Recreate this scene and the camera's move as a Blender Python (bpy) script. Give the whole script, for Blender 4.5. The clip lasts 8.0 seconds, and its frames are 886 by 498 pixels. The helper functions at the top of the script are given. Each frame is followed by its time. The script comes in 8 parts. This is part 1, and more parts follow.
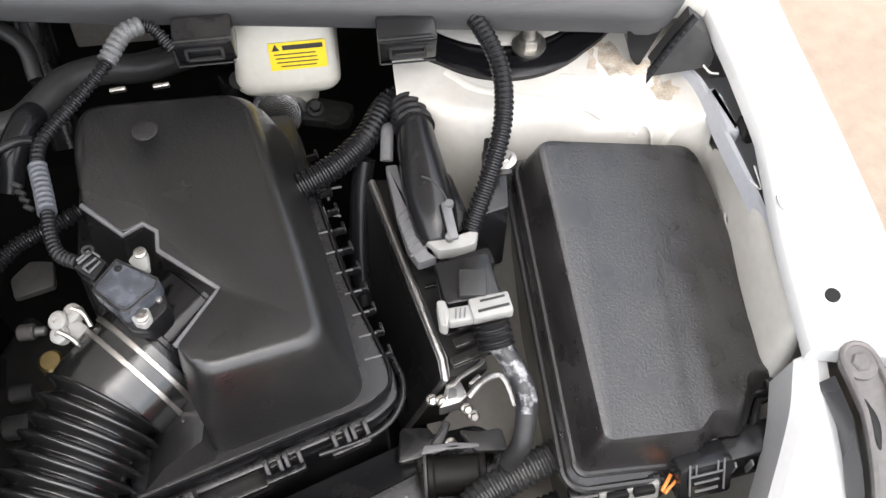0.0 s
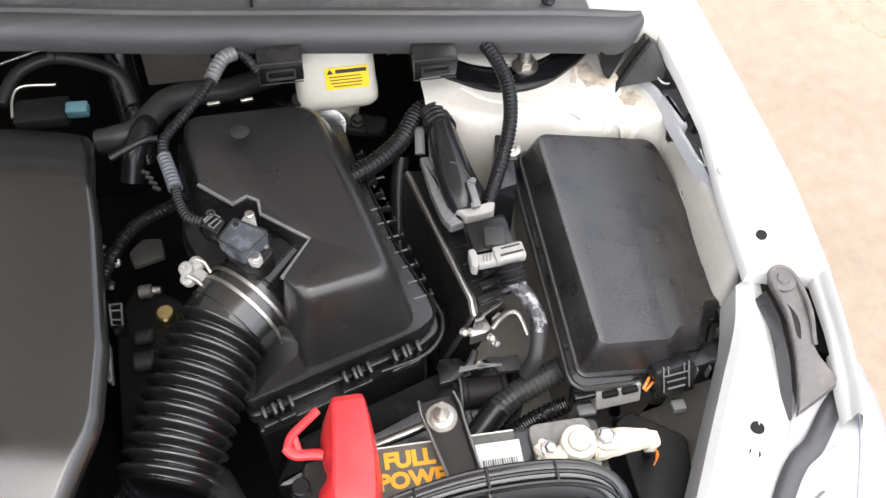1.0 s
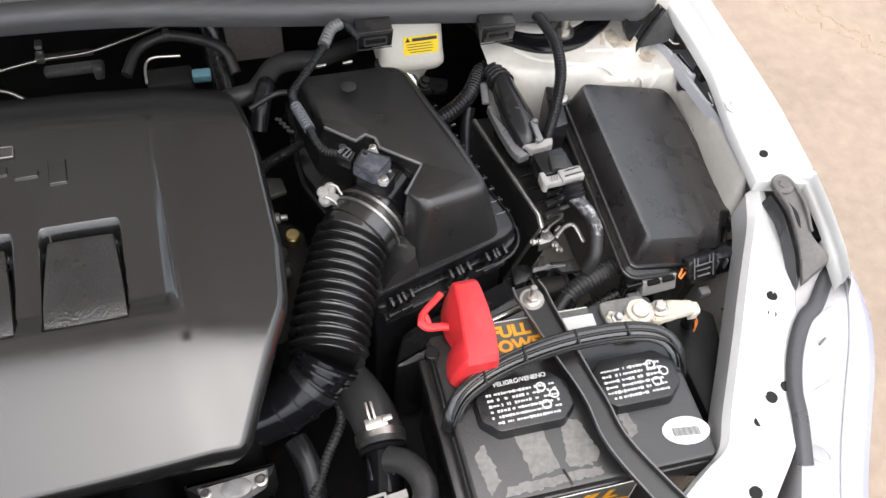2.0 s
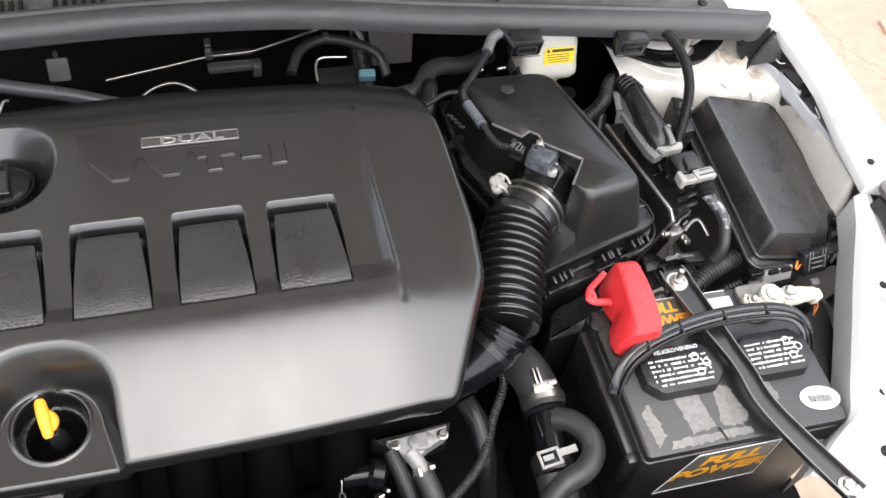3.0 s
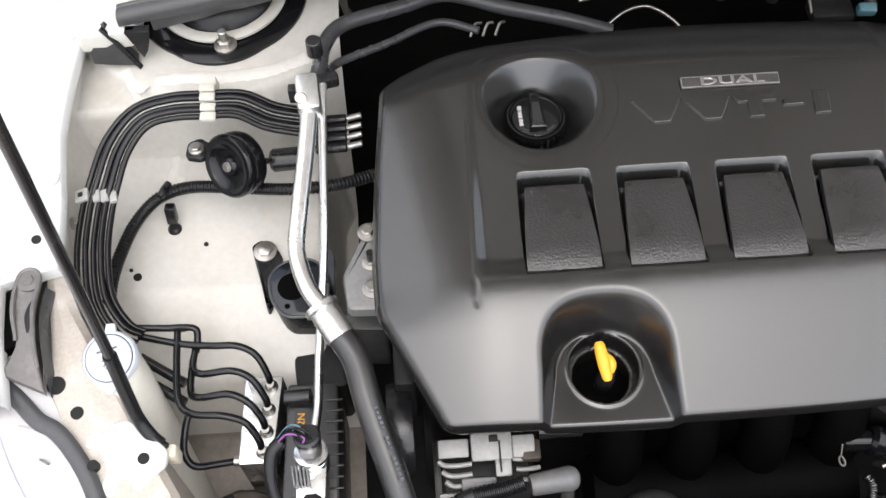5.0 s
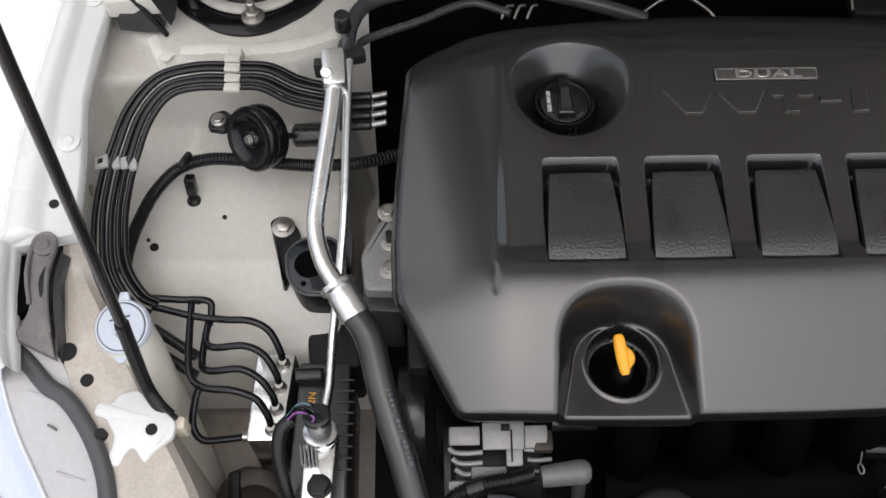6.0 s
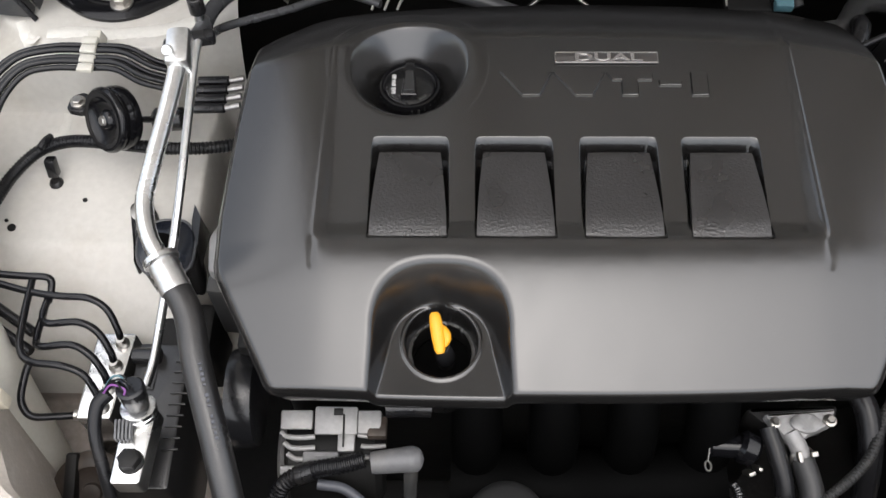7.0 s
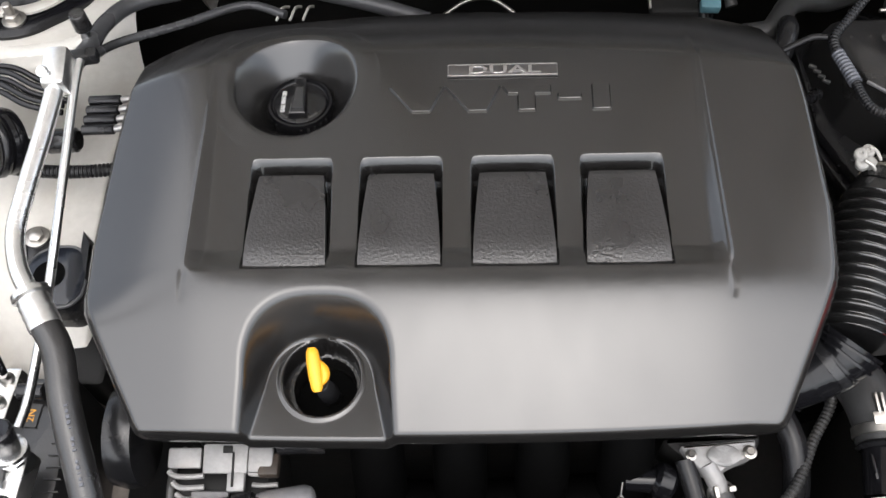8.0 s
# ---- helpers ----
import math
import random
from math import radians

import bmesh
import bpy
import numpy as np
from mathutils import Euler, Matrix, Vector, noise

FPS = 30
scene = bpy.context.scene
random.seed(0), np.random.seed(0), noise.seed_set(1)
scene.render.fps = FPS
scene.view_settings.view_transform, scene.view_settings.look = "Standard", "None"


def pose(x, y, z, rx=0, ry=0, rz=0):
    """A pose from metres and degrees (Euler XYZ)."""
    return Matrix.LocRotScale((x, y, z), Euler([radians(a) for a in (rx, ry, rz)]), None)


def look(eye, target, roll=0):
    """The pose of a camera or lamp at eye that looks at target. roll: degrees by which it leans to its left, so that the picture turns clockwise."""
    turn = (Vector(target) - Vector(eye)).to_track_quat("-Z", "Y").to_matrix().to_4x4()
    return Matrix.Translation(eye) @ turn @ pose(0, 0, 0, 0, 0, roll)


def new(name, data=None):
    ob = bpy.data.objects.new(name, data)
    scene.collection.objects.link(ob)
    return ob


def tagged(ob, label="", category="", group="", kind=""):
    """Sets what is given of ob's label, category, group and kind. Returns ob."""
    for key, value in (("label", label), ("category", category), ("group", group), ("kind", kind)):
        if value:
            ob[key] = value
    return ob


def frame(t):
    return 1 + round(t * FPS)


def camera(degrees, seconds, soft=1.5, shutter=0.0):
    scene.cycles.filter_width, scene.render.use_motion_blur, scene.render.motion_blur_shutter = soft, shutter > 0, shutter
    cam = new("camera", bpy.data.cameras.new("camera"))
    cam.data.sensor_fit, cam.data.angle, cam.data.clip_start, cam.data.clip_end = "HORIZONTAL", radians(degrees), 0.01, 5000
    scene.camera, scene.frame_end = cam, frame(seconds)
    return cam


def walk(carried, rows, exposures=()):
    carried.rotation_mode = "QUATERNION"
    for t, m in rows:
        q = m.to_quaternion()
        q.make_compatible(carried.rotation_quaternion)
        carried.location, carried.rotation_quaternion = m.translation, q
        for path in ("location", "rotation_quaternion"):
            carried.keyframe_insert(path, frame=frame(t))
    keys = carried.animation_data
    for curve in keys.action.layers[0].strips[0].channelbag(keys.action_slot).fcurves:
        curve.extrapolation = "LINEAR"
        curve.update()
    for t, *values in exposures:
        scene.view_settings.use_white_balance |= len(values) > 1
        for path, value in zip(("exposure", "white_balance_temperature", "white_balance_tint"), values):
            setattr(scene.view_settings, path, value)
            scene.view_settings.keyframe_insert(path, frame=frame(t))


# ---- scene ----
cam = camera(50.0, 8.0)
PATH = [
    (0, (0.55, -0.143, 1.346), (0.687, 0.854, -0.382), 0.6),
    (0.5, (0.518, -0.217, 1.407), (0.697, 0.849, -0.276), 1.8),
    (1, (0.471, -0.307, 1.463), (0.706, 0.807, -0.182), 2.3),
    (1.2, (0.445, -0.34, 1.484), (0.707, 0.775, -0.156), 2.6),
    (2.3, (0.206, -0.484, 1.593), (0.648, 0.615, -0.019), 8.3),
    (2.5, (0.154, -0.493, 1.601), (0.627, 0.611, 0.002), 9.5),
    (3, (0.047, -0.502, 1.62), (0.518, 0.617, 0.03), 10.6),
    (3.5, (-0.044, -0.49, 1.626), (0.339, 0.616, 0.005), 9.9),
    (4, (-0.136, -0.454, 1.619), (0.13, 0.606, -0.056), 7.5),
    (4.5, (-0.224, -0.414, 1.625), (-0.088, 0.589, -0.1), 2.2),
    (4.7, (-0.246, -0.401, 1.622), (-0.163, 0.593, -0.112), -0.2),
    (5.8, (-0.296, -0.375, 1.603), (-0.26, 0.584, -0.152), 0.3),
    (6, (-0.271, -0.384, 1.6), (-0.247, 0.577, -0.153), 0.3),
    (6.5, (-0.182, -0.419, 1.584), (-0.195, 0.582, -0.147), -0.6),
    (7, (-0.092, -0.43, 1.561), (-0.127, 0.611, -0.146), -1.4),
    (7.5, (-0.028, -0.415, 1.548), (-0.071, 0.641, -0.15), -2.3),
    (8, (0.022, -0.377, 1.531), (-0.059, 0.649, -0.184), -4.6),
]
walk(cam, [(t, look(eye, target, roll)) for t, eye, target, roll in PATH],
     [(0, 1.905), (0.5, 1.97), (1, 1.895), (2.5, 1.515), (3, 1.925), (3.5, 2.375), (4, 2.42), (4.5, 2.09), (4.7, 1.90), (5.8, 0.905), (6, 0.815), (6.5, 0.885), (7, 1.36), (7.5, 1.435), (8, 1.725)])

# ---- world and light ----
SUN_EL, SUN_ROT = radians(72), radians(173)
world = bpy.data.worlds.new("sky")
scene.world = world
world.use_nodes = True
wn, wl = world.node_tree.nodes, world.node_tree.links
sky = wn.new("ShaderNodeTexSky")
sky.sky_type, sky.sun_disc, sky.sun_elevation, sky.sun_rotation = "NISHITA", False, SUN_EL, SUN_ROT
sky.air_density, sky.dust_density, sky.ozone_density = 1.0, 1.8, 1.0
haze = wn.new("ShaderNodeHueSaturation")
haze.inputs["Saturation"].default_value = 0.36
wl.new(sky.outputs[0], haze.inputs["Color"])
wl.new(haze.outputs[0], wn["Background"].inputs[0])
wn["Background"].inputs[1].default_value = 0.125

sun_data = bpy.data.lights.new("sun", "SUN")
sun_data.energy, sun_data.angle, sun_data.color = 1.20, radians(118), (1.0, 0.94, 0.885)
sun = new("sun", sun_data)
sun.matrix_world = look((0.15, -0.95, 4.4), (0, 0.2, 0.8))


# ---- materials ----
def material(name, color, rough=0.5, metal=0.0, vary=0.12, grain=0.0, grain_size=900, blotch=9, dirt=None, dirt_amount=0.0,
             rough_vary=0.08, coat=0.0, spec=0.5, stretch=None):
    """Procedural surface: base colour varied at two scales, optional dust, fine grain in the relief."""
    m = bpy.data.materials.new(name)
    m.use_nodes = True
    n, l = m.node_tree.nodes, m.node_tree.links
    b = n["Principled BSDF"]
    tc = n.new("ShaderNodeTexCoord")
    src = tc.outputs["Object"]
    if stretch:
        mp = n.new("ShaderNodeMapping")
        mp.inputs["Scale"].default_value = stretch
        l.new(src, mp.inputs[0])
        src = mp.outputs[0]
    big = n.new("ShaderNodeTexNoise")
    big.inputs["Scale"].default_value, big.inputs["Detail"].default_value = blotch, 5
    fine = n.new("ShaderNodeTexNoise")
    fine.inputs["Scale"].default_value, fine.inputs["Detail"].default_value = blotch * 22, 3
    l.new(src, big.inputs[0])
    l.new(src, fine.inputs[0])
    add = n.new("ShaderNodeMath")
    add.operation = "ADD"
    l.new(big.outputs[0], add.inputs[0])
    l.new(fine.outputs[0], add.inputs[1])
    ramp = n.new("ShaderNodeMapRange")
    ramp.inputs["From Min"].default_value, ramp.inputs["From Max"].default_value = 0.7, 1.3
    ramp.inputs["To Min"].default_value, ramp.inputs["To Max"].default_value = 1 - vary, 1 + vary
    l.new(add.outputs[0], ramp.inputs[0])
    mul = n.new("ShaderNodeVectorMath")
    mul.operation = "SCALE"
    mul.inputs[0].default_value = color
    l.new(ramp.outputs[0], mul.inputs["Scale"])
    out = mul.outputs[0]
    if dirt:
        dn = n.new("ShaderNodeTexNoise")
        dn.inputs["Scale"].default_value, dn.inputs["Detail"].default_value, dn.inputs["Roughness"].default_value = blotch * 2.3, 8, 0.65
        l.new(src, dn.inputs[0])
        dr = n.new("ShaderNodeMapRange")
        dr.inputs["From Min"].default_value, dr.inputs["From Max"].default_value = 0.5, 0.72
        dr.inputs["To Max"].default_value = dirt_amount
        l.new(dn.outputs[0], dr.inputs[0])
        mix = n.new("ShaderNodeMix")
        mix.data_type = "RGBA"
        mix.inputs[7].default_value = (*dirt, 1)
        l.new(dr.outputs[0], mix.inputs[0])
        l.new(out, mix.inputs[6])
        out = mix.outputs[2]
    l.new(out, b.inputs["Base Color"])
    rr = n.new("ShaderNodeMapRange")
    rr.inputs["From Min"].default_value, rr.inputs["From Max"].default_value = 0.3, 0.7
    rr.inputs["To Min"].default_value, rr.inputs["To Max"].default_value = max(0.02, rough - rough_vary), min(1, rough + rough_vary)
    l.new(big.outputs[0], rr.inputs[0])
    l.new(rr.outputs[0], b.inputs["Roughness"])
    b.inputs["Metallic"].default_value = metal
    b.inputs["Specular IOR Level"].default_value = spec
    b.inputs["Coat Weight"].default_value = coat
    b.inputs["Coat Roughness"].default_value = 0.12
    if grain:
        g = n.new("ShaderNodeTexNoise")
        g.inputs["Scale"].default_value, g.inputs["Detail"].default_value = grain_size, 2
        l.new(src, g.inputs[0])
        bump = n.new("ShaderNodeBump")
        bump.inputs["Strength"].default_value, bump.inputs["Distance"].default_value = 1.0, grain
        l.new(g.outputs[0], bump.inputs["Height"])
        l.new(bump.outputs[0], b.inputs["Normal"])
    return m


DUST = (0.30, 0.27, 0.23)
COVER = material("cover_plastic", (0.0095, 0.0090, 0.0087), 0.21, vary=0.05, grain=0.000030, grain_size=520, blotch=30, rough_vary=0.035, spec=1.0, stretch=(1, 0.10, 1))
# besides the relief, colour speckle stands for glints on the grain
PAD = material("leather_grain_plastic_glints", (0.021, 0.020, 0.020), 0.31, vary=0.3, grain=0.00055, grain_size=420, blotch=20, spec=0.7)
PLASTIC = material("black_plastic", (0.011, 0.011, 0.012), 0.22, spec=0.48, grain=0.000090, grain_size=600, dirt=DUST, dirt_amount=0.06)
SATIN = material("satin_black_plastic", (0.014, 0.0135, 0.0135), 0.32, spec=0.75, grain=0.000190, grain_size=430, dirt=DUST, dirt_amount=0.03)
GLOSS = material("gloss_black_plastic", (0.006, 0.006, 0.007), 0.15, spec=0.36, grain=0.000030, grain_size=300)
RUBBER = material("black_rubber", (0.010, 0.010, 0.011), 0.25, spec=0.3, grain=0.0001, grain_size=500, dirt=DUST, dirt_amount=0.03)
HOSE = material("grey_black_rubber_hose", (0.030, 0.030, 0.030), 0.40, spec=0.4, grain=0.0001, grain_size=700, dirt=DUST, dirt_amount=0.10)
SEAL = material("dusty_rubber_seal", (0.050, 0.0495, 0.051), 0.42, grain=0.000120, grain_size=500, dirt=(0.20, 0.195, 0.19), dirt_amount=0.18, stretch=(0.3, 3, 3))
DARK = material("soot_black_metal", (0.010, 0.0098, 0.0095), 0.55, spec=0.25, grain=0.0003, grain_size=160, dirt=(0.03, 0.026, 0.023), dirt_amount=0.4)
PAINT = material("white_body_paint", (0.63, 0.63, 0.62), 0.22, vary=0.03, coat=0.6, dirt=(0.55, 0.50, 0.43), dirt_amount=0.10)
INNER = material("dusty_white_inner_paint", (0.53, 0.51, 0.467), 0.38, vary=0.06, coat=0.15, grain=0.000180, grain_size=90, blotch=6, dirt=(0.40, 0.36, 0.30), dirt_amount=0.5)
SEALER = material("cream_seam_sealer", (0.63, 0.61, 0.56), 0.5, vary=0.06, grain=0.000750, grain_size=110)
STEEL = material("zinc_steel", (0.46, 0.44, 0.41), 0.36, 1.0, grain=0.000060, grain_size=700, dirt=(0.3, 0.27, 0.22), dirt_amount=0.35)
ALU = material("bare_aluminium", (0.80, 0.80, 0.79), 0.27, 1.0, vary=0.08, grain=0.000090, grain_size=500, stretch=(1, 1, 1))
CAST = material("cast_aluminium", (0.42, 0.41, 0.40), 0.42, 0.9, vary=0.15, grain=0.000240, grain_size=350, dirt=(0.14, 0.12, 0.10), dirt_amount=0.5)
CASTPALE = material("pale_cast_aluminium", (0.29, 0.285, 0.28), 0.5, 0.35, vary=0.12, grain=0.00024, grain_size=350, dirt=(0.30, 0.27, 0.24), dirt_amount=0.4)
CHROME = material("satin_chrome", (0.55, 0.54, 0.535), 0.20, 1.0, vary=0.03)
DARKCHROME = material("dull_dark_chrome", (0.17, 0.165, 0.165), 0.30, 1.0, vary=0.06)
GREY = material("grey_nylon", (0.135, 0.135, 0.138), 0.45, grain=0.000090, grain_size=500, dirt=DUST, dirt_amount=0.3)
GREYTAPE = material("blue_grey_tape", (0.085, 0.089, 0.102), 0.42, grain=0.000180, grain_size=260)
RED = material("red_plastic", (0.62, 0.03, 0.035), 0.38, vary=0.08, grain=0.000090, grain_size=400, dirt=(0.5, 0.2, 0.17), dirt_amount=0.25)
YELLOW = material("yellow_plastic", (0.78, 0.35, 0.015), 0.4, vary=0.05)
STICKER = material("yellow_sticker", (0.80, 0.58, 0.03), 0.45, vary=0.04)
ORANGE = material("orange_print", (0.80, 0.36, 0.02), 0.45, vary=0.08)
WHITEPRINT = material("white_print", (0.60, 0.60, 0.585), 0.5, vary=0.05)
BLACKPRINT = material("black_print", (0.03, 0.03, 0.03), 0.5)
LABELGREY = material("grey_label_film", (0.085, 0.085, 0.075), 0.42, vary=0.2)
POLY = material("milky_polypropylene", (0.52, 0.50, 0.44), 0.42, vary=0.05, dirt=(0.55, 0.48, 0.36), dirt_amount=0.25)
CLIPGREY = material("pale_grey_nylon", (0.31, 0.305, 0.29), 0.5, vary=0.1, dirt=DUST, dirt_amount=0.3)
BELLOWS = material("shiny_black_rubber", (0.010, 0.010, 0.010), 0.17, spec=1.0, grain=0.00006, grain_size=500, dirt=DUST, dirt_amount=0.02)
BRACKET = material("grey_primer_steel", (0.115, 0.107, 0.104), 0.42, vary=0.15, grain=0.00012, grain_size=400, dirt=(0.30, 0.265, 0.24), dirt_amount=0.4)
# white inner paint, with shade and blue sky tint put into the colour
GAPSHADE = material("white_inner_paint_shade_tint", (0.40, 0.405, 0.43), 0.4, vary=0.06, dirt=DUST, dirt_amount=0.15)
SLEEVE = material("scuffed_grey_sleeve", (0.13, 0.13, 0.13), 0.4, 0.2, vary=0.4, blotch=40)
WINDSCREEN = material("dark_tinted_glass", (0.012, 0.014, 0.015), 0.04, vary=0.02)
TANINNER = material("tan_dusty_inner_paint", (0.43, 0.385, 0.335), 0.42, vary=0.12, blotch=14, grain=0.00018, grain_size=90, dirt=(0.62, 0.58, 0.54), dirt_amount=0.7)
SHIELD = material("beige_heat_shield", (0.30, 0.28, 0.255), 0.5, vary=0.12, dirt=(0.2, 0.17, 0.14), dirt_amount=0.4)
GRIME = material("brown_grime_on_paint", (0.40, 0.34, 0.27), 0.6, vary=0.5, blotch=60, dirt=(0.55, 0.52, 0.46), dirt_amount=0.9)
CRACK = material("dark_soil_in_crack", (0.35, 0.255, 0.18), 0.9, vary=0.3)
BRICKRED = material("faded_red_brick", (0.48, 0.30, 0.22), 0.85, vary=0.25, blotch=25, grain=0.001, grain_size=90)
DUSTY = material("dust_film_on_plastic", (0.17, 0.164, 0.154), 0.5, vary=0.3, grain=0.000150, grain_size=300)
CORRODE = material("white_corroded_lead", (0.62, 0.58, 0.50), 0.7, 0.15, vary=0.25, grain=0.000900, grain_size=220, dirt=(0.35, 0.30, 0.2), dirt_amount=0.6)
CREAM = material("cream_coated_cable_lug", (0.54, 0.49, 0.39), 0.55, vary=0.1, grain=0.000300, grain_size=150, dirt=(0.5, 0.42, 0.3), dirt_amount=0.4)
COATED = material("grey_coated_pipe", (0.055, 0.055, 0.058), 0.30, spec=0.5, vary=0.1, grain=0.00004, grain_size=400)
BLUECAP = material("pale_blue_plastic", (0.47, 0.505, 0.57), 0.4, vary=0.05)
BLUEPLUG = material("cyan_plug_plastic", (0.08, 0.17, 0.20), 0.4)
BLUEMOUNT = material("blue_tinted_black_rubber", (0.010, 0.012, 0.017), 0.12, vary=0.1)
BRASS = material("yellow_zinc", (0.62, 0.48, 0.22), 0.35, 1.0)
COPPER = material("orange_wire", (0.75, 0.22, 0.04), 0.5)
PURPLE = material("purple_wire", (0.25, 0.08, 0.30), 0.5)
GROUND = material("tan_concrete_ground", (0.335, 0.265, 0.205), 0.85, vary=0.12, grain=0.004, grain_size=40, blotch=1.3, dirt=(0.23, 0.178, 0.137), dirt_amount=0.35, spec=0.2)
# pale concrete made brighter, its sunlight is in the colour
PALE = material("concrete_sunlight_in_colour", (0.82, 0.80, 0.77), 0.8, vary=0.06, grain=0.001, grain_size=60, blotch=1.5)
# strong colour speckle paints the small highlights of the pebbled grain
FUSELID = material("leather_grain_lid_glints", (0.020, 0.0185, 0.018), 0.30, vary=0.5, spec=0.9, grain=0.00032, grain_size=600, blotch=32)
MOTTLE = material("scuffed_silver_tape", (0.03, 0.03, 0.032), 0.3, vary=0.3, blotch=45, dirt=(0.55, 0.55, 0.57), dirt_amount=0.9)
SENSOR = material("slate_plastic", (0.066, 0.071, 0.084), 0.25, vary=0.6, blotch=110, spec=0.6, grain=0.0002, grain_size=500)
HORN = material("brown_dusty_black_paint", (0.035, 0.026, 0.020), 0.5, vary=0.25, dirt=(0.12, 0.09, 0.065), dirt_amount=0.6)
# near black for intake plastic, and for shade painted into hollows
INTAKE = material("intake_plastic_and_hollow_shade", (0.002, 0.002, 0.002), 0.6, spec=0.03, grain=0.0003, grain_size=160)
# dusty paint darkened: the shade low in the bay is in the colour
SHADEDINNER = material("shaded_dusty_lower_paint", (0.27, 0.235, 0.21), 0.5, vary=0.15, grain=0.0003, grain_size=90, blotch=8, dirt=(0.14, 0.115, 0.095), dirt_amount=0.6)
# weathered plastic, lightened so the colour carries the grazing sheen
COWL = material("weathered_cowl_plastic_sheen", (0.075, 0.073, 0.072), 0.48, vary=0.15, grain=0.000180, grain_size=400, dirt=(0.30, 0.29, 0.27), dirt_amount=0.35)
LENS = material("hazed_lens_plastic", (0.43, 0.42, 0.425), 0.32, vary=0.06, coat=0.3, dirt=(0.30, 0.26, 0.22), dirt_amount=0.25)
LAMPBLUE = material("blue_white_lamp_edge", (0.50, 0.56, 0.82), 0.2, vary=0.05, coat=0.5)


# ---- building helpers ----
BASE = {}


def thing(name, base, label, category, group="", kind=""):
    ob = new(name)
    ob.empty_display_size = 0.02
    ob.location = base
    BASE[ob] = Vector(base)
    return tagged(ob, label, category, group, kind)


def part(name, bm, mat, parent, label="", smooth=True, sharp=40):
    """Links a bmesh, built in world places, as one mesh under a thing or a part."""
    base = BASE[parent]
    if isinstance(bm, bmesh.types.BMesh):
        bmesh.ops.translate(bm, verts=bm.verts, vec=-base)
        me = bpy.data.meshes.new(name)
        bm.to_mesh(me)
        bm.free()
    else:
        me = bm
        me.transform(Matrix.Translation(-base))
    if smooth:
        me.shade_smooth()
        me.set_sharp_from_angle(angle=radians(sharp))
    me.materials.append(mat)
    ob = new(name, me)
    ob.parent = parent
    BASE[ob] = base
    if label:
        tagged(ob, label)
    return ob


def solid(name, bm, mat, label, category, kind="", group="", sharp=40):
    """A thing that is one mesh."""
    me = bpy.data.meshes.new(name)
    c = sum((v.co for v in bm.verts), Vector()) / len(bm.verts)
    c.z = min(v.co.z for v in bm.verts)
    bmesh.ops.translate(bm, verts=bm.verts, vec=-c)
    bm.to_mesh(me)
    bm.free()
    me.shade_smooth()
    me.set_sharp_from_angle(angle=radians(sharp))
    me.materials.append(mat)
    ob = new(name, me)
    ob.location = c
    BASE[ob] = c
    return tagged(ob, label, category, group, kind)


def join(*bms):
    out = bmesh.new()
    for b in bms:
        me = bpy.data.meshes.new("tmp")
        b.to_mesh(me)
        b.free()
        out.from_mesh(me)
        bpy.data.meshes.remove(me)
    return out


def spline(pts, n=8):
    """Catmull-Rom through the points."""
    p = [Vector(q) for q in pts]
    if len(p) == 2:
        return [p[0].lerp(p[1], i / n) for i in range(n + 1)]
    p = [p[0] * 2 - p[1]] + p + [p[-1] * 2 - p[-2]]
    out = []
    for i in range(1, len(p) - 2):
        a, b, c, d = p[i - 1:i + 3]
        for k in range(n):
            t = k / n
            out.append(0.5 * (2 * b + (c - a) * t + (2 * a - 5 * b + 4 * c - d) * t * t + (3 * b - a - 3 * c + d) * t ** 3))
    out.append(p[-2])
    return out


def resample(path, step):
    d = [0]
    for a, b in zip(path, path[1:]):
        d.append(d[-1] + (b - a).length)
    n = max(2, int(d[-1] / step))
    out, j = [], 0
    for i in range(n + 1):
        s = d[-1] * i / n
        while j < len(d) - 2 and d[j + 1] < s:
            j += 1
        f = (s - d[j]) / max(1e-9, d[j + 1] - d[j])
        out.append(path[j].lerp(path[j + 1], min(1, f)))
    return out


def sweep(path, radius, segs=14, flat=1.0, cap=True):
    """Tube along a path; radius: a number or a function of the share of the way and the metres along."""
    bm = bmesh.new()
    n = len(path)
    tang = [(path[min(i + 1, n - 1)] - path[max(i - 1, 0)]).normalized() for i in range(n)]
    up = Vector((0, 0, 1)) if abs(tang[0].z) < 0.9 else Vector((0, 1, 0))
    side = tang[0].cross(up).normalized()
    rings, along = [], 0
    for i in range(n):
        if i:
            along += (path[i] - path[i - 1]).length
            side = (side - tang[i] * side.dot(tang[i])).normalized()
        other = side.cross(tang[i])
        r = radius(i / (n - 1), along) if callable(radius) else radius
        rings.append([bm.verts.new(path[i] + (side * math.cos(a) + other * math.sin(a) * flat) * r)
                      for a in (2 * math.pi * k / segs for k in range(segs))])
    for a, b in zip(rings, rings[1:]):
        for k in range(segs):
            bm.faces.new((a[k], a[(k + 1) % segs], b[(k + 1) % segs], b[k]))
    if cap:
        bm.faces.new(rings[0][::-1])
        bm.faces.new(rings[-1])
    bmesh.ops.recalc_face_normals(bm, faces=bm.faces)
    return bm


def tube(pts, r, segs=12, n=8, flat=1.0):
    return sweep(spline(pts, n), r, segs, flat)


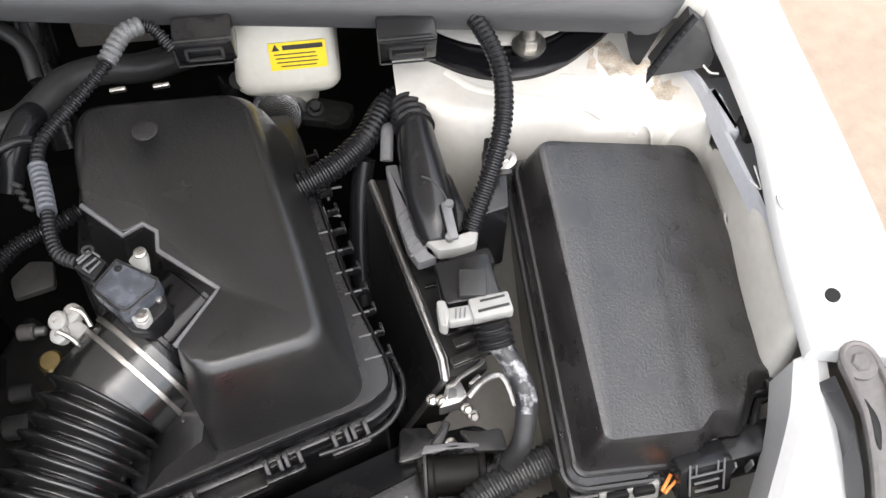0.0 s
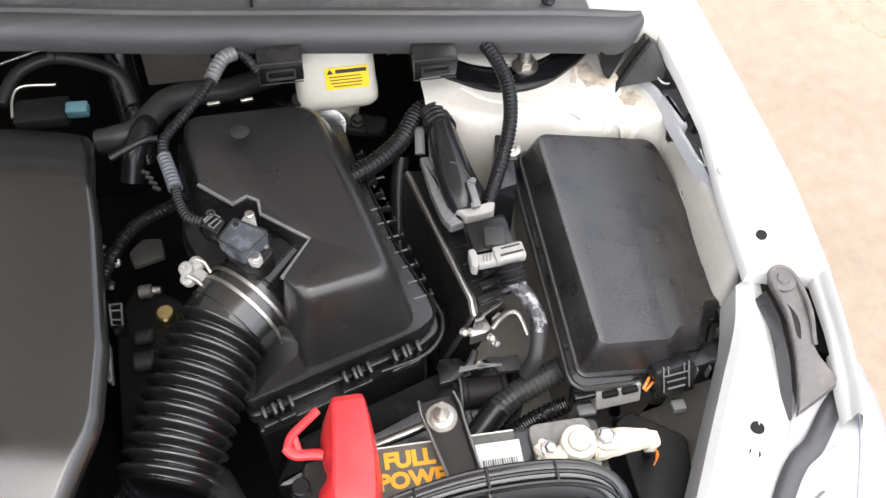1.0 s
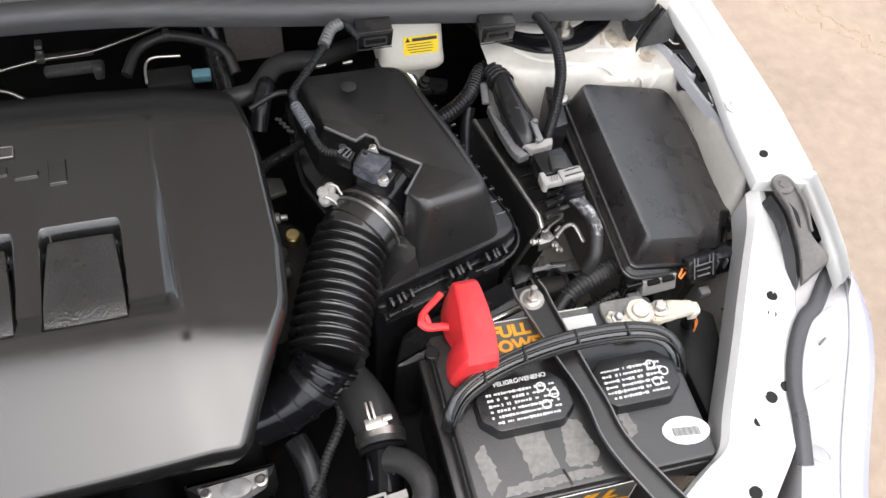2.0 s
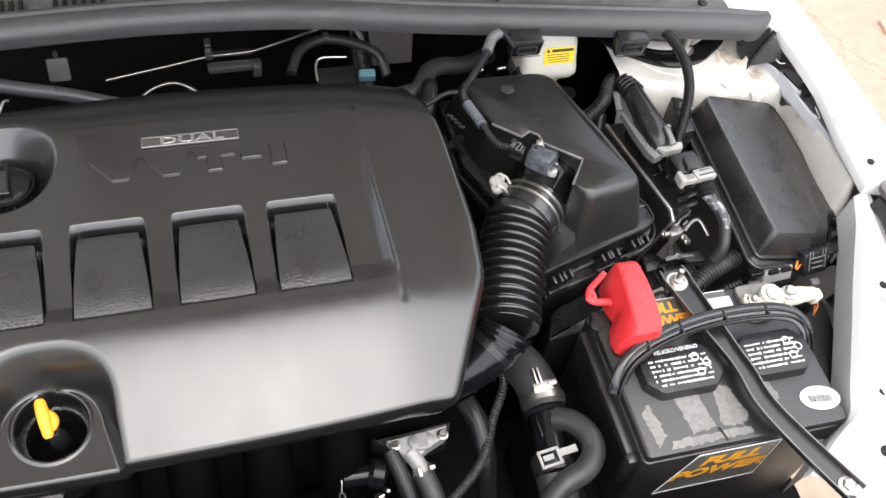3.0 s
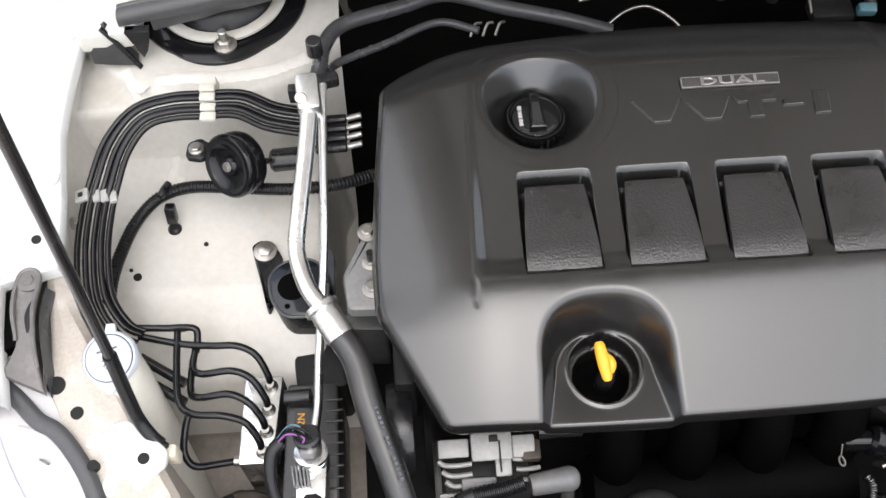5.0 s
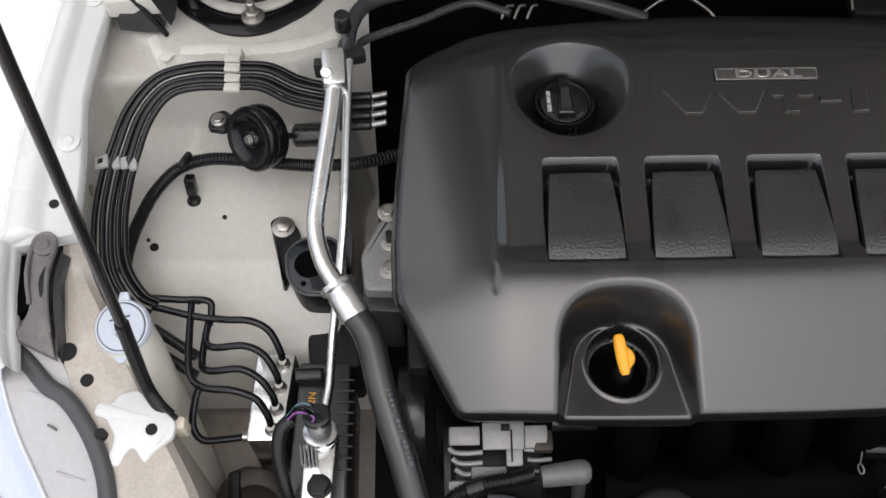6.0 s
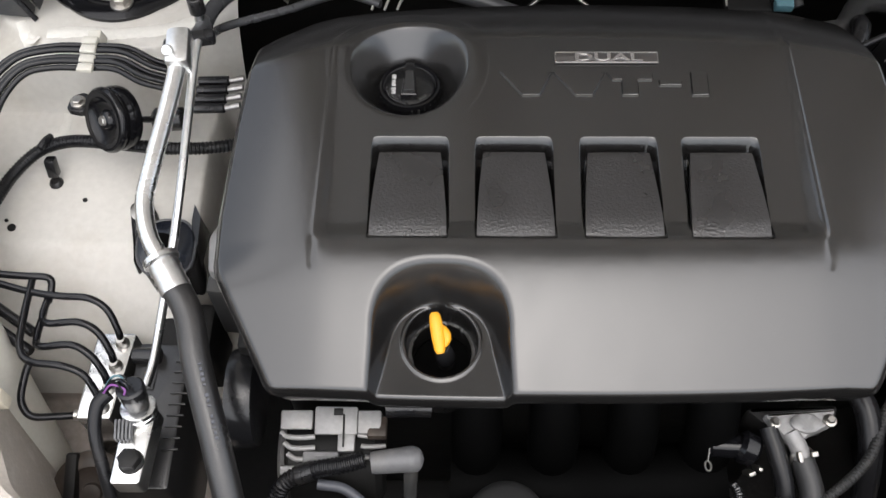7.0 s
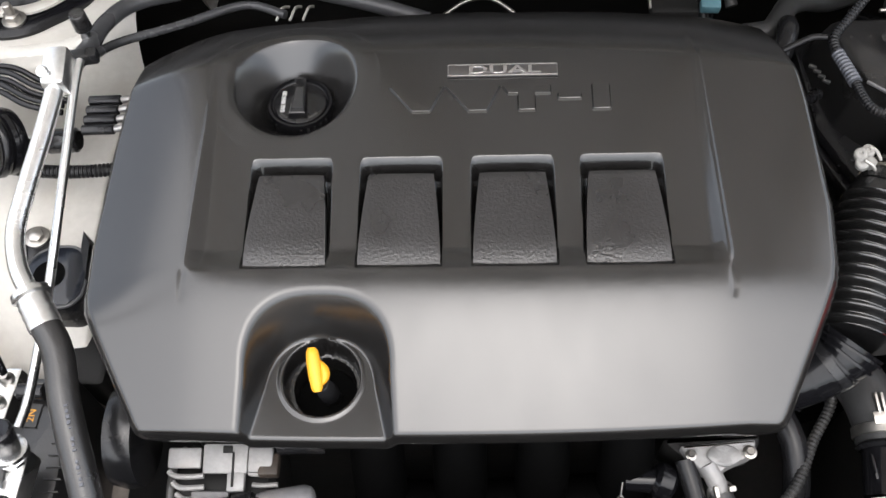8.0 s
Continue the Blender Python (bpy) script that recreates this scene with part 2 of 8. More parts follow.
def conduit(pts, r, pitch=0.0045, depth=0.0011, segs=12):
    """Corrugated loom."""
    path = resample(spline(pts, 10), pitch / 4)
    count = [0]

    def rad(f, s):
        count[0] += 1
        return r - depth * (1 if count[0] % 4 in (0, 1) else 0)
    return sweep(path, rad, segs)


def box(c, s, bevel=0.002, rot=(0, 0, 0), segs=2):
    bm = bmesh.new()
    bmesh.ops.create_cube(bm, size=1, matrix=Matrix.Diagonal((*s, 1)))
    if bevel:
        bmesh.ops.bevel(bm, geom=bm.edges[:], offset=bevel, segments=segs, affect="EDGES", profile=0.5)
    bmesh.ops.transform(bm, matrix=pose(*c, *rot), verts=bm.verts)
    return bm


def cyl(a, b, r, r2=None, segs=20, bevel=0.0):
    """Round bar from a to b."""
    a, b = Vector(a), Vector(b)
    r2 = r if r2 is None else r2
    bm = bmesh.new()
    h = (b - a).length
    prof = [(r, 0), (r2, h)]
    if bevel:
        prof = [(r - bevel, 0), (r, bevel), (r2, h - bevel), (r2 - bevel, h)]
    q = (b - a).to_track_quat("Z", "Y").to_matrix().to_4x4()
    return lathe(prof, Matrix.Translation(a) @ q, segs)


def lathe(prof, m=Matrix(), segs=24, closed=True):
    bm = bmesh.new()
    rings = []
    for r, z in prof:
        rings.append([bm.verts.new(m @ Vector((r * math.cos(2 * math.pi * k / segs), r * math.sin(2 * math.pi * k / segs), z))) for k in range(segs)])
    for a, b in zip(rings, rings[1:]):
        for k in range(segs):
            bm.faces.new((a[k], a[(k + 1) % segs], b[(k + 1) % segs], b[k]))
    if closed:
        bm.faces.new(rings[0][::-1])
        bm.faces.new(rings[-1])
    bmesh.ops.recalc_face_normals(bm, faces=bm.faces)
    return bm


def loft(loops):
    """Skin over loops of equally many points, closed at both ends."""
    bm = bmesh.new()
    rings = [[bm.verts.new(p) for p in loop] for loop in loops]
    n = len(rings[0])
    for a, b in zip(rings, rings[1:]):
        for k in range(n):
            bm.faces.new((a[k], a[(k + 1) % n], b[(k + 1) % n], b[k]))
    bm.faces.new(rings[0][::-1])
    bm.faces.new(rings[-1])
    bmesh.ops.recalc_face_normals(bm, faces=bm.faces)
    return bm


def rounded(poly, r, k=4):
    """Corners of a plan polygon rounded; points are (x, y) or (x, y, z)."""
    out = []
    n = len(poly)
    P = [Vector(p) if len(p) == 3 else Vector((p[0], p[1], 0)) for p in poly]
    for i in range(n):
        a, b, c = P[i - 1], P[i], P[(i + 1) % n]
        d1, d2 = (a - b), (c - b)
        q = min(r, d1.length * 0.45, d2.length * 0.45)
        s, e = b + d1.normalized() * q, b + d2.normalized() * q
        for j in range(k + 1):
            t = j / k
            out.append((1 - t) ** 2 * s + 2 * t * (1 - t) * b + t * t * e)
    return out


def inset(loop, d, dz):
    """Loop moved inwards by d in plan and by dz in height."""
    n = len(loop)
    area = sum(loop[i].x * loop[(i + 1) % n].y - loop[(i + 1) % n].x * loop[i].y for i in range(n))
    sg = 1 if area > 0 else -1
    out = []
    for i in range(n):
        t = loop[(i + 1) % n] - loop[i - 1]
        nrm = Vector((-t.y, t.x, 0)).normalized() * sg
        out.append(loop[i] + nrm * d + Vector((0, 0, dz)))
    return out


def slab(poly, z0, z1, r=0.004, edge=0.002, taper=0.0):
    """Plate or block over a plan polygon with rounded corners and edges. taper: how far the foot stands out."""
    base = [Vector((p.x, p.y, 0)) for p in rounded(poly, r)]
    up = lambda loop, d, z: [Vector((p.x, p.y, z)) for p in inset(loop, d, 0)]
    return loft([up(base, -taper, z0), up(base, 0, z1 - edge), up(base, edge * 0.3, z1 - edge * 0.3), up(base, edge, z1)])


def hexbolt(c, r=0.006, h=0.005, flange=0.009, axis=(0, 0, 1)):
    """Flanged hexagon head."""
    q = Matrix.Translation(c) @ Vector(axis).to_track_quat("Z", "Y").to_matrix().to_4x4()
    a = lathe([(flange, -0.001), (flange, 0.0012), (r, 0.0022)], q, 18)
    b = lathe([(r, 0), (r, h - 0.001), (r * 0.82, h)], q, 6)
    return join(a, b)


def words(text, size, m, depth=0.0004, bold=0.0, align="CENTER", fit=None, bevel=0.0):
    """Lettering as a mesh, lying in the plane of the matrix m."""
    cu = bpy.data.curves.new("text", "FONT")
    cu.body, cu.size, cu.extrude, cu.offset = text, size, depth, bold
    cu.align_x, cu.align_y = align, "CENTER"
    cu.resolution_u = 3
    cu.bevel_depth, cu.bevel_resolution = bevel, 1
    ob = bpy.data.objects.new("text", cu)
    scene.collection.objects.link(ob)
    bpy.context.view_layer.update()
    me = bpy.data.meshes.new_from_object(ob.evaluated_get(bpy.context.evaluated_depsgraph_get()))
    bpy.data.objects.remove(ob)
    bm = bmesh.new()
    bm.from_mesh(me)
    bpy.data.meshes.remove(me)
    if fit:
        # stretch to a width and a height, centred
        xs, ys = [v.co.x for v in bm.verts], [v.co.y for v in bm.verts]
        w, h = max(xs) - min(xs), max(ys) - min(ys)
        cx, cy = (max(xs) + min(xs)) / 2, (max(ys) + min(ys)) / 2
        for v in bm.verts:
            v.co.x, v.co.y = (v.co.x - cx) * fit[0] / w, (v.co.y - cy) * fit[1] / h
    bmesh.ops.transform(bm, matrix=m, verts=bm.verts)
    return bm


def plane_at(c, right, up):
    """Matrix of a plane with its centre, right and up ways."""
    r = Vector(right).normalized()
    n = r.cross(Vector(up)).normalized()
    u = n.cross(r)
    return Matrix.Translation(c) @ Matrix((r, u, n)).transposed().to_4x4()


def flat_quad(m, w, h, t=0.0003):
    """Thin rectangular film on a plane."""
    bm = bmesh.new()
    bmesh.ops.create_cube(bm, size=1, matrix=m @ Matrix.Diagonal((w, h, t, 1)))
    return bm


def sheet(xs, ys, fz, name="sheet"):
    """Height field over arrays of x and y (2-D numpy arrays)."""
    z = fz(xs, ys)
    r, c = xs.shape
    co = np.stack([xs, ys, z], -1).reshape(-1, 3)
    i = np.arange((r - 1) * (c - 1))
    a = (i // (c - 1)) * c + i % (c - 1)
    faces = np.stack([a, a + 1, a + c + 1, a + c], -1)
    me = bpy.data.meshes.new(name)
    me.from_pydata(co.tolist(), [], faces.tolist())
    return me


def step(e0, e1, v):
    t = np.clip((v - e0) / (e1 - e0), 0, 1)
    return t * t * (3 - 2 * t)


# ---- ground ----
def build_ground():
    bm = bmesh.new()
    bmesh.ops.create_grid(bm, x_segments=40, y_segments=40, size=400)
    g = solid("ground", bm, GROUND, "tan worn concrete ground with dust and cracks", "ground", "structure")
    # cracks beside the car
    for n, line in enumerate(([(1.66, 1.42), (1.69, 1.25), (1.71, 1.16), (1.76, 1.10), (1.83, 1.02), (1.88, 0.94), (1.97, 0.84)], [(1.72, 1.36), (1.77, 1.25), (1.80, 1.14), (1.85, 1.05), (1.92, 0.97), (2.02, 0.90)], [(1.98, 1.30), (2.10, 1.10), (2.30, 1.02)])):
        d = random.Random(n)
        pts = [p + Vector((d.uniform(-.012, .012), d.uniform(-.012, .012), 0.0)) for p in spline([(x, y, 0.0) for x, y in line], 6)]
        part("crack", sweep(pts, lambda f, s: 0.0018 + d.uniform(0, 0.0045), 6, 0.4), CRACK, g, "dark jagged crack")


def build_brick_scrap():
    bm = slab([(1.945, 1.155), (2.04, 1.148), (2.046, 1.205), (1.955, 1.212)], 0.0, 0.012, 0.006, 0.003)
    solid("brick_scrap", bm, BRICKRED, "flat reddish brick scrap lying on the ground", "brick scrap")


build_brick_scrap()
build_ground()


def build_pavement():
    bm = slab([(-9, -7), (-1.05, -7), (-1.05, 9), (-9, 9)], 0.0, 0.035, 0.02, 0.006)
    solid("pavement", bm, PALE, "concrete apron beside the car, sunlight put into its pale colour", "pavement", "structure")


build_pavement()


# ---- engine cover ----
WIN_X = (-0.1365, -0.0442, 0.0484, 0.1388)
OIL = (-0.1405, 0.1750)
DIP = (-0.1073, -0.0766)


def cover_base(x, y):
    """Smooth crown of the cover: level panel, front facet, rear roll-off and flanks."""
    z = 0.8835 + 0.121 * y + 0.0 * x
    # flat facet that falls to the front
    d = np.maximum(-0.002 - y, 0)
    z -= 0.319 * (np.sqrt(d * d + 0.035 ** 2) - 0.035)
    # soft crease, then a slope to the rear
    q = y - 0.2005 + 0.23 * x * x
    z -= 0.5 * (q + np.sqrt(q * q + 0.004 ** 2)) * 0.40 + np.maximum(q, 0) ** 2 * 2.0
    # the flanks fall away gently
    e = np.abs(x) - 0.207
    fall = np.where(x < 0, 1.0, 0.42)
    z -= fall * (0.5 * (e + np.sqrt(e * e + 0.012 ** 2)) * 0.15 + np.maximum(e, 0) ** 2 * 1.1) * (1 - 0.4 * step(0.0, -0.05, y))
    return z


def pad_half(v):
    """Half width of a pad from its front (0) to its back (1)."""
    return 0.0333 - 0.0062 * v ** 1.6


def chamfer(t):
    """Nearly straight ramp from 0 to 1 with eased ends."""
    t = np.clip(t, 0, 1)
    return 0.72 * t + 0.28 * t * t * (3 - 2 * t)


def arch_inside(x, y):
    """How far inside the dipstick alcove's outline a place lies."""
    ax = np.abs(x + 0.1075)
    half = 0.0578 + 0.060 * np.maximum(-0.084 - y, 0)
    n = (ax / half) ** 2.6 + (np.maximum(y + 0.082, 0) / 0.0575) ** 2.6
    return (1 - n ** (1 / 2.6)) * half


def cover_height(x, y):
    z = cover_base(x, y)
    # sunken middle panel: broad ramp in front, flanks that run out at the back
    side = np.interp(y, [-0.006, 0.199], [0.2160, 0.2085]) - np.abs(x)
    wall = np.interp(y, [0.0, 0.19], [0.0125, 0.0045])
    depth = 0.0092 * (1 - 0.90 * step(0.03, 0.19, y))
    z -= depth * chamfer(side / wall) * chamfer((y + 0.0060) / 0.0215)
    # faint crest on the rim of the panel
    z += np.where(x > 0, 0.0013, 0.0003) * np.exp(-((side + 0.0008) / 0.0020) ** 2) * step(-0.004, 0.008, y) * step(0.203, 0.190, y)
    # worn pinch below the panel's corners
    for px in (0.2170, -0.2170):
        z -= 0.0007 * np.exp(-((x - px) / 0.0030) ** 2) * step(-0.034, -0.024, y) * step(0.002, -0.008, y)
    # the four window recesses, deep at the back
    for cx in WIN_X:
        v = np.clip((y + 0.0005) / 0.0845, 0, 1)
        rim = 0.0347 - np.abs(x - cx)
        wide = np.maximum(0.0347 - pad_half(v) - 0.0004, 0.001)
        deep = 0.0035 + 0.0130 * step(0.0, 0.075, y)
        z -= deep * chamfer(rim / wide) * chamfer((0.0970 - y) / 0.0110) * step(-0.006, 0.0, y)
    # oil filler bowl
    s = 0.0550 - np.hypot(x - OIL[0], y - OIL[1])
    g = 0.5 * (s + np.sqrt(s * s + 0.0034 ** 2))
    z -= np.minimum(g * 1.72, 0.046) * (s > -0.02)
    # dipstick alcove, open to the front
    ins = arch_inside(x, y)
    floor = 0.8300 + 0.085 * (y + 0.076)
    f = 0.5 * (ins + np.sqrt(ins * ins + 0.0020 ** 2)) - 0.0002
    down = z - np.where(ins > -0.010, 2.0 * np.maximum(f, 0), 0)
    low = 0.5 * (down + floor + np.sqrt((down - floor) ** 2 + 0.0018 ** 2))
    z = np.where(ins > -0.010, np.minimum(z, low), z)
    # moulded ring and open hole of the dipstick
    rd = np.hypot(x - DIP[0], y - DIP[1])
    z += 0.0010 * np.exp(-((rd - 0.0330) / 0.0018) ** 2) * (ins > 0.012)
    z -= 0.022 * step(0.0312, 0.0292, rd) + 0.080 * step(0.0258, 0.0240, rd)
    return z


def build_engine_cover():
    t = thing("engine_cover", (0, 0.05, 0.78), "large moulded black plastic engine cover with four recessed pads", "engine cover")
    v = np.linspace(0, 1, 310)[:, None]
    u = np.linspace(-1, 1, 690)[None, :]
    half_y = [-0.1245, -0.1228, -0.1195, -0.1145, -0.1065, -0.014, 0.0, 0.05, 0.15, 0.225, 0.29]
    left = np.interp(-0.1245 + 0.3875 * v, half_y, [0.2430, 0.2490, 0.2530, 0.2560, 0.2595, 0.3030, 0.3065, 0.3075, 0.3015, 0.2945, 0.2925])
    right = np.interp(-0.1245 + 0.3875 * v, half_y, [0.2430, 0.2490, 0.2530, 0.2560, 0.2595, 0.3015, 0.3050, 0.3090, 0.3045, 0.2960, 0.2840])
    x = np.where(u < 0, left * u, right * u)
    front = -0.1230 - 0.0068 * (1 - np.clip(np.abs(u + 0.1), 0, 1) ** 2.4)
    rear = np.interp(u, [-1, -0.985, -0.93, -0.87, -0.8, -0.62, -0.3, 0, 0.5, 0.8, 0.95, 0.99, 1], [0.216, 0.221, 0.234, 0.242, 0.252, 0.266, 0.276, 0.282, 0.281, 0.274, 0.264, 0.259, 0.254])
    y = front + (rear - front) * v
    z = cover_height(x, y)
    # rounded rim
    d = np.minimum(np.where(u < 0, left, right) * (1 - np.abs(u)), np.minimum((y - front) * 1.9, (rear - y) * 1.3))
    z -= 0.0085 * np.clip(1 - d / 0.0085, 0, 1) ** 2.2
    top = np.stack([x, y, z], -1)
    rows, cols = x.shape
    ring = [(0, j) for j in range(cols)] + [(i, cols - 1) for i in range(1, rows)] + [(rows - 1, j) for j in range(cols - 2, -1, -1)] + [(i, 0) for i in range(rows - 2, 0, -1)]
    rim = np.array([top[i, j] for i, j in ring])
    co = [top.reshape(-1, 3)]
    c = np.array([0, 0.07, 0])
    for drop, out in ((0.003, 0.0003), (0.026, -0.0095), (0.030, -0.0120), (0.030, -0.018)):
        s = rim.copy()
        way = (s - c)[:, :2]
        way = way / np.linalg.norm(way, axis=1, keepdims=True)
        s[:, :2] += way * out
        s[:, 2] -= drop
        co.append(s)
    n0, nr = rows * cols, len(ring)
    i = np.arange((rows - 1) * (cols - 1))
    a = (i // (cols - 1)) * cols + i % (cols - 1)
    faces = np.stack([a, a + 1, a + cols + 1, a + cols], -1).tolist()
    idx = [np.array([p * cols + q for p, q in ring])] + [n0 + nr * k + np.arange(nr) for k in range(4)]
    for lo, hi in zip(idx, idx[1:]):
        nx, hx = np.roll(lo, -1), np.roll(hi, -1)
        faces += np.stack([lo, hi, hx, nx], -1).tolist()
    me = bpy.data.meshes.new("shell")
    me.from_pydata(np.concatenate(co).tolist(), [], faces)
    part("shell", me, COVER, t, sharp=55)
    # grained pads, rolled off at the front
    for cx in WIN_X:
        n, m = 44, 30
        vv, uu = np.meshgrid(np.linspace(0, 1, n), np.linspace(-1, 1, m), indexing="ij")
        yy = -0.0010 + 0.0845 * vv
        xx = cx + pad_half(vv) * uu
        zz = cover_base(xx, yy) - 0.0016 - 0.0062 * vv - 0.0008 * uu ** 4 - 0.0042 * np.clip((0.30 - vv) / 0.30, 0, 1) ** 2 - 0.0010 * np.clip((vv - 0.95) / 0.05, 0, 1) ** 2
        co = np.stack([xx, yy, zz], -1)
        bm = bmesh.new()
        g = [[bm.verts.new(p) for p in row] for row in co]
        for r1, r2 in zip(g, g[1:]):
            for k in range(m - 1):
                bm.faces.new((r1[k], r1[k + 1], r2[k + 1], r2[k]))
        rimv = [e for e in bm.edges if e.is_boundary]
        ex = bmesh.ops.extrude_edge_only(bm, edges=rimv)
        bmesh.ops.translate(bm, verts=[q for q in ex["geom"] if isinstance(q, bmesh.types.BMVert)], vec=(0, 0, -0.006))
        bmesh.ops.recalc_face_normals(bm, faces=bm.faces)
        part("pad", bm, PAD, t, "leather-grained pad sunk in its recess")
    # badge with a raised rim and raised letters
    up = Vector((0, 1, 0.121)).normalized()
    bc = Vector((0.0420, 0.1765, 0))
    bc.z = float(cover_height(np.array(bc.x), np.array(bc.y))) + 0.0004
    m = plane_at(bc, (1, 0, 0), up)
    plate = slab([(-0.0475, -0.0062), (0.0475, -0.0062), (0.0475, 0.0062), (-0.0475, 0.0062)], 0, 0.0022, 0.0012, 0.0007)
    bmesh.ops.transform(plate, matrix=m, verts=plate.verts)
    badge = part("badge", plate, DARKCHROME, t, "dull chrome badge plate")
    rimline = [Vector((p.x, p.y, 0.0023)) for p in rounded([(-0.0468, -0.0055), (0.0468, -0.0055), (0.0468, 0.0055), (-0.0468, 0.0055)], 0.0012)]
    part("badge_rim", sweep([m @ p for p in rimline + rimline[:1]], 0.0006, 6), CHROME, badge)
    part("badge_lettering", words("DUAL", 0.0135, m @ Matrix.Translation((0.002, -0.0002, 0.0024)), 0.0008, 0.0, "CENTER", (0.062, 0.0084), 0.0004), CHROME, badge, "raised chrome letters")
    # broad letters drawn as plates: two V, T, dash, I
    vee = [(0, 1), (0.0155, 1), (0.0275, 0.42), (0.0395, 1), (0.0470, 1), (0.0350, 0), (0.0200, 0)]
    tee = [(0, 1), (0.041, 1), (0.041, 0.66), (0.0275, 0.66), (0.0275, 0), (0.0135, 0), (0.0135, 0.66), (0.005, 0.66)]
    bar = lambda w, lo, hi: [(0, hi), (w, hi), (w, lo), (0, lo)]
    rows = []
    for x0, glyph in ((0, vee), (0.0482, vee), (0.0970, tee), (0.1445, bar(0.0195, 0.42, 0.66)), (0.1735, bar(0.0145, 0, 1))):
        rows.append(slab([(x0 - 0.0555 + gx, 0.1375 + 0.0240 * gy) for gx, gy in glyph][::-1], -0.0006, 0.0021, 0.0005, 0.0009, 0.0010))
    letters = join(*rows)
    bmesh.ops.triangulate(letters, faces=[f for f in letters.faces if len(f.verts) > 4], ngon_method="EAR_CLIP")
    bmesh.ops.subdivide_edges(letters, edges=[e for e in letters.edges if e.calc_length() > 0.006], cuts=4)
    for v in letters.verts:
        v.co.z += float(cover_height(np.array(v.co.x), np.array(v.co.y))) + 0.0003
    part("raised_lettering", letters, COVER, t, "moulded raised letters", sharp=25)
    return t


build_engine_cover()


def build_oil_cap():
    c = Vector((OIL[0], OIL[1] + 0.002, 0.8515))
    t = thing("oil_filler_cap", c, "round black ribbed oil filler cap with moulded bar", "oil cap")
    m = Matrix.Translation(c) @ Matrix.Rotation(radians(-2), 4, "X")
    prof = [(0.0298, 0), (0.0298, 0.0135), (0.0288, 0.0152), (0.0268, 0.0154), (0.0258, 0.0135), (0.0246, 0.0128), (0.004, 0.0128)]
    part("cap", lathe(prof, m, 64), GLOSS, t)
    part("cap_disc", lathe([(0.0238, 0.0122), (0.0238, 0.0140), (0.0228, 0.0146), (0.003, 0.0148)], m, 48), PLASTIC, t)
    grip = loft([[m @ Vector((sx * w, sy * l + 0.002, z)) for sx, sy in ((-1, -1), (1, -1), (0.55, 1), (-0.55, 1))]
                 for w, l, z in ((0.0082, 0.0215, 0.013), (0.0074, 0.0208, 0.0215), (0.0058, 0.0192, 0.0228))])
    part("grip", grip, PLASTIC, t)
    part("grip_top", loft([[m @ Vector((sx * w, sy * l - 0.001, z)) for sx, sy in ((-1, -1), (1, -1), (0.62, 1), (-0.62, 1))] for w, l, z in ((0.0050, 0.0125, 0.0224), (0.0046, 0.0120, 0.0232))]), HOSE, t, "worn grey top of the bar")
    for k in range(30):
        q = 2 * math.pi * k / 30
        part("rib", box(m @ Vector((0.0298 * math.cos(q), 0.0298 * math.sin(q), 0.006)), (0.0018, 0.0018, 0.011), 0), PLASTIC, t)
    for sgn in (-1, 1):
        path = [m @ Vector((0.0205 * math.cos(q), 0.0205 * math.sin(q), 0.0150)) for q in (radians(-90 + sgn * (28 + 4 * k)) for k in range(7))]
        part("arrow_mark", sweep(path, 0.0014, 6, 0.4), HOSE, t, "pale moulded arrow")
    part("grade_lettering", words("SAE 0W-20", 0.0052, m @ Matrix.Translation((-0.0150, 0.001, 0.0149)) @ Matrix.Rotation(radians(90), 4, "Z"), 0.0002, 0.00025), WHITEPRINT, t, "white oil grade print")


def build_dipstick():
    t = thing("oil_dipstick", (DIP[0], DIP[1], 0.790), "yellow plastic loop-handled oil dipstick in its hole", "dipstick")
    a, b = Vector((-0.1130, -0.0605, 0.8530)), Vector((-0.1075, -0.0925, 0.8400))
    mid = a.lerp(b, 0.62)
    # near-black disc paints the shade at the bottom of the open well
    part("well", cyl((DIP[0], DIP[1], 0.7855), (DIP[0], DIP[1], 0.7875), 0.0245, segs=24), INTAKE, t, "near-black disc standing for the shade in the well")
    part("tube", cyl((DIP[0] + 0.004, DIP[1], 0.786), (DIP[0] + 0.003, DIP[1] - 0.003, 0.806), 0.0075, bevel=0.001), DARK, t)
    part("stopper", cyl((DIP[0] + 0.003, DIP[1] - 0.003, 0.805), mid + Vector((0.004, -0.004, -0.008)), 0.0095, 0.0060, bevel=0.001), PLASTIC, t)
    part("handle", sweep([a.lerp(b, k / 12) for k in range(13)], lambda f, s: float(np.interp(f, [0, 0.06, 0.3, 0.6, 0.92, 1], [0.0030, 0.0047, 0.0056, 0.0056, 0.0046, 0.0030])), 14, 0.8), YELLOW, t)
    wing = [a.lerp(b, 0.30) + Vector((0.004, 0, -0.002)), a.lerp(b, 0.45) + Vector((0.0068, 0, -0.003)), a.lerp(b, 0.62) + Vector((0.0068, 0, -0.003)), a.lerp(b, 0.80) + Vector((0.004, 0, -0.002))]
    part("finger_wing", sweep(spline(wing, 5), lambda f, s: 0.0020 + 0.0024 * math.sin(math.pi * f), 10), YELLOW, t)


build_oil_cap()
build_dipstick()


# ---- car body ----
MID = 0.0975


def mirror(bm):
    for v in bm.verts:
        v.co.x = 2 * MID - v.co.x
    bmesh.ops.reverse_faces(bm, faces=bm.faces[:])
    return bm


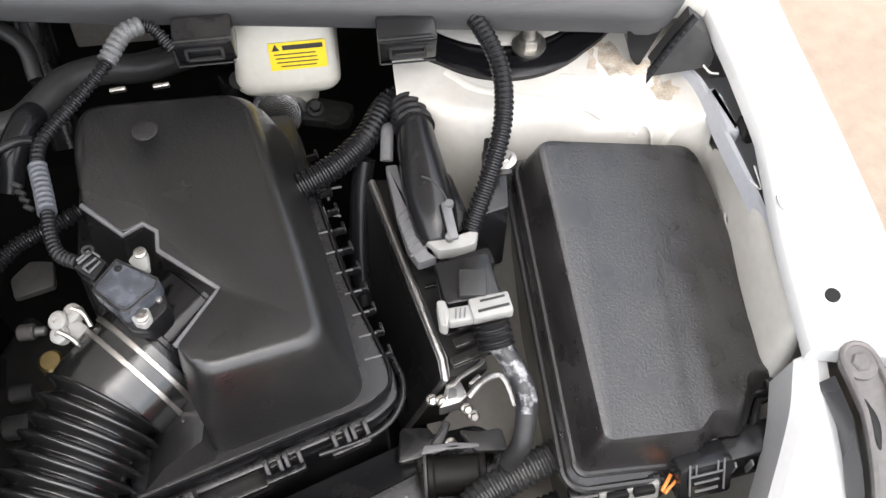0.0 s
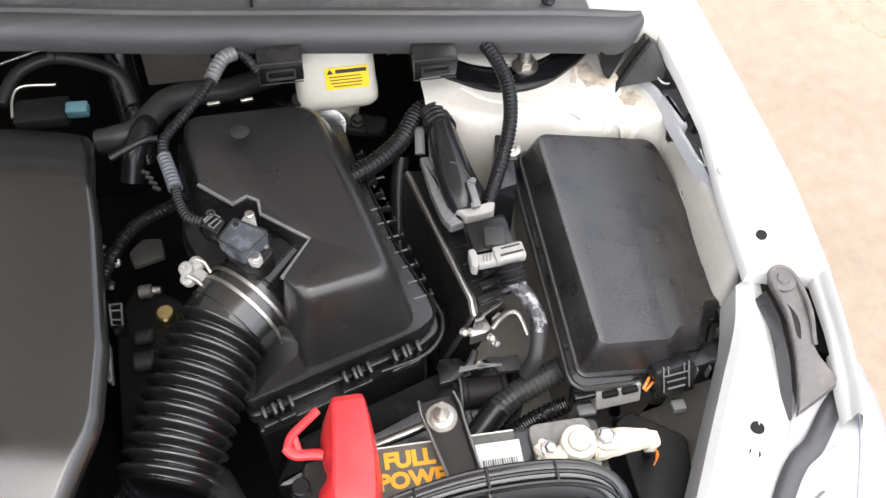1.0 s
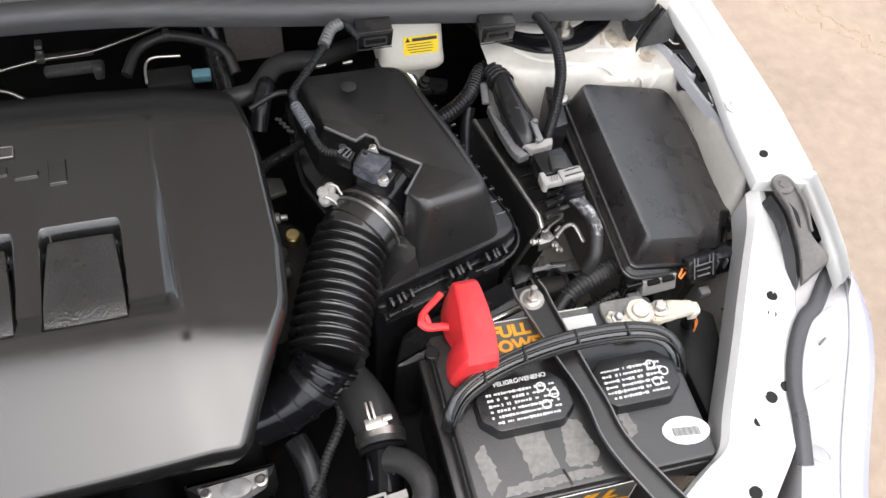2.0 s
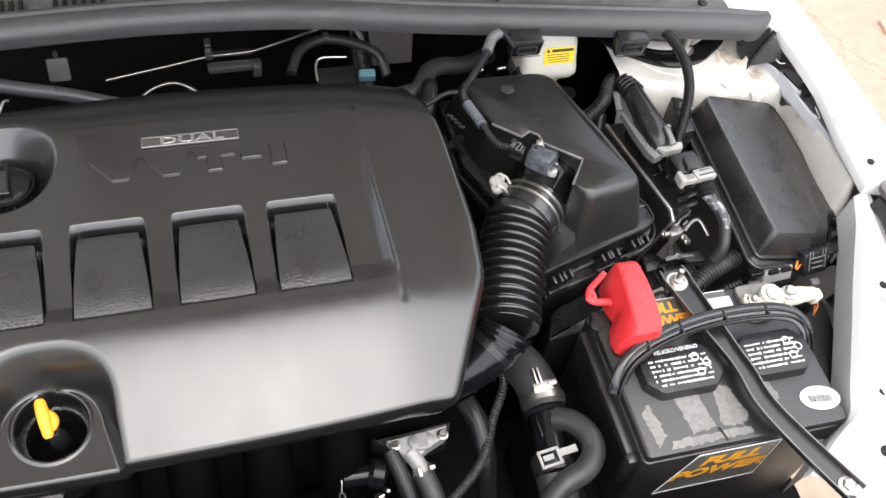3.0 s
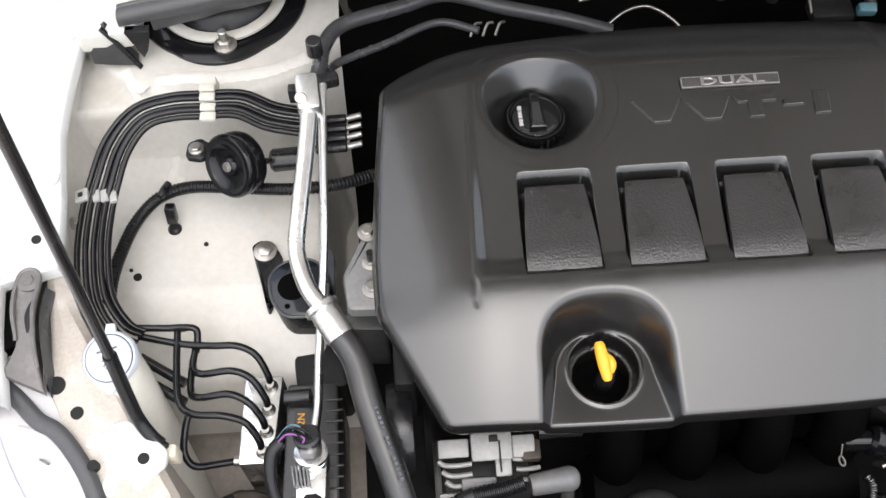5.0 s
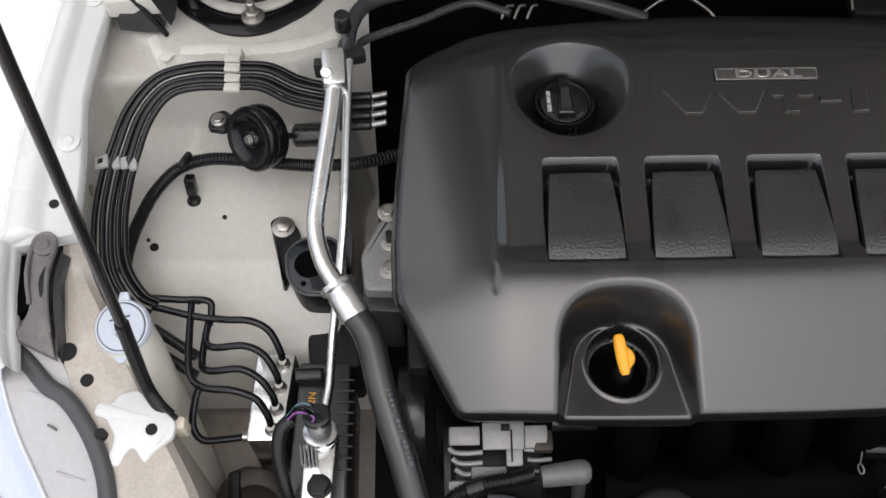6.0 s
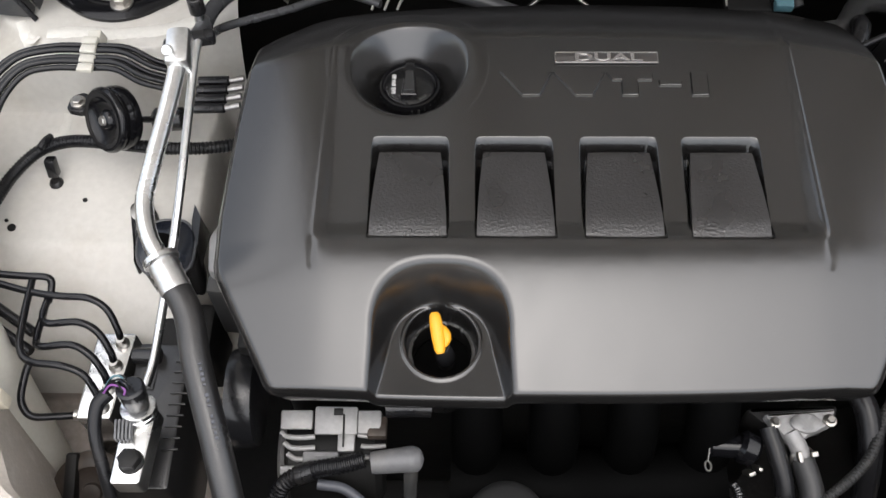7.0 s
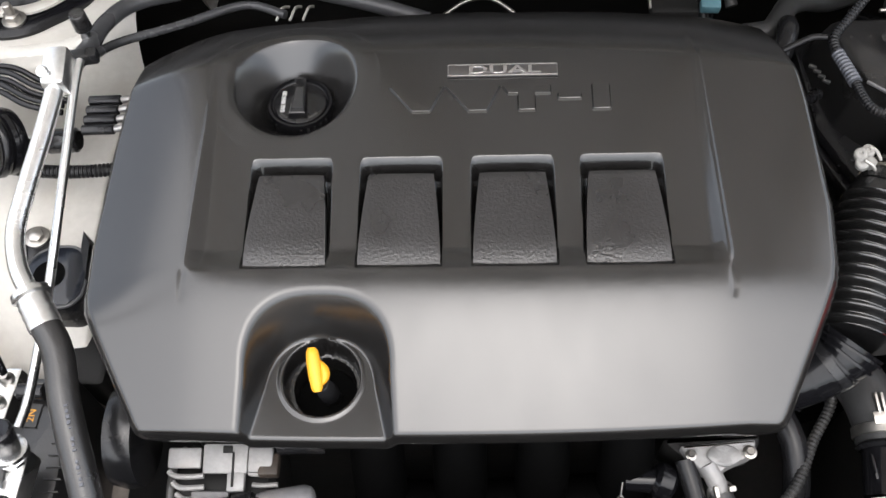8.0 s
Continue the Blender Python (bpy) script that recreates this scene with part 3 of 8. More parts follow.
def apron_right(x, y):
    """Inner wheel-arch sheet on the battery side: floor, strut tower, wall up to the rail."""
    z = np.full(x.shape, 0.60) + 0.0 * y
    # sloping shelf in front of the tower
    z = np.maximum(z, 0.60 + 0.10 * step(0.12, 0.22, y) * step(0.58, 0.66, x)) - 0.25 * step(0.68, 0.60, x) * step(0.24, 0.16, y)
    # tower
    r = np.hypot((x - 0.665) * 0.92, (y - 0.40))
    z = np.maximum(z, 0.60 + 0.222 * step(0.205, 0.135, r))
    z = np.maximum(z, 0.60 + 0.205 * step(0.225, 0.255, y) * step(0.60, 0.655, x))
    # wall to the rail
    z = np.maximum(z, 0.60 + 0.214 * step(0.772, 0.810, x + 0.006 * step(0.25, 0.1, y)) * (1 - 0.4 * step(0.085, 0.055, y)))
    # the wall's top folds down into the channel beside the wing
    edge = np.interp(y, [0.096, 0.137, 0.181, 0.230, 0.276], [0.8072, 0.8094, 0.8074, 0.8022, 0.7982])
    return z - 0.05 * step(0.0, 0.006, x - edge) * step(0.06, 0.085, y)


def apron_left(x, y):
    z = 0.60 + 0.0 * x + 0.0 * y
    shelf = 0.728 + 0.10 * (y - 0.10) - 0.35 * np.maximum(0.085 - y, 0) - 0.05 * (x + 0.50)
    z = np.maximum(z, z + (shelf - z) * step(-0.335, -0.365, x) * step(-0.06, 0.0, y)) - 0.10 * step(-0.02, -0.08, y) - 0.12 * step(-0.37, -0.34, x) * step(0.24, 0.2, y)
    r = np.hypot((x + 0.470) * 0.92, (y - 0.40))
    z = np.maximum(z, 0.60 + 0.222 * step(0.205, 0.135, r))
    z = np.maximum(z, 0.60 + 0.21 * step(0.215, 0.262, y) * step(-0.36, -0.41, x))
    z = np.maximum(z, 0.60 + 0.23 * step(-0.588, -0.622, x) * (1 - 0.4 * step(0.085, 0.055, y)))
    return z


def strip(a, b):
    """Faces between two equally long polylines."""
    bm = bmesh.new()
    u, w = [bm.verts.new(p) for p in a], [bm.verts.new(p) for p in b]
    for i in range(len(a) - 1):
        bm.faces.new((u[i], u[i + 1], w[i + 1], w[i]))
    return bm


def rail_section(y):
    """Cross-section of the wing from its inner lip over the crest and down outside, at y."""
    inner = float(np.interp(y, [-0.07, 0.0, 0.046, 0.058, 0.13, 0.21, 0.27, 0.33, 0.40, 0.55], [0.830, 0.843, 0.848, 0.797, 0.800, 0.809, 0.805, 0.798, 0.797, 0.80]))
    crest = float(np.interp(y, [-0.075, -0.05, 0.0, 0.06, 0.14, 0.20, 0.35, 0.55], [0.834, 0.845, 0.853, 0.859, 0.860, 0.856, 0.842, 0.838]))
    zi = 0.832 + 0.07 * (y - 0.04)
    w = crest - inner
    return [(inner, y, zi - 0.014), (inner + 0.0005, y, zi - 0.001), (inner + 0.003, y, zi + 0.001), (inner + w * 0.42, y, zi + 0.002),
            (inner + w * 0.52, y, zi + 0.005), (inner + w * 0.60, y, zi + 0.012), (inner + w * 0.85, y, zi + 0.015), (crest - 0.002, y, zi + 0.012),
            (crest + 0.006, y, zi + 0.002), (crest + 0.018, y, zi - 0.03), (crest + 0.035, y, zi - 0.12), (crest + 0.045, y, zi - 0.30), (crest + 0.03, y, zi - 0.55)]


def build_body():
    t = thing("car", (MID, 0.2, 0.25), "white painted car body around the open engine bay", "car")
    # wings
    ys = np.sort(np.concatenate([np.linspace(-0.072, 0.62, 48), [0.046, 0.050, 0.054, 0.058]]))
    for side in (0, 1):
        rows = [rail_section(y) for y in ys]
        bm = bmesh.new()
        g = [[bm.verts.new(p) for p in r] for r in rows]
        for a, b in zip(g, g[1:]):
            for k in range(len(a) - 1):
                bm.faces.new((a[k], a[k + 1], b[k + 1], b[k]))
        if side:
            mirror(bm)
        bmesh.ops.recalc_face_normals(bm, faces=bm.faces)
        wing = part("wing", bm, PAINT, t, "glossy white front wing with bolted flange", sharp=60)
        sg = lambda p: Vector((2 * MID - p[0], p[1], p[2])) if side else Vector(p)
        for p in ((0.8155, 0.156, 0.8425), (0.815, 0.33, 0.854)):
            part("bolt", hexbolt(sg(p), 0.0065, 0.004, 0.011), PAINT, wing, "white painted bolt")
        for p, r in (((0.8195, 0.089, 0.8385), 0.0046),):
            part("hole", cyl(sg(p) - Vector((0, 0, 0.004)), sg(p) + Vector((0, 0, 0.0003)), r, segs=16), DARK, wing, "dark round hole")
    # inner aprons
    xs, yy = np.meshgrid(np.linspace(0.575, 0.826, 100), np.linspace(-0.12, 0.62, 180))
    ap = part("inner_apron", sheet(xs, yy, apron_right), INNER, t, "dusty cream inner wing panel with strut tower", sharp=75)
    way = Vector((-0.80, -0.10, 0.59)).normalized()
    at = Vector((0.8012, 0.1830, 0.7800))
    q = Matrix.Translation(at) @ way.to_track_quat("Z", "Y").to_matrix().to_4x4()
    part("dimple", lathe([(0.0100, -0.0012), (0.0085, 0.0006), (0.0058, 0.0010), (0.0050, 0.0004)], q, 24), INNER, ap, "shallow pressed rim of the hole")
    part("hole", cyl(at, at + way * 0.0014, 0.0052, segs=18), DARK, ap)
    # the crease's shade is a line of darker colour
    part("crease", sweep(spline([at + Vector((0.002, -0.006, -0.002)), at + Vector((0.0045, -0.020, 0.001)), at + Vector((0.0070, -0.036, 0.004))], 5), lambda f, d: 0.0005 + 0.0013 * (1 - f), 6, 0.5), GAPSHADE, ap, "slanting pressed crease, its shade put into the colour")
    b = Vector((0.8055, 0.0700, 0.7350))
    part("bolt", hexbolt(b, 0.0060, 0.005, 0.0095, way), INNER, ap, "painted bolt head")
    xs, yy = np.meshgrid(np.linspace(-0.63, -0.335, 120), np.linspace(-0.035, 0.62, 170))
    al = part("inner_apron", sheet(xs, yy, apron_left), INNER, t, "dusty cream inner wing panel with strut tower", sharp=75)
    # front of the apron as its own sheet, with bay shade in its colour
    xs, yy = np.meshgrid(np.linspace(-0.63, -0.335, 100), np.linspace(-0.25, -0.035, 60))
    part("lower_apron", sheet(xs, yy, apron_left), SHADEDINNER, t, "dusty lower inner panel, bay shade in its brown colour", sharp=75)
    for x, y, r in ((-0.560, 0.100, 0.0045), (-0.5140, 0.0475, 0.0040), (-0.490, 0.135, 0.0025), (-0.567, 0.108, 0.002)):
        z = float(apron_left(np.array(x), np.array(y)))
        part("hole", cyl((x, y, z - 0.004), (x, y, z + 0.0012), r, segs=14), DARK, al)
    # seam sealer beads over the towers
    for side in (0, 1):
        fn = apron_left if side else apron_right
        left = [[(0.727, 0.288), (0.690, 0.290), (0.656, 0.287), (0.610, 0.292), (0.585, 0.300), (0.565, 0.309)], [(0.722, 0.243), (0.7215, 0.232), (0.723, 0.222), (0.724, 0.214)], [(0.732, 0.212), (0.722, 0.214), (0.712, 0.211)],
                [(0.748, 0.283), (0.739, 0.279), (0.735, 0.283)], [(0.760, 0.305), (0.752, 0.290), (0.745, 0.275)]]
        for pts in left if side else ([(0.612, 0.305), (0.630, 0.288), (0.652, 0.279), (0.689, 0.268), (0.739, 0.260)], [(0.741, 0.263), (0.7405, 0.251)], [(0.741, 0.252), (0.748, 0.256), (0.756, 0.2505), (0.758, 0.244)],
                    [(0.724, 0.314), (0.722, 0.300), (0.726, 0.283), (0.735, 0.281)], [(0.742, 0.281), (0.718, 0.286), (0.693, 0.290)], [(0.7775, 0.267), (0.774, 0.256), (0.763, 0.248)]):
            path = []
            for p in spline([(a, b, 0) for a, b in pts], 8):
                x = 2 * MID - p.x if side else p.x
                path.append(Vector((x, p.y, float(fn(np.array(x), np.array(p.y))) - 0.0002)))
            rnd = random.Random(4)
            wide = 0.0085 if len(pts) == 6 and side else 0.0062 if side else 0.0036
            part("seam_sealer", sweep(resample(path, 0.003), lambda f, s: wide + rnd.uniform(-0.12, 0.12) * wide, 8, 0.22), SEALER, al if side else ap, "brushed cream sealer bead")
    # brown grime where the cowl flap drips on the tower
    for k, (cx, cy, rx, ry) in enumerate(((0.727, 0.302, 0.012, 0.018), (0.748, 0.292, 0.016, 0.007), (0.771, 0.283, 0.010, 0.009))):
        rnd = random.Random(20 + k)
        bm = bmesh.new()
        rings = []
        for f in (0.0, 0.5, 1.0):
            ring = []
            for q in range(20):
                a = 2 * math.pi * q / 20
                g = f * (0.75 + 0.5 * rnd.random()) if f == 1.0 else f * 0.8
                x, y = cx + rx * g * math.cos(a), cy + ry * g * math.sin(a)
                ring.append(Vector((x, y, float(apron_right(np.array(x), np.array(y))) + 0.0006 * (1.3 - f))))
            rings.append(ring)
        mid = bm.verts.new(rings[0][0])
        r1, r2 = [bm.verts.new(p) for p in rings[1]], [bm.verts.new(p) for p in rings[2]]
        for q in range(20):
            bm.faces.new((mid, r1[q], r1[(q + 1) % 20]))
            bm.faces.new((r1[q], r2[q], r2[(q + 1) % 20], r1[(q + 1) % 20]))
        part("grime_patch", bm, GRIME, ap, "brown grime stain")
    # front side supports (white, holed) and headlamp tops
    for side in (0, 1):
        inn = [(0.800, 0.062, 0.816), (0.790, 0.03, 0.806), (0.765, -0.015, 0.800), (0.742, -0.055, 0.797), (0.720, -0.093, 0.797), (0.680, -0.160, 0.796), (0.661, -0.194, 0.794), (0.632, -0.212, 0.792), (0.580, -0.245, 0.788)]
        out = [(0.813, 0.058, 0.816), (0.812, 0.03, 0.808), (0.814, -0.005, 0.800), (0.806, -0.058, 0.797), (0.777, -0.110, 0.797), (0.754, -0.156, 0.796), (0.729, -0.203, 0.794), (0.692, -0.243, 0.792), (0.64, -0.295, 0.788)]
        a, b = spline(inn, 5), spline(out, 5)
        low = [p + Vector((-0.004, 0, -0.007)) for p in a]
        low2 = [p + Vector((-0.005, 0.003, -0.050 if not side else -0.16)) for p in a]
        loops = [low2, low, [p + Vector((0.003, 0, 0.001)) for p in a], [p.lerp(q, 0.5) + Vector((0, 0, 0.004)) for p, q in zip(a, b)], b, [q + Vector((0.004, 0, -0.03)) for q in b]]
        bm = bmesh.new()
        g = [[bm.verts.new(p) for p in r] for r in loops]
        for r1, r2 in zip(g, g[1:]):
            for k in range(len(r1) - 1):
                bm.faces.new((r1[k], r1[k + 1], r2[k + 1], r2[k]))
        if side:
            mirror(bm)
        bmesh.ops.recalc_face_normals(bm, faces=bm.faces)
        sup = part("front_support", bm, TANINNER if side else PAINT, t, "dusty tan holed front support panel" if side else "white holed front support panel", sharp=22)
        sg = lambda p: Vector((2 * MID - p[0], p[1], p[2])) if side else Vector(p)
        for x, y, z, r in (((2 * MID + 0.602, -0.045, 0.8008, 0.0085), (2 * MID + 0.580, -0.073, 0.8005, 0.006)) if side else ((0.772, -0.058, 0.8005, 0.0055), (0.763, -0.077, 0.8, 0.0045), (0.741, -0.152, 0.7985, 0.005), (0.722, -0.160, 0.7995, 0.006), (0.700, -0.180, 0.798, 0.0045), (0.670, -0.240, 0.795, 0.006))):
            part("hole", cyl(sg((x, y, z - 0.006)), sg((x, y, z + 0.0005)), r, segs=16), DARK, sup)
    # painted body corners beside the cowl
    for side in (0, 1):
        cor = slab([(0.738, 0.318), (0.800, 0.312), (0.815, 0.45), (0.800, 0.62), (0.738, 0.62)], 0.845, 0.866, 0.006, 0.003)
        part("cowl_corner", mirror(cor) if side else cor, INNER, t, "dusty cream body corner beside the cowl")
    # firewall, bay floor and front cross member close the bay
    part("firewall", box((MID, 0.60, 0.62), (1.44, 0.03, 0.62), 0.004), DARK, t, "black sound-proofed firewall")
    part("bay_floor", box((MID, 0.12, 0.37), (1.40, 0.98, 0.03), 0.004), DARK, t)
    part("front_cross_member", box((MID, -0.40, 0.58), (1.24, 0.16, 0.44), 0.012), DARK, t)


    # unseen panel, added to keep low front light from under the cover
    part("light_block_panel", slab([(-0.42, -0.262), (0.46, -0.262), (0.50, -0.40), (-0.46, -0.40)], 0.70, 0.800, 0.02, 0.006), DARK, t, "unseen black front panel added to block low light")
    # windscreen closes the back above the cowl
    glass = loft([[Vector((x, y, z + dz)) for x, y, z in ((-0.60, 0.63, 0.925), (0.795, 0.63, 0.925), (0.68, 1.30, 1.38), (-0.485, 1.30, 1.38))] for dz in (0, 0.006)])
    part("windscreen", glass, WINDSCREEN, t, "dark tinted windscreen")
    # front wheels carry the body
    for x in (-0.64, 0.835):
        w = part("wheel", lathe([(0.10, -0.09), (0.27, -0.09), (0.305, -0.07), (0.312, 0), (0.305, 0.07), (0.27, 0.09), (0.10, 0.09)], pose(x, 0.42, 0.31, 0, 90, 0), 40), RUBBER, t, "black tyre")


build_body()


def build_cowl():
    t = thing("cowl_panel", (MID, 0.46, 0.86), "weathered black plastic cowl panel below the windscreen, sheen in its colour", "cowl panel")
    pts = [(-0.56, 0.325), (-0.45, 0.352), (-0.30, 0.385), (-0.05, 0.398), (0.10, 0.396), (0.21, 0.386), (0.35, 0.362), (0.50, 0.342), (0.62, 0.327), (0.72, 0.316), (0.780, 0.306)]
    z = [0.868, 0.870, 0.873, 0.876, 0.876, 0.876, 0.875, 0.873, 0.870, 0.866, 0.862]
    line = spline([(x, y, q) for (x, y), q in zip(pts, z)], 8)
    # ribbed rubber seal
    prof = [(-0.016, -0.010), (-0.017, 0.000), (-0.014, 0.007), (-0.007, 0.0115), (0.000, 0.0122), (0.006, 0.0105), (0.009, 0.0125), (0.014, 0.012), (0.017, 0.004), (0.016, -0.009)]
    bm = bmesh.new()
    rows = []
    for p in line:
        f = (0.56 + 0.44 * min(1.0, max(0.0, (p.x + 0.56) / 0.34))) * (1 - 0.62 * min(1.0, max(0.0, (p.x - 0.748) / 0.032)) ** 2)
        rows.append([bm.verts.new(p + Vector((0, 0.0178 - (0.017 - a) * 1.05 * f, (0.0125 - (0.0125 - b) * f) * 1.2))) for a, b in prof])
    for a, b in zip(rows, rows[1:]):
        for k in range(len(prof) - 1):
            bm.faces.new((a[k], a[k + 1], b[k + 1], b[k]))
    bm.faces.new(rows[0])
    bm.faces.new(rows[-1][::-1])
    bmesh.ops.recalc_face_normals(bm, faces=bm.faces)
    part("rubber_seal", bm, SEAL, t, "dusty grey-black ribbed rubber seal")
    # panel behind the seal
    a = [p + Vector((0, 0.012, -0.002)) for p in line]
    b = [p + Vector((0, 0.14, 0.002)) for p in line]
    c = [Vector((p.x, 0.62, 0.93)) for p in line]
    lo = [p + Vector((0, 0.012, -0.03)) for p in line]
    bm = bmesh.new()
    g = [[bm.verts.new(q) for q in r] for r in (lo, a, b, c)]
    for r1, r2 in zip(g, g[1:]):
        for k in range(len(r1) - 1):
            if -0.545 < line[k].x < 0.738:
                bm.faces.new((r1[k], r1[k + 1], r2[k + 1], r2[k]))
    bmesh.ops.recalc_face_normals(bm, faces=bm.faces)
    panel = part("panel", bm, COWL, t)
    for x, y, z in ((0.700, 0.352, 0.8725), (0.655, 0.372, 0.8745)):
        part("clip_stud", lathe([(0.0065, 0), (0.0065, 0.0015), (0.0045, 0.0028), (0.0012, 0.0028)], Matrix.Translation((x, y, z)), 18), RUBBER, panel, "round plastic stud")
    for x, y in ((-0.021, 0.4145), (0.028, 0.411), (0.224, 0.400), (0.268, 0.399)):
        part("slot", box((x, y, 0.8795), (0.013, 0.007, 0.003), 0.001), DARK, panel, "small square slot")
    for x in (0.43, 0.60):
        part("joint", box((x, 0.42, 0.8765), (0.003, 0.10, 0.004), 0.0005), DARK, panel)
    for x0, n in ((-0.205, 9), (-0.086, 6), (0.038, 9)):
        for k in range(n):
            x = x0 + 0.0103 * k
            part("vent_slot", box((x, 0.4235 - 0.055 * (x + 0.03), 0.8790), (0.0056, 0.022, 0.004), 0.001), DARK, panel, "open vent slot")
    # clips that hang below the seal
    for x, y, zz in ((0.449, 0.321, 0.860), (0.585, 0.308, 0.858)):
        cl = part("clip", join(box((x, y, zz), (0.040, 0.022, 0.026), 0.002, (12, 0, 0)), box((x, y - 0.012, zz + 0.010), (0.034, 0.006, 0.004), 0.001)), PLASTIC, t, "black plastic retaining clip")
        part("clip_frame", join(*[box((x + dx, y - 0.0125, zz + dz), s, 0.0006) for dx, dz, s in
                                  ((0, 0.004, (0.022, 0.003, 0.002)), (0, -0.006, (0.024, 0.003, 0.002)), (-0.012, -0.001, (0.002, 0.003, 0.010)), (0.012, -0.001, (0.002, 0.003, 0.010)), (0, 0.0125, (0.040, 0.0014, 0.0012)), (0, -0.0115, (0.038, 0.0014, 0.0012)), (-0.0195, 0.0005, (0.0012, 0.0014, 0.024)))]), HOSE, cl)
    # end flaps: rubber plates with a punched strip
    for side in (0, 1):
        sg = lambda p: Vector((2 * MID - p[0] + 0.012, p[1] + 0.020, p[2] + 0.010)) if side else Vector(p)
        face = [(0.757, 0.288, 0.8150), (0.780, 0.286, 0.8195), (0.801, 0.285, 0.8240), (0.803, 0.289, 0.8320), (0.795, 0.297, 0.8460), (0.783, 0.299, 0.8560)]
        fl = part("end_flap", loft([[sg(p) for p in face], [sg((x, y + 0.012, z + 0.004)) for x, y, z in face]]), HOSE, t, "black rubber end flap", sharp=20)
        strip = [sg((0.7545, 0.2865, 0.8130)), sg((0.7700, 0.2930, 0.8400)), sg((0.7850, 0.2990, 0.8620))]
        part("strip", sweep(spline(strip, 8), 0.0034, 8, 0.45), RUBBER, fl, "punched edge strip")
        part("slots", join(*[box(p + Vector((0, -0.0022, 0.0010)), (0.0022, 0.0014, 0.0034), 0.0004, (0, 28 if not side else -28, 0)) for p in spline(strip, 5)[1:9]]), DARK, fl)
        lobe = [(0.737, 0.2960, 0.856), (0.762, 0.2960, 0.856), (0.7505, 0.2935, 0.8200), (0.7440, 0.2945, 0.8290), (0.7395, 0.2955, 0.8420)]
        part("lobe", loft([[sg(p) for p in lobe], [sg((x, y + 0.010, z)) for x, y, z in lobe]]), RUBBER, fl, "black rubber lobe", sharp=20)


build_cowl()


def build_hood():
    """The raised bonnet over the bay, seen only in reflections."""
    hinge, ang, ln = Vector((MID, 0.66, 0.98)), radians(47), 1.10
    way = Vector((0, -math.cos(ang), math.sin(ang)))
    nrm = Vector((0, math.sin(ang), math.cos(ang)))
    m = Matrix((Vector((1, 0, 0)), way, -nrm)).transposed().to_4x4()
    m.translation = hinge
    t = thing("bonnet", hinge, "white bonnet propped open with bare painted underside", "bonnet")
    out = slab([(-0.66, 0), (0.66, 0), (0.62, 0.8), (0.45, 1.05), (0, 1.12), (-0.45, 1.05), (-0.62, 0.8)], -0.03, 0.0, 0.06, 0.006)
    bmesh.ops.transform(out, matrix=m, verts=out.verts)
    part("skin", out, PAINT, t)
    # pressed inner frame: rim and cross ribs
    frame_bars = [([(-0.60, 0.06), (0.60, 0.06), (0.58, 0.16), (-0.58, 0.16)]), ([(-0.60, 0.06), (-0.50, 0.06), (-0.44, 0.90), (-0.54, 0.82)]), ([(0.60, 0.06), (0.50, 0.06), (0.44, 0.90), (0.54, 0.82)]),
                  ([(-0.46, 0.86), (0, 0.96), (0.46, 0.86), (0.40, 0.98), (0, 1.06), (-0.40, 0.98)]), ([(-0.30, 0.16), (-0.24, 0.16), (-0.05, 0.90), (-0.11, 0.90)]), ([(0.30, 0.16), (0.24, 0.16), (0.05, 0.90), (0.11, 0.90)])]
    for poly in frame_bars:
        rib = slab(poly, 0.001, 0.020, 0.02, 0.008, 0.006)
        bmesh.ops.transform(rib, matrix=m, verts=rib.verts)
        part("inner_rib", rib, INNER, t, "white pressed inner frame rib")


build_hood()


def build_prop_rod():
    t = thing("prop_rod", (-0.528, -0.08, 0.775), "black coated steel bonnet prop rod standing in its pivot", "prop rod")
    top = Vector((-0.502, 0.047, 1.585))
    part("rod", tube([(-0.498, -0.111, 0.795), (-0.510, -0.101, 0.800), (-0.5205, -0.087, 0.816), (-0.5215, -0.064, 0.90), (-0.5145, -0.0131, 1.20), top], 0.0048, 12, 8), PLASTIC, t)
    part("grip_sleeve", tube([(-0.503, -0.107, 0.797), (-0.512, -0.099, 0.802), (-0.5205, -0.087, 0.816), (-0.5227, -0.075, 0.85), (-0.5215, -0.064, 0.90)], 0.0062, 12, 8), RUBBER, t)
    part("pivot", box((-0.495, -0.113, 0.786), (0.012, 0.012, 0.026), 0.003), CREAM, t, "cream plastic pivot")


build_prop_rod()


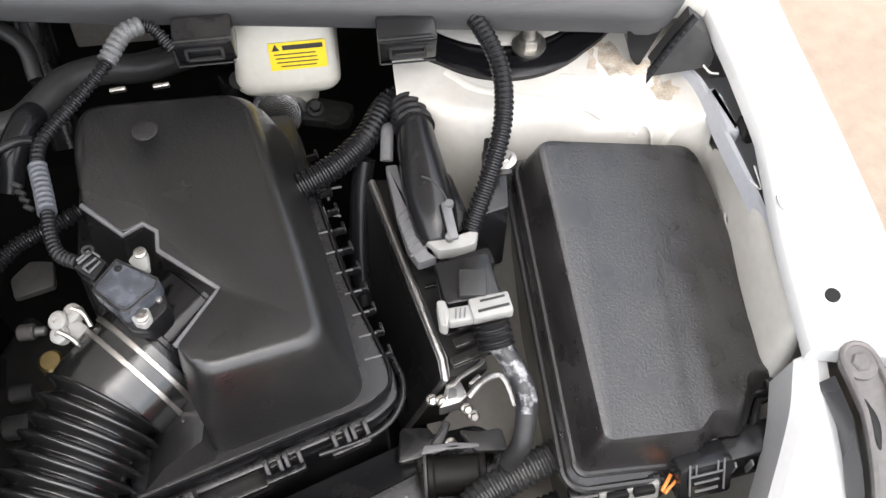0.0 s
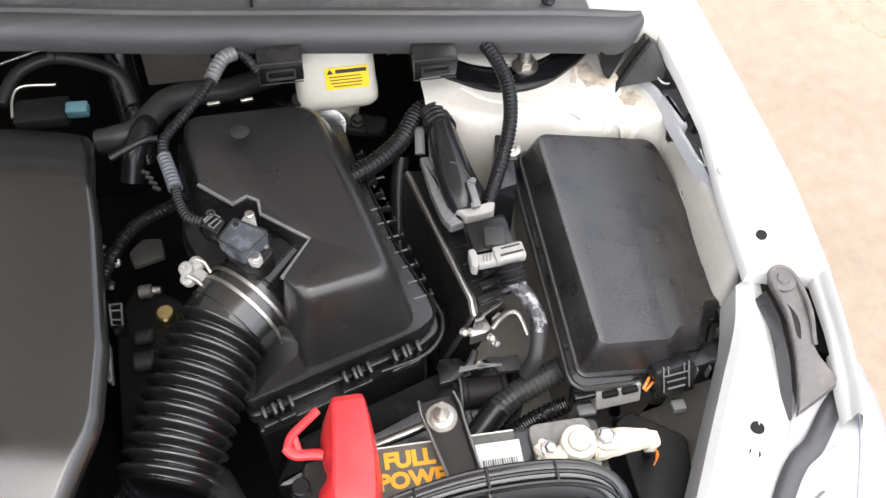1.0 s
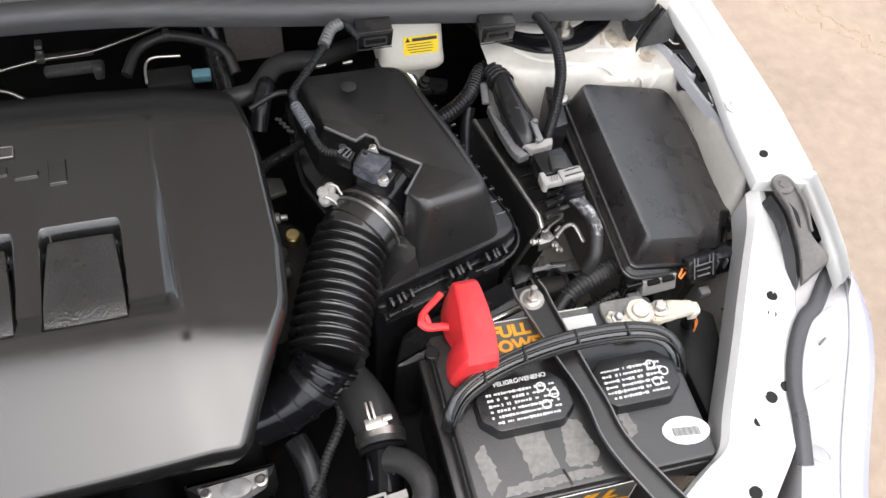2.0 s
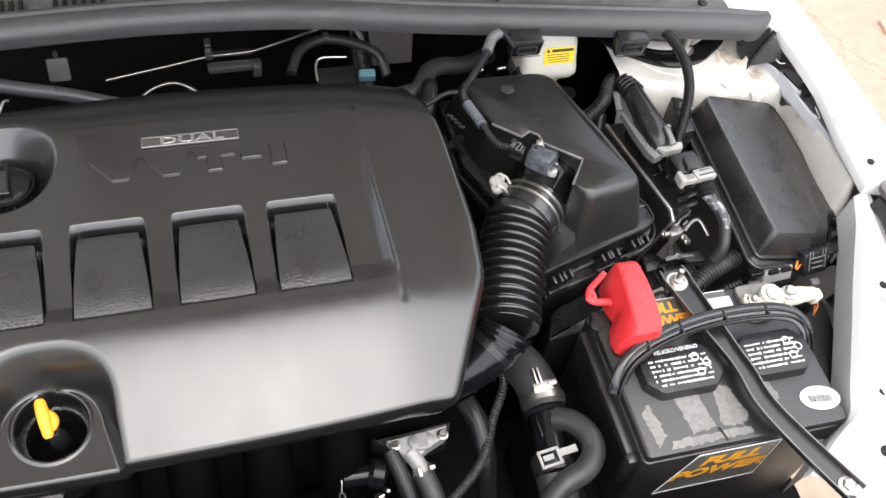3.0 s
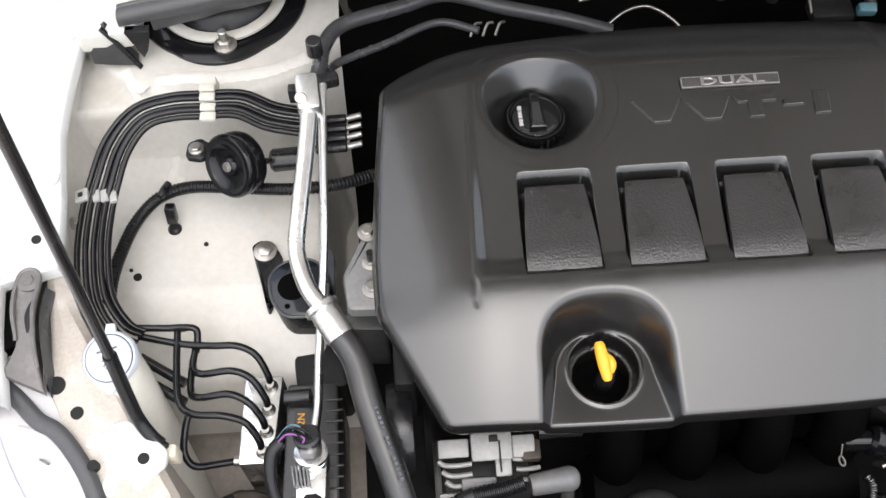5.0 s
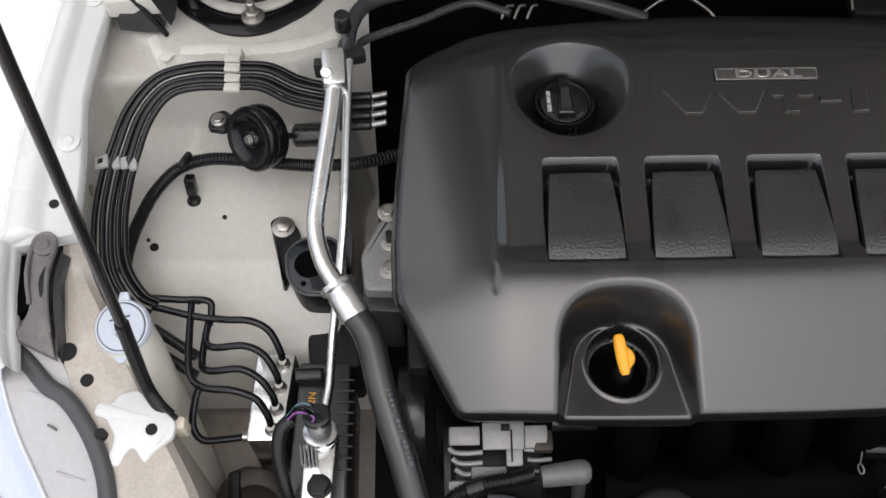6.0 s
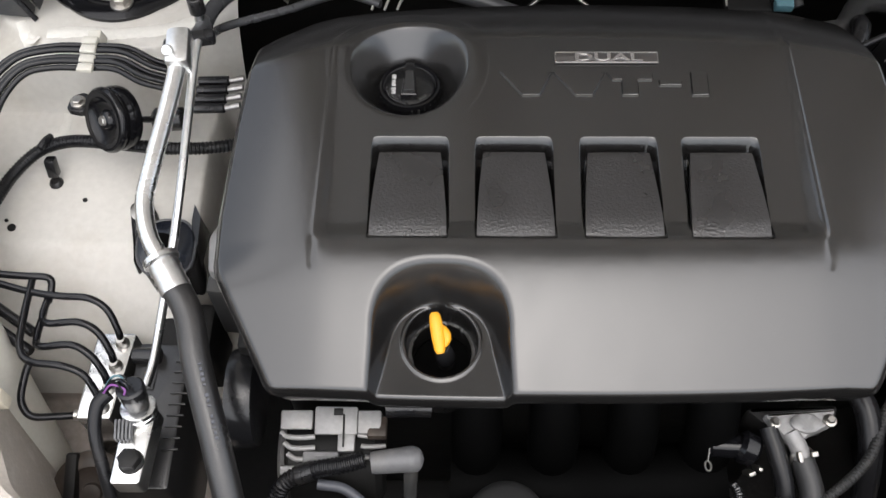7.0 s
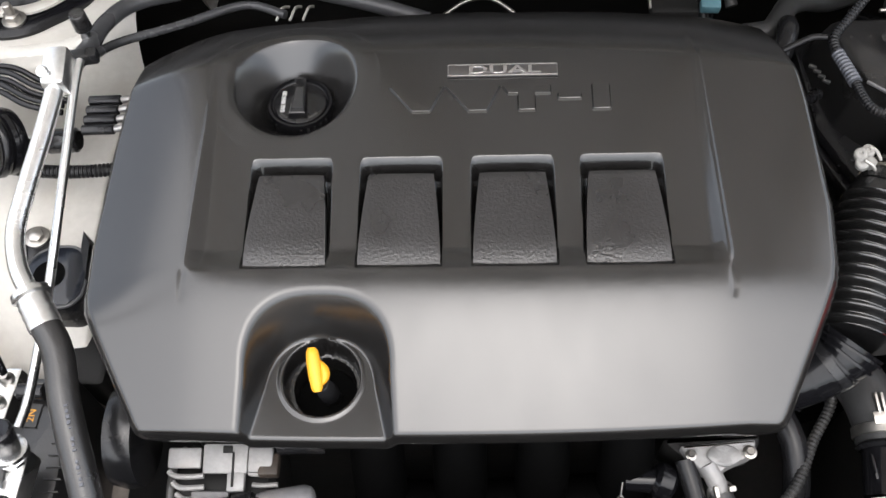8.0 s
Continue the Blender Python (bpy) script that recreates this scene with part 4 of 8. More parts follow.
# ---- battery corner ----
def build_battery():
    t = thing("car_battery", (0.544, -0.11, 0.585), "dusty black car battery with yellow and grey labels", "battery")
    z1 = 0.785
    body = slab([(0.428, -0.198), (0.660, -0.198), (0.660, -0.020), (0.428, -0.020)], 0.585, z1 - 0.010, 0.008, 0.003, -0.002)
    part("case", body, SATIN, t)
    part("lid", slab([(0.430, -0.196), (0.658, -0.196), (0.658, -0.022), (0.430, -0.022)], z1 - 0.009, z1, 0.007, 0.003), SATIN, t)
    # raised ledge on the left flank and ribs
    part("side_rail", join(box((0.424, -0.11, 0.760), (0.010, 0.15, 0.012), 0.002), box((0.422, -0.185, 0.745), (0.012, 0.012, 0.05), 0.003)), SATIN, t)
    # octagonal vent caps with print
    for cx, w in ((0.498, 0.088), (0.606, 0.082)):
        cy, h = -0.1125, 0.050
        k = 0.014
        poly = [(cx - w / 2 + k, cy - h / 2), (cx + w / 2 - k, cy - h / 2), (cx + w / 2, cy - h / 2 + k), (cx + w / 2, cy + h / 2 - k), (cx + w / 2 - k, cy + h / 2), (cx - w / 2 + k, cy + h / 2), (cx - w / 2, cy + h / 2 - k), (cx - w / 2, cy - h / 2 + k)]
        cap = part("vent_cap", slab(poly, z1 - 0.001, z1 + 0.013, 0.003, 0.002, 0.002), PLASTIC, t, "octagonal vent cap with white warning print")
        bars = []
        rnd = random.Random(int(cx * 1000))
        top = z1 + 0.0132
        for r in range(1, 7):
            y = cy + 0.017 - r * 0.0056
            x = cx - w / 2 + 0.010 + (0.004 if r in (0, 6) else 0)
            while x < cx + w / 2 - 0.014:
                ln = rnd.uniform(0.0010, 0.0034)
                ln = min(ln, cx + w / 2 - 0.011 - x)
                bars.append(box((x + ln / 2, y, top), (ln, rnd.uniform(0.0014, 0.0030), 0.0004), 0))
                x += ln + (rnd.uniform(0.0006, 0.0010) if rnd.random() < 0.8 else rnd.uniform(0.002, 0.005))
        part("warning_print", join(*bars), WHITEPRINT, cap, "unreadable white warning lines")
        for q in range(3):
            part("pictogram", lathe([(0.0035, 0), (0.0048, 0.0004), (0.0034, 0.0005)], Matrix.Translation((cx + 0.018 + 0.010 * (q % 2), cy + 0.010 - 0.009 * q, top)), 14, False), WHITEPRINT, cap)
    part("caution_lettering", words("PELIGRO/VENENO", 0.0062, plane_at((0.499, -0.0915, z1 + 0.0134), (1, 0.02, 0), (0, 1, 0)), 0.0002, 0.0001), WHITEPRINT, t, "white caution words")
    # dust film and joints on the sloping front of the lid
    for poly in ([(0.481, -0.136), (0.507, -0.134), (0.513, -0.176), (0.486, -0.180)], [(0.526, -0.133), (0.543, -0.135), (0.552, -0.172), (0.541, -0.180), (0.520, -0.177)],
                 [(0.441, -0.150), (0.452, -0.140), (0.458, -0.176), (0.446, -0.188)], [(0.462, -0.1825), (0.550, -0.1825), (0.548, -0.190), (0.458, -0.192)], [(0.580, -0.136), (0.590, -0.138), (0.594, -0.160), (0.584, -0.164)]):
        rnd = random.Random(int(poly[0][0] * 1e4))
        ragged = []
        for (ax, ay), (bx, by) in zip(poly, poly[1:] + poly[:1]):
            k = max(3, int(math.hypot(bx - ax, by - ay) / 0.0028))
            ragged += [(ax + (bx - ax) * i / k + rnd.gauss(0, 0.0008), ay + (by - ay) * i / k + rnd.gauss(0, 0.0008)) for i in range(k)]
        film = bmesh.new()
        film.faces.new([film.verts.new((x, y, z1 + 0.0003)) for x, y in ragged])
        ex = bmesh.ops.extrude_face_region(film, geom=film.faces[:])
        bmesh.ops.translate(film, verts=[v for v in ex["geom"] if isinstance(v, bmesh.types.BMVert)], vec=(0, 0, -0.0005))
        bmesh.ops.recalc_face_normals(film, faces=film.faces)
        part("dust_film", film, DUSTY, t, "grey dust film")
    part("lid_joint", box((0.5165, -0.186, z1 + 0.0006), (0.0022, 0.016, 0.0012), 0.0004, (0, 0, 14)), PLASTIC, t)
    # oval sticker
    m = plane_at((0.637, -0.168, z1 + 0.0004), (1, -0.12, 0), (0, 1, 0))
    ov = lathe([(0.0005, 0), (0.022, 0), (0.0225, 0.0003), (0.0005, 0.0004)], m @ Matrix.Diagonal((1, 0.62, 1, 1)), 30)
    st = part("oval_sticker", ov, WHITEPRINT, t, "white oval sticker with bar code")
    part("bar_code", join(*[box(m @ Vector((-0.012 + 0.0017 * k, -0.001, 0.0006)), (0.0006 + 0.0005 * (k % 3 == 0), 0.008, 0.0003), 0) for k in range(15)]), BLACKPRINT, st)
    # top label between the terminals
    m = plane_at((0.535, -0.043, z1 + 0.0004), (1, -0.02, 0), (0, 1, 0))
    lab = part("top_label", flat_quad(m, 0.112, 0.043), LABELGREY, t, "grey striped top label")
    part("label_edge", join(flat_quad(m @ Matrix.Translation((0, 0.021, 0.0002)), 0.112, 0.0012), flat_quad(m @ Matrix.Translation((-0.0555, 0, 0.0002)), 0.0012, 0.043), flat_quad(m @ Matrix.Translation((0, -0.021, 0.0002)), 0.112, 0.0012)), WHITEPRINT, lab)
    part("label_lettering", join(words("FULL", 0.017, m @ Matrix.Translation((-0.026, 0.009, 0.0003)) @ Matrix.Diagonal((1.05, 1, 1, 1)), 0.0001, 0.0008), words("POWER", 0.017, m @ Matrix.Translation((-0.020, -0.007, 0.0003)) @ Matrix.Diagonal((1.05, 1, 1, 1)), 0.0001, 0.0008)), ORANGE, lab, "orange block letters")
    bc = part("bar_code_sticker", flat_quad(m @ Matrix.Translation((0.042, -0.002, 0.0004)), 0.034, 0.030), WHITEPRINT, lab, "white bar code sticker")
    part("bar_code", join(*[flat_quad(m @ Matrix.Translation((0.029 + 0.0018 * k, -0.006, 0.0008)), 0.0006 + 0.0006 * (k % 4 == 0), 0.011) for k in range(15)]), BLACKPRINT, lab)
    # front label
    m = plane_at((0.523, -0.1985, 0.735), (1, 0, 0), (0, 0, 1))
    film = slab([(-0.062, -0.043), (0.058, -0.043), (0.058, 0.040), (-0.035, 0.040)], 0, 0.0006, 0.002, 0.0002)
    bmesh.ops.transform(film, matrix=m, verts=film.verts)
    fl = part("front_label", film, LABELGREY, t, "grey front label with light edge")
    sh = Matrix(((1.2, 0.28, 0, 0), (0, 1, 0, 0), (0, 0, 1, 0), (0, 0, 0, 1)))
    part("label_lettering", join(words("FULL", 0.026, m @ Matrix.Translation((0.010, 0.018, 0.0008)) @ sh, 0.0001, 0.0012), words("POWER", 0.026, m @ Matrix.Translation((0.004, -0.008, 0.0008)) @ sh, 0.0001, 0.0012)), ORANGE, fl, "slanted orange block letters")
    edge = [(-0.062, -0.043), (0.058, -0.043), (0.058, 0.040), (-0.035, 0.040), (-0.062, -0.043)]
    part("label_edge", join(*[sweep([m @ Vector((*a, 0.0008)), m @ Vector((*b, 0.0008))], 0.0006, 5) for a, b in zip(edge, edge[1:])]), WHITEPRINT, fl)
    # carry strap of ribbed plastic
    arc = spline([(0.4285, -0.116, 0.774), (0.4340, -0.106, 0.790), (0.450, -0.093, 0.802), (0.487, -0.080, 0.809), (0.545, -0.070, 0.810), (0.605, -0.070, 0.809), (0.640, -0.078, 0.806), (0.655, -0.092, 0.796), (0.660, -0.108, 0.772)], 8)
    strap = part("carry_strap", sweep(arc, 0.0092, 12, 0.42), BELLOWS, t, "ribbed black carry strap")
    for off in (-0.0075, 0.0, 0.0075):
        part("strap_rib", sweep([p + Vector((0, off, 0.0042)) for p in arc], 0.0017, 6), GLOSS, strap)
    for k in (20, 27, 34, 41):
        part("strap_link", box(arc[k] + Vector((0, 0, 0.0045)), (0.0025, 0.018, 0.003), 0.0006), PLASTIC, strap)
    # negative terminal, clamp and cream lug
    p = Vector((0.636, -0.046, z1))
    part("terminal_boss", slab([(0.604, -0.070), (0.652, -0.066), (0.650, -0.022), (0.602, -0.022)], z1 - 0.001, z1 + 0.004, 0.008, 0.002), DUSTY, t, "dusty terminal boss")
    part("terminal_post", cyl(p, p + Vector((0, 0, 0.019)), 0.0088, 0.0082, 20, 0.001), CORRODE, t)
    return t


build_battery()


def build_terminal_clamp():
    t = thing("negative_terminal_clamp", (0.645, -0.05, 0.788), "corroded grey battery clamp with cream cable lug", "battery clamp")

    def crust(bm, amount, seed):
        for v in bm.verts:
            v.co += Vector((noise.noise(v.co * 160 + Vector((seed, 0, 0))), noise.noise(v.co * 160 + Vector((0, seed, 0))), noise.noise(v.co * 160 + Vector((0, 0, seed))))) * amount
        return bm

    def lump(c, size, rot=(0, 0, 0), seed=1.0):
        bm = box(c, size, min(size) * 0.3, rot, 2)
        bmesh.ops.subdivide_edges(bm, edges=[e for e in bm.edges if e.calc_length() > 0.004], cuts=3, use_grid_fill=True)
        return crust(bm, 0.0016, seed)
    ring = lathe([(0.0088, 0), (0.0130, 0), (0.0140, 0.003), (0.0140, 0.010), (0.0130, 0.012), (0.0088, 0.012)], Matrix.Translation((0.636, -0.046, 0.7885)), 30, False)
    part("ring", crust(ring, 0.0007, 3.0), CORRODE, t)
    part("jaw", join(lump((0.619, -0.052, 0.793), (0.020, 0.013, 0.009), (0, 0, 20), 2.0), lump((0.611, -0.045, 0.791), (0.012, 0.016, 0.007), (0, 8, 40), 5.0), lump((0.627, -0.063, 0.791), (0.018, 0.010, 0.007), (0, 0, 10), 7.0), lump((0.606, -0.054, 0.789), (0.010, 0.008, 0.005), (0, 0, 60), 9.0)), CORRODE, t, "crusted white clamp jaws")
    part("bolt", hexbolt((0.656, -0.047, 0.799), 0.0062, 0.008, 0.0090), STEEL, t)
    part("bolt", hexbolt((0.613, -0.046, 0.7945), 0.0045, 0.006, 0.0062, (0.2, -0.2, 0.9)), CAST, t)
    lug = slab([(0.646, -0.060), (0.668, -0.058), (0.692, -0.056), (0.692, -0.043), (0.672, -0.038), (0.646, -0.037)], 0.790, 0.7975, 0.003, 0.003)
    bmesh.ops.triangulate(lug, faces=[f for f in lug.faces if len(f.verts) > 4])
    bmesh.ops.subdivide_edges(lug, edges=[e for e in lug.edges if e.calc_length() > 0.006], cuts=3)
    part("lug", crust(lug, 0.0008, 4.0), CREAM, t, "cream coated cable lug")
    part("lug_tail", lump((0.693, -0.050, 0.787), (0.008, 0.013, 0.018), (0, 12, 0), 6.0), CORRODE, t)
    for k in range(3):
        part("loose_strand", tube([(0.694, -0.053 + 0.004 * k, 0.784), (0.700, -0.056 + 0.005 * k, 0.774), (0.698 + 0.003 * k, -0.060 + 0.004 * k, 0.762)], 0.0007, 5), COPPER, t, "loose copper strand")
    part("cable", tube([(0.694, -0.050, 0.78), (0.706, -0.04, 0.74), (0.712, -0.01, 0.70), (0.71, 0.02, 0.66)], 0.006), RUBBER, t)


build_terminal_clamp()


def build_red_cover():
    t = thing("positive_terminal_cover", (0.455, -0.045, 0.786), "bright red plastic battery terminal cover", "terminal cover")
    sec = []
    for y, xl, xm, xr, z in ((0.0062, 0.4545, 0.4600, 0.4790, 0.818), (0.0050, 0.4525, 0.4592, 0.4808, 0.830), (-0.001, 0.4490, 0.4590, 0.4818, 0.8345), (-0.014, 0.4460, 0.4582, 0.4828, 0.8355), (-0.030, 0.4462, 0.4566, 0.4836, 0.8350),
                             (-0.043, 0.4495, 0.4552, 0.4836, 0.8342), (-0.054, 0.4410, 0.4538, 0.4830, 0.8335), (-0.068, 0.4375, 0.4520, 0.4816, 0.8322), (-0.077, 0.4385, 0.4513, 0.4803, 0.8305), (-0.0815, 0.4420, 0.4520, 0.4785, 0.8250), (-0.0825, 0.4440, 0.4530, 0.4775, 0.8100)):
        h = min(1.0, (z - 0.800) / 0.030)
        sec.append([Vector(p) for p in ((xl - 0.001, y, 0.789), (xl, y, 0.803), (0.5 * (xl + xm), y, 0.803 + (z - 0.803) * 0.62), (xm - 0.0012, y, z - 0.0016 * h), (xm + 0.0010, y, z), (xr - 0.0032, y, z), (xr - 0.0008, y, z - 0.0010 * h), (xr + 0.0004, y, z - 0.0040 * h), (xr + 0.0035, y, 0.789))])
    part("hood", loft(sec), RED, t, sharp=24)
    part("hinge_tab", join(sweep(spline([(0.447, 0.001, 0.821), (0.436, -0.007, 0.819), (0.426, -0.014, 0.816), (0.422, -0.022, 0.814)], 5), 0.0034, 8, 0.6), sweep(spline([(0.421, -0.021, 0.814), (0.427, -0.027, 0.812), (0.440, -0.028, 0.810), (0.447, -0.029, 0.809)], 5), 0.0042, 8, 0.6), sweep([Vector((0.428, -0.015, 0.815)), Vector((0.430, -0.025, 0.812))], 0.0026, 8, 0.6)), RED, t, "red hinge tab")
    part("post_stub", cyl((0.428, -0.045, 0.786), (0.428, -0.045, 0.796), 0.007, bevel=0.001), RUBBER, t)


build_red_cover()


def build_hold_down():
    t = thing("battery_hold_down", (0.56, -0.12, 0.787), "pressed black steel battery hold-down bar", "hold-down bar")
    path = spline([(0.537, 0.010, 0.789), (0.540, -0.012, 0.791), (0.549, -0.073, 0.797), (0.559, -0.128, 0.800), (0.564, -0.170, 0.800), (0.587, -0.221, 0.796), (0.618, -0.276, 0.790)], 8)
    wid = lambda f: float(np.interp(f, [0, 0.12, 0.2, 0.45, 0.6, 0.72, 1], [0.013, 0.0145, 0.013, 0.0082, 0.0090, 0.0095, 0.0115]))
    bm = bmesh.new()
    rows = []
    n = len(path)
    for i, p in enumerate(path):
        tg = (path[min(i + 1, n - 1)] - path[max(0, i - 1)]).normalized()
        sd = tg.cross(Vector((0, 0, 1))).normalized()
        w = wid(i / (n - 1))
        rows.append([bm.verts.new(p + sd * a * w + Vector((0, 0, b))) for a, b in ((-1.15, 0.0065), (-1.0, 0.0065), (-0.9, 0.001), (0.9, 0.001), (1.0, 0.0065), (1.15, 0.0065), (1.15, 0.004), (1.0, -0.002), (-1.0, -0.002), (-1.15, 0.004))])
    for a, b in zip(rows, rows[1:]):
        for k in range(10):
            bm.faces.new((a[k], a[(k + 1) % 10], b[(k + 1) % 10], b[k]))
    bm.faces.new(rows[0])
    bm.faces.new(rows[-1][::-1])
    bmesh.ops.recalc_face_normals(bm, faces=bm.faces)
    part("bar", bm, SATIN, t)
    for sgn in (-1, 1):
        lip = []
        for i, p in enumerate(path):
            tg = (path[min(i + 1, n - 1)] - path[max(0, i - 1)]).normalized()
            lip.append(p + tg.cross(Vector((0, 0, 1))).normalized() * sgn * 1.08 * wid(i / (n - 1)) + Vector((0, 0, 0.0066)))
        part("worn_edge", sweep(lip, 0.0009, 6), GREY, t, "worn pale edge")
    part("washer", cyl((0.5385, -0.007, 0.791), (0.5385, -0.007, 0.7935), 0.0125, bevel=0.0005), STEEL, t, "zinc washer")
    part("nut", hexbolt((0.5385, -0.007, 0.7935), 0.0065, 0.006, 0.009), STEEL, t)
    part("threaded_rod", cyl((0.5385, -0.007, 0.60), (0.5385, -0.006, 0.812), 0.003), STEEL, t)
    part("front_bolt", hexbolt((0.612, -0.265, 0.793), 0.0065, 0.006, 0.010), STEEL, t)


build_hold_down()


def build_battery_tray():
    t = thing("battery_tray", (0.54, -0.10, 0.555), "black plastic battery tray under the battery", "battery tray")
    part("tray", slab([(0.405, -0.225), (0.69, -0.225), (0.69, 0.005), (0.405, 0.005)], 0.395, 0.585, 0.012, 0.004), DARK, t)
    part("side_wall", slab([(0.688, -0.16), (0.72, -0.15), (0.742, -0.03), (0.70, 0.00), (0.685, -0.01)], 0.58, 0.735, 0.006, 0.003), DARK, t, "black tray side wall")


build_battery_tray()


# ---- air cleaner ----
def build_air_cleaner():
    t = thing("air_cleaner", (0.45, 0.17, 0.55), "black plastic air cleaner box with sloped lid", "air cleaner")
    topz = lambda x, y: 0.8655 - 0.075 * (y - 0.08) - 0.10 * max(0, x - 0.45) * 1.0
    top = [(0.448, 0.072), (0.516, 0.089), (0.505, 0.150), (0.473, 0.292), (0.360, 0.292), (0.362, 0.250), (0.373, 0.198), (0.400, 0.172), (0.411, 0.179), (0.420, 0.172), (0.421, 0.158), (0.457, 0.127), (0.433, 0.092)]
    bot = [(0.438, 0.052), (0.534, 0.078), (0.522, 0.150), (0.492, 0.300), (0.348, 0.300), (0.352, 0.250), (0.362, 0.200), (0.392, 0.168), (0.404, 0.166), (0.413, 0.160), (0.414, 0.150), (0.446, 0.118), (0.425, 0.085)]
    rs = [0.012, 0.016, 0.02, 0.02, 0.02, 0.02, 0.004, 0.005, 0.006, 0.006, 0.004, 0.005, 0.004]

    def ring(poly):
        out = []
        n = len(poly)
        P = [Vector((*p, 0)) for p in poly]
        for i in range(n):
            a, b, c = P[i - 1], P[i], P[(i + 1) % n]
            d1, d2 = a - b, c - b
            q = min(rs[i], d1.length * 0.45, d2.length * 0.45)
            s, e = b + d1.normalized() * q, b + d2.normalized() * q
            for j in range(6):
                u = j / 5
                out.append((1 - u) ** 2 * s + 2 * u * (1 - u) * b + u * u * e)
        return out
    T, B = ring(top), ring(bot)
    tz = [Vector((p.x, p.y, topz(p.x, p.y))) for p in T]
    bz = [Vector((p.x, p.y, 0.787)) for p in B]
    mix = lambda f: [b.lerp(a, f) for a, b in zip(tz, bz)]
    rear = lambda loop, k: [p - Vector((0, 0, 0.010 * k * max(0, (p.y - 0.25) / 0.04))) for p in loop]
    soft = lambda loop, d: [a.lerp(b, 0.25 if a.x < 0.462 and 0.08 < a.y < 0.215 else 1.0) for a, b in zip(loop, inset(loop, d, 0))]
    loops = [bz, mix(0.5), rear(mix(0.86), 0.8), rear(soft(mix(0.93), 0.0006), 1), rear(soft(mix(0.972), 0.0021), 1), rear(soft(mix(0.993), 0.0042), 1), rear(soft(tz, 0.0066), 1)]
    # the crown is filled as a fan of shrinking loops so that it can belly a little
    lid = part("lid", loft(loops), SATIN, t, sharp=48)
    notch = [Vector((x, y, topz(x, y) - 0.0012)) for x, y in top[6:] + top[:1]]
    # highlight on the rounded notch edge, drawn as a grey bead
    part("notch_highlight", sweep(notch[:-1], 0.0017, 8), GREY, lid, "grey line for the highlight on the notch edge")
    part("blister", lathe([(0.0085, 0), (0.007, 0.0006), (0.003, 0.0009), (0.0004, 0.001)], Matrix.Translation((0.4085, 0.255, topz(0.4085, 0.255) - 0.0012)), 20), SATIN, lid, "small round moulding mark")
    # lower lid skirt: wing towards the bellows
    skirt = [(0.392, 0.030), (0.536, 0.074), (0.550, 0.085), (0.549, 0.100), (0.528, 0.160), (0.508, 0.250), (0.498, 0.308), (0.344, 0.308), (0.348, 0.200), (0.380, 0.120), (0.386, 0.060)]
    part("lid_flange", slab(skirt, 0.776, 0.788, 0.006, 0.002), PLASTIC, t)
    wedge = [[Vector(p) for p in ((0.396, 0.034, 0.786), (0.44, 0.050, 0.786), (0.45, 0.085, 0.786), (0.405, 0.10, 0.786))], [Vector(p) for p in ((0.412, 0.046, 0.797), (0.436, 0.056, 0.808), (0.44, 0.08, 0.812), (0.415, 0.09, 0.805))]]
    part("lid_wedge", loft(wedge), SATIN, t)
    lip = [Vector((p.x, p.y, 0.7885)) for p in rounded(skirt, 0.006)]
    part("lid_bead", sweep(lip[:26], 0.0013, 6), GLOSS, t, "thin bright moulded bead")
    grow = lambda poly, d: [(p.x, p.y) for p in inset([Vector((*q, 0)) for q in poly], -d, 0)]
    part("lower_flange", slab(grow(skirt, 0.004), 0.758, 0.770, 0.008, 0.002), PLASTIC, t)
    part("lower_box", slab(grow(skirt, -0.006), 0.40, 0.762, 0.010, 0.003), PLASTIC, t)
    # snap clips along the front and the flank
    for f in (0.08, 0.17, 0.52, 0.60, 0.80, 0.88):
        a, b = Vector((0.392, 0.028, 0)), Vector((0.540, 0.073, 0))
        p = a.lerp(b, f)
        part("clip", join(box((p.x, p.y - 0.006, 0.776), (0.003, 0.010, 0.026), 0.0008, (18, 0, 17)), box((p.x + 0.008, p.y - 0.004, 0.776), (0.003, 0.010, 0.026), 0.0008, (18, 0, 17)), box((p.x + 0.004, p.y - 0.009, 0.764), (0.014, 0.006, 0.007), 0.0015, (0, 0, 17)), box((p.x + 0.004, p.y - 0.006, 0.780), (0.010, 0.003, 0.003), 0.0005, (0, 0, 17))), PLASTIC, t, "moulded snap clip")
    part("front_ledge", slab([(0.398, 0.018), (0.470, 0.040), (0.466, 0.050), (0.398, 0.028)], 0.752, 0.760, 0.002, 0.001), PLASTIC, t, "moulded ledge")
    for k in range(11):
        f = k / 10
        p = Vector((0.546, 0.108, 0.782)).lerp(Vector((0.508, 0.270, 0.782)), f)
        part("rib", join(box((p.x + 0.002, p.y, p.z), (0.008, 0.0018, 0.008), 0.0005, (0, 0, 12)), box((p.x + 0.005, p.y + 0.005, p.z - 0.004), (0.0025, 0.008, 0.006), 0.0008, (0, 0, 12))), PLASTIC, t)
    # thin grey bars paint the highlights on the rungs
    for k in range(7):
        q = Vector((0.515, 0.202, 0.788)).lerp(Vector((0.540, 0.105, 0.788)), k / 6) + Vector((0.0035 * math.sin(math.pi * k / 6), 0, 0))
        part("rung", box(q, (0.0115, 0.0012, 0.0016), 0.0004, (0, 0, 10)), GREY, t, "grey rung with its highlight put into the colour")
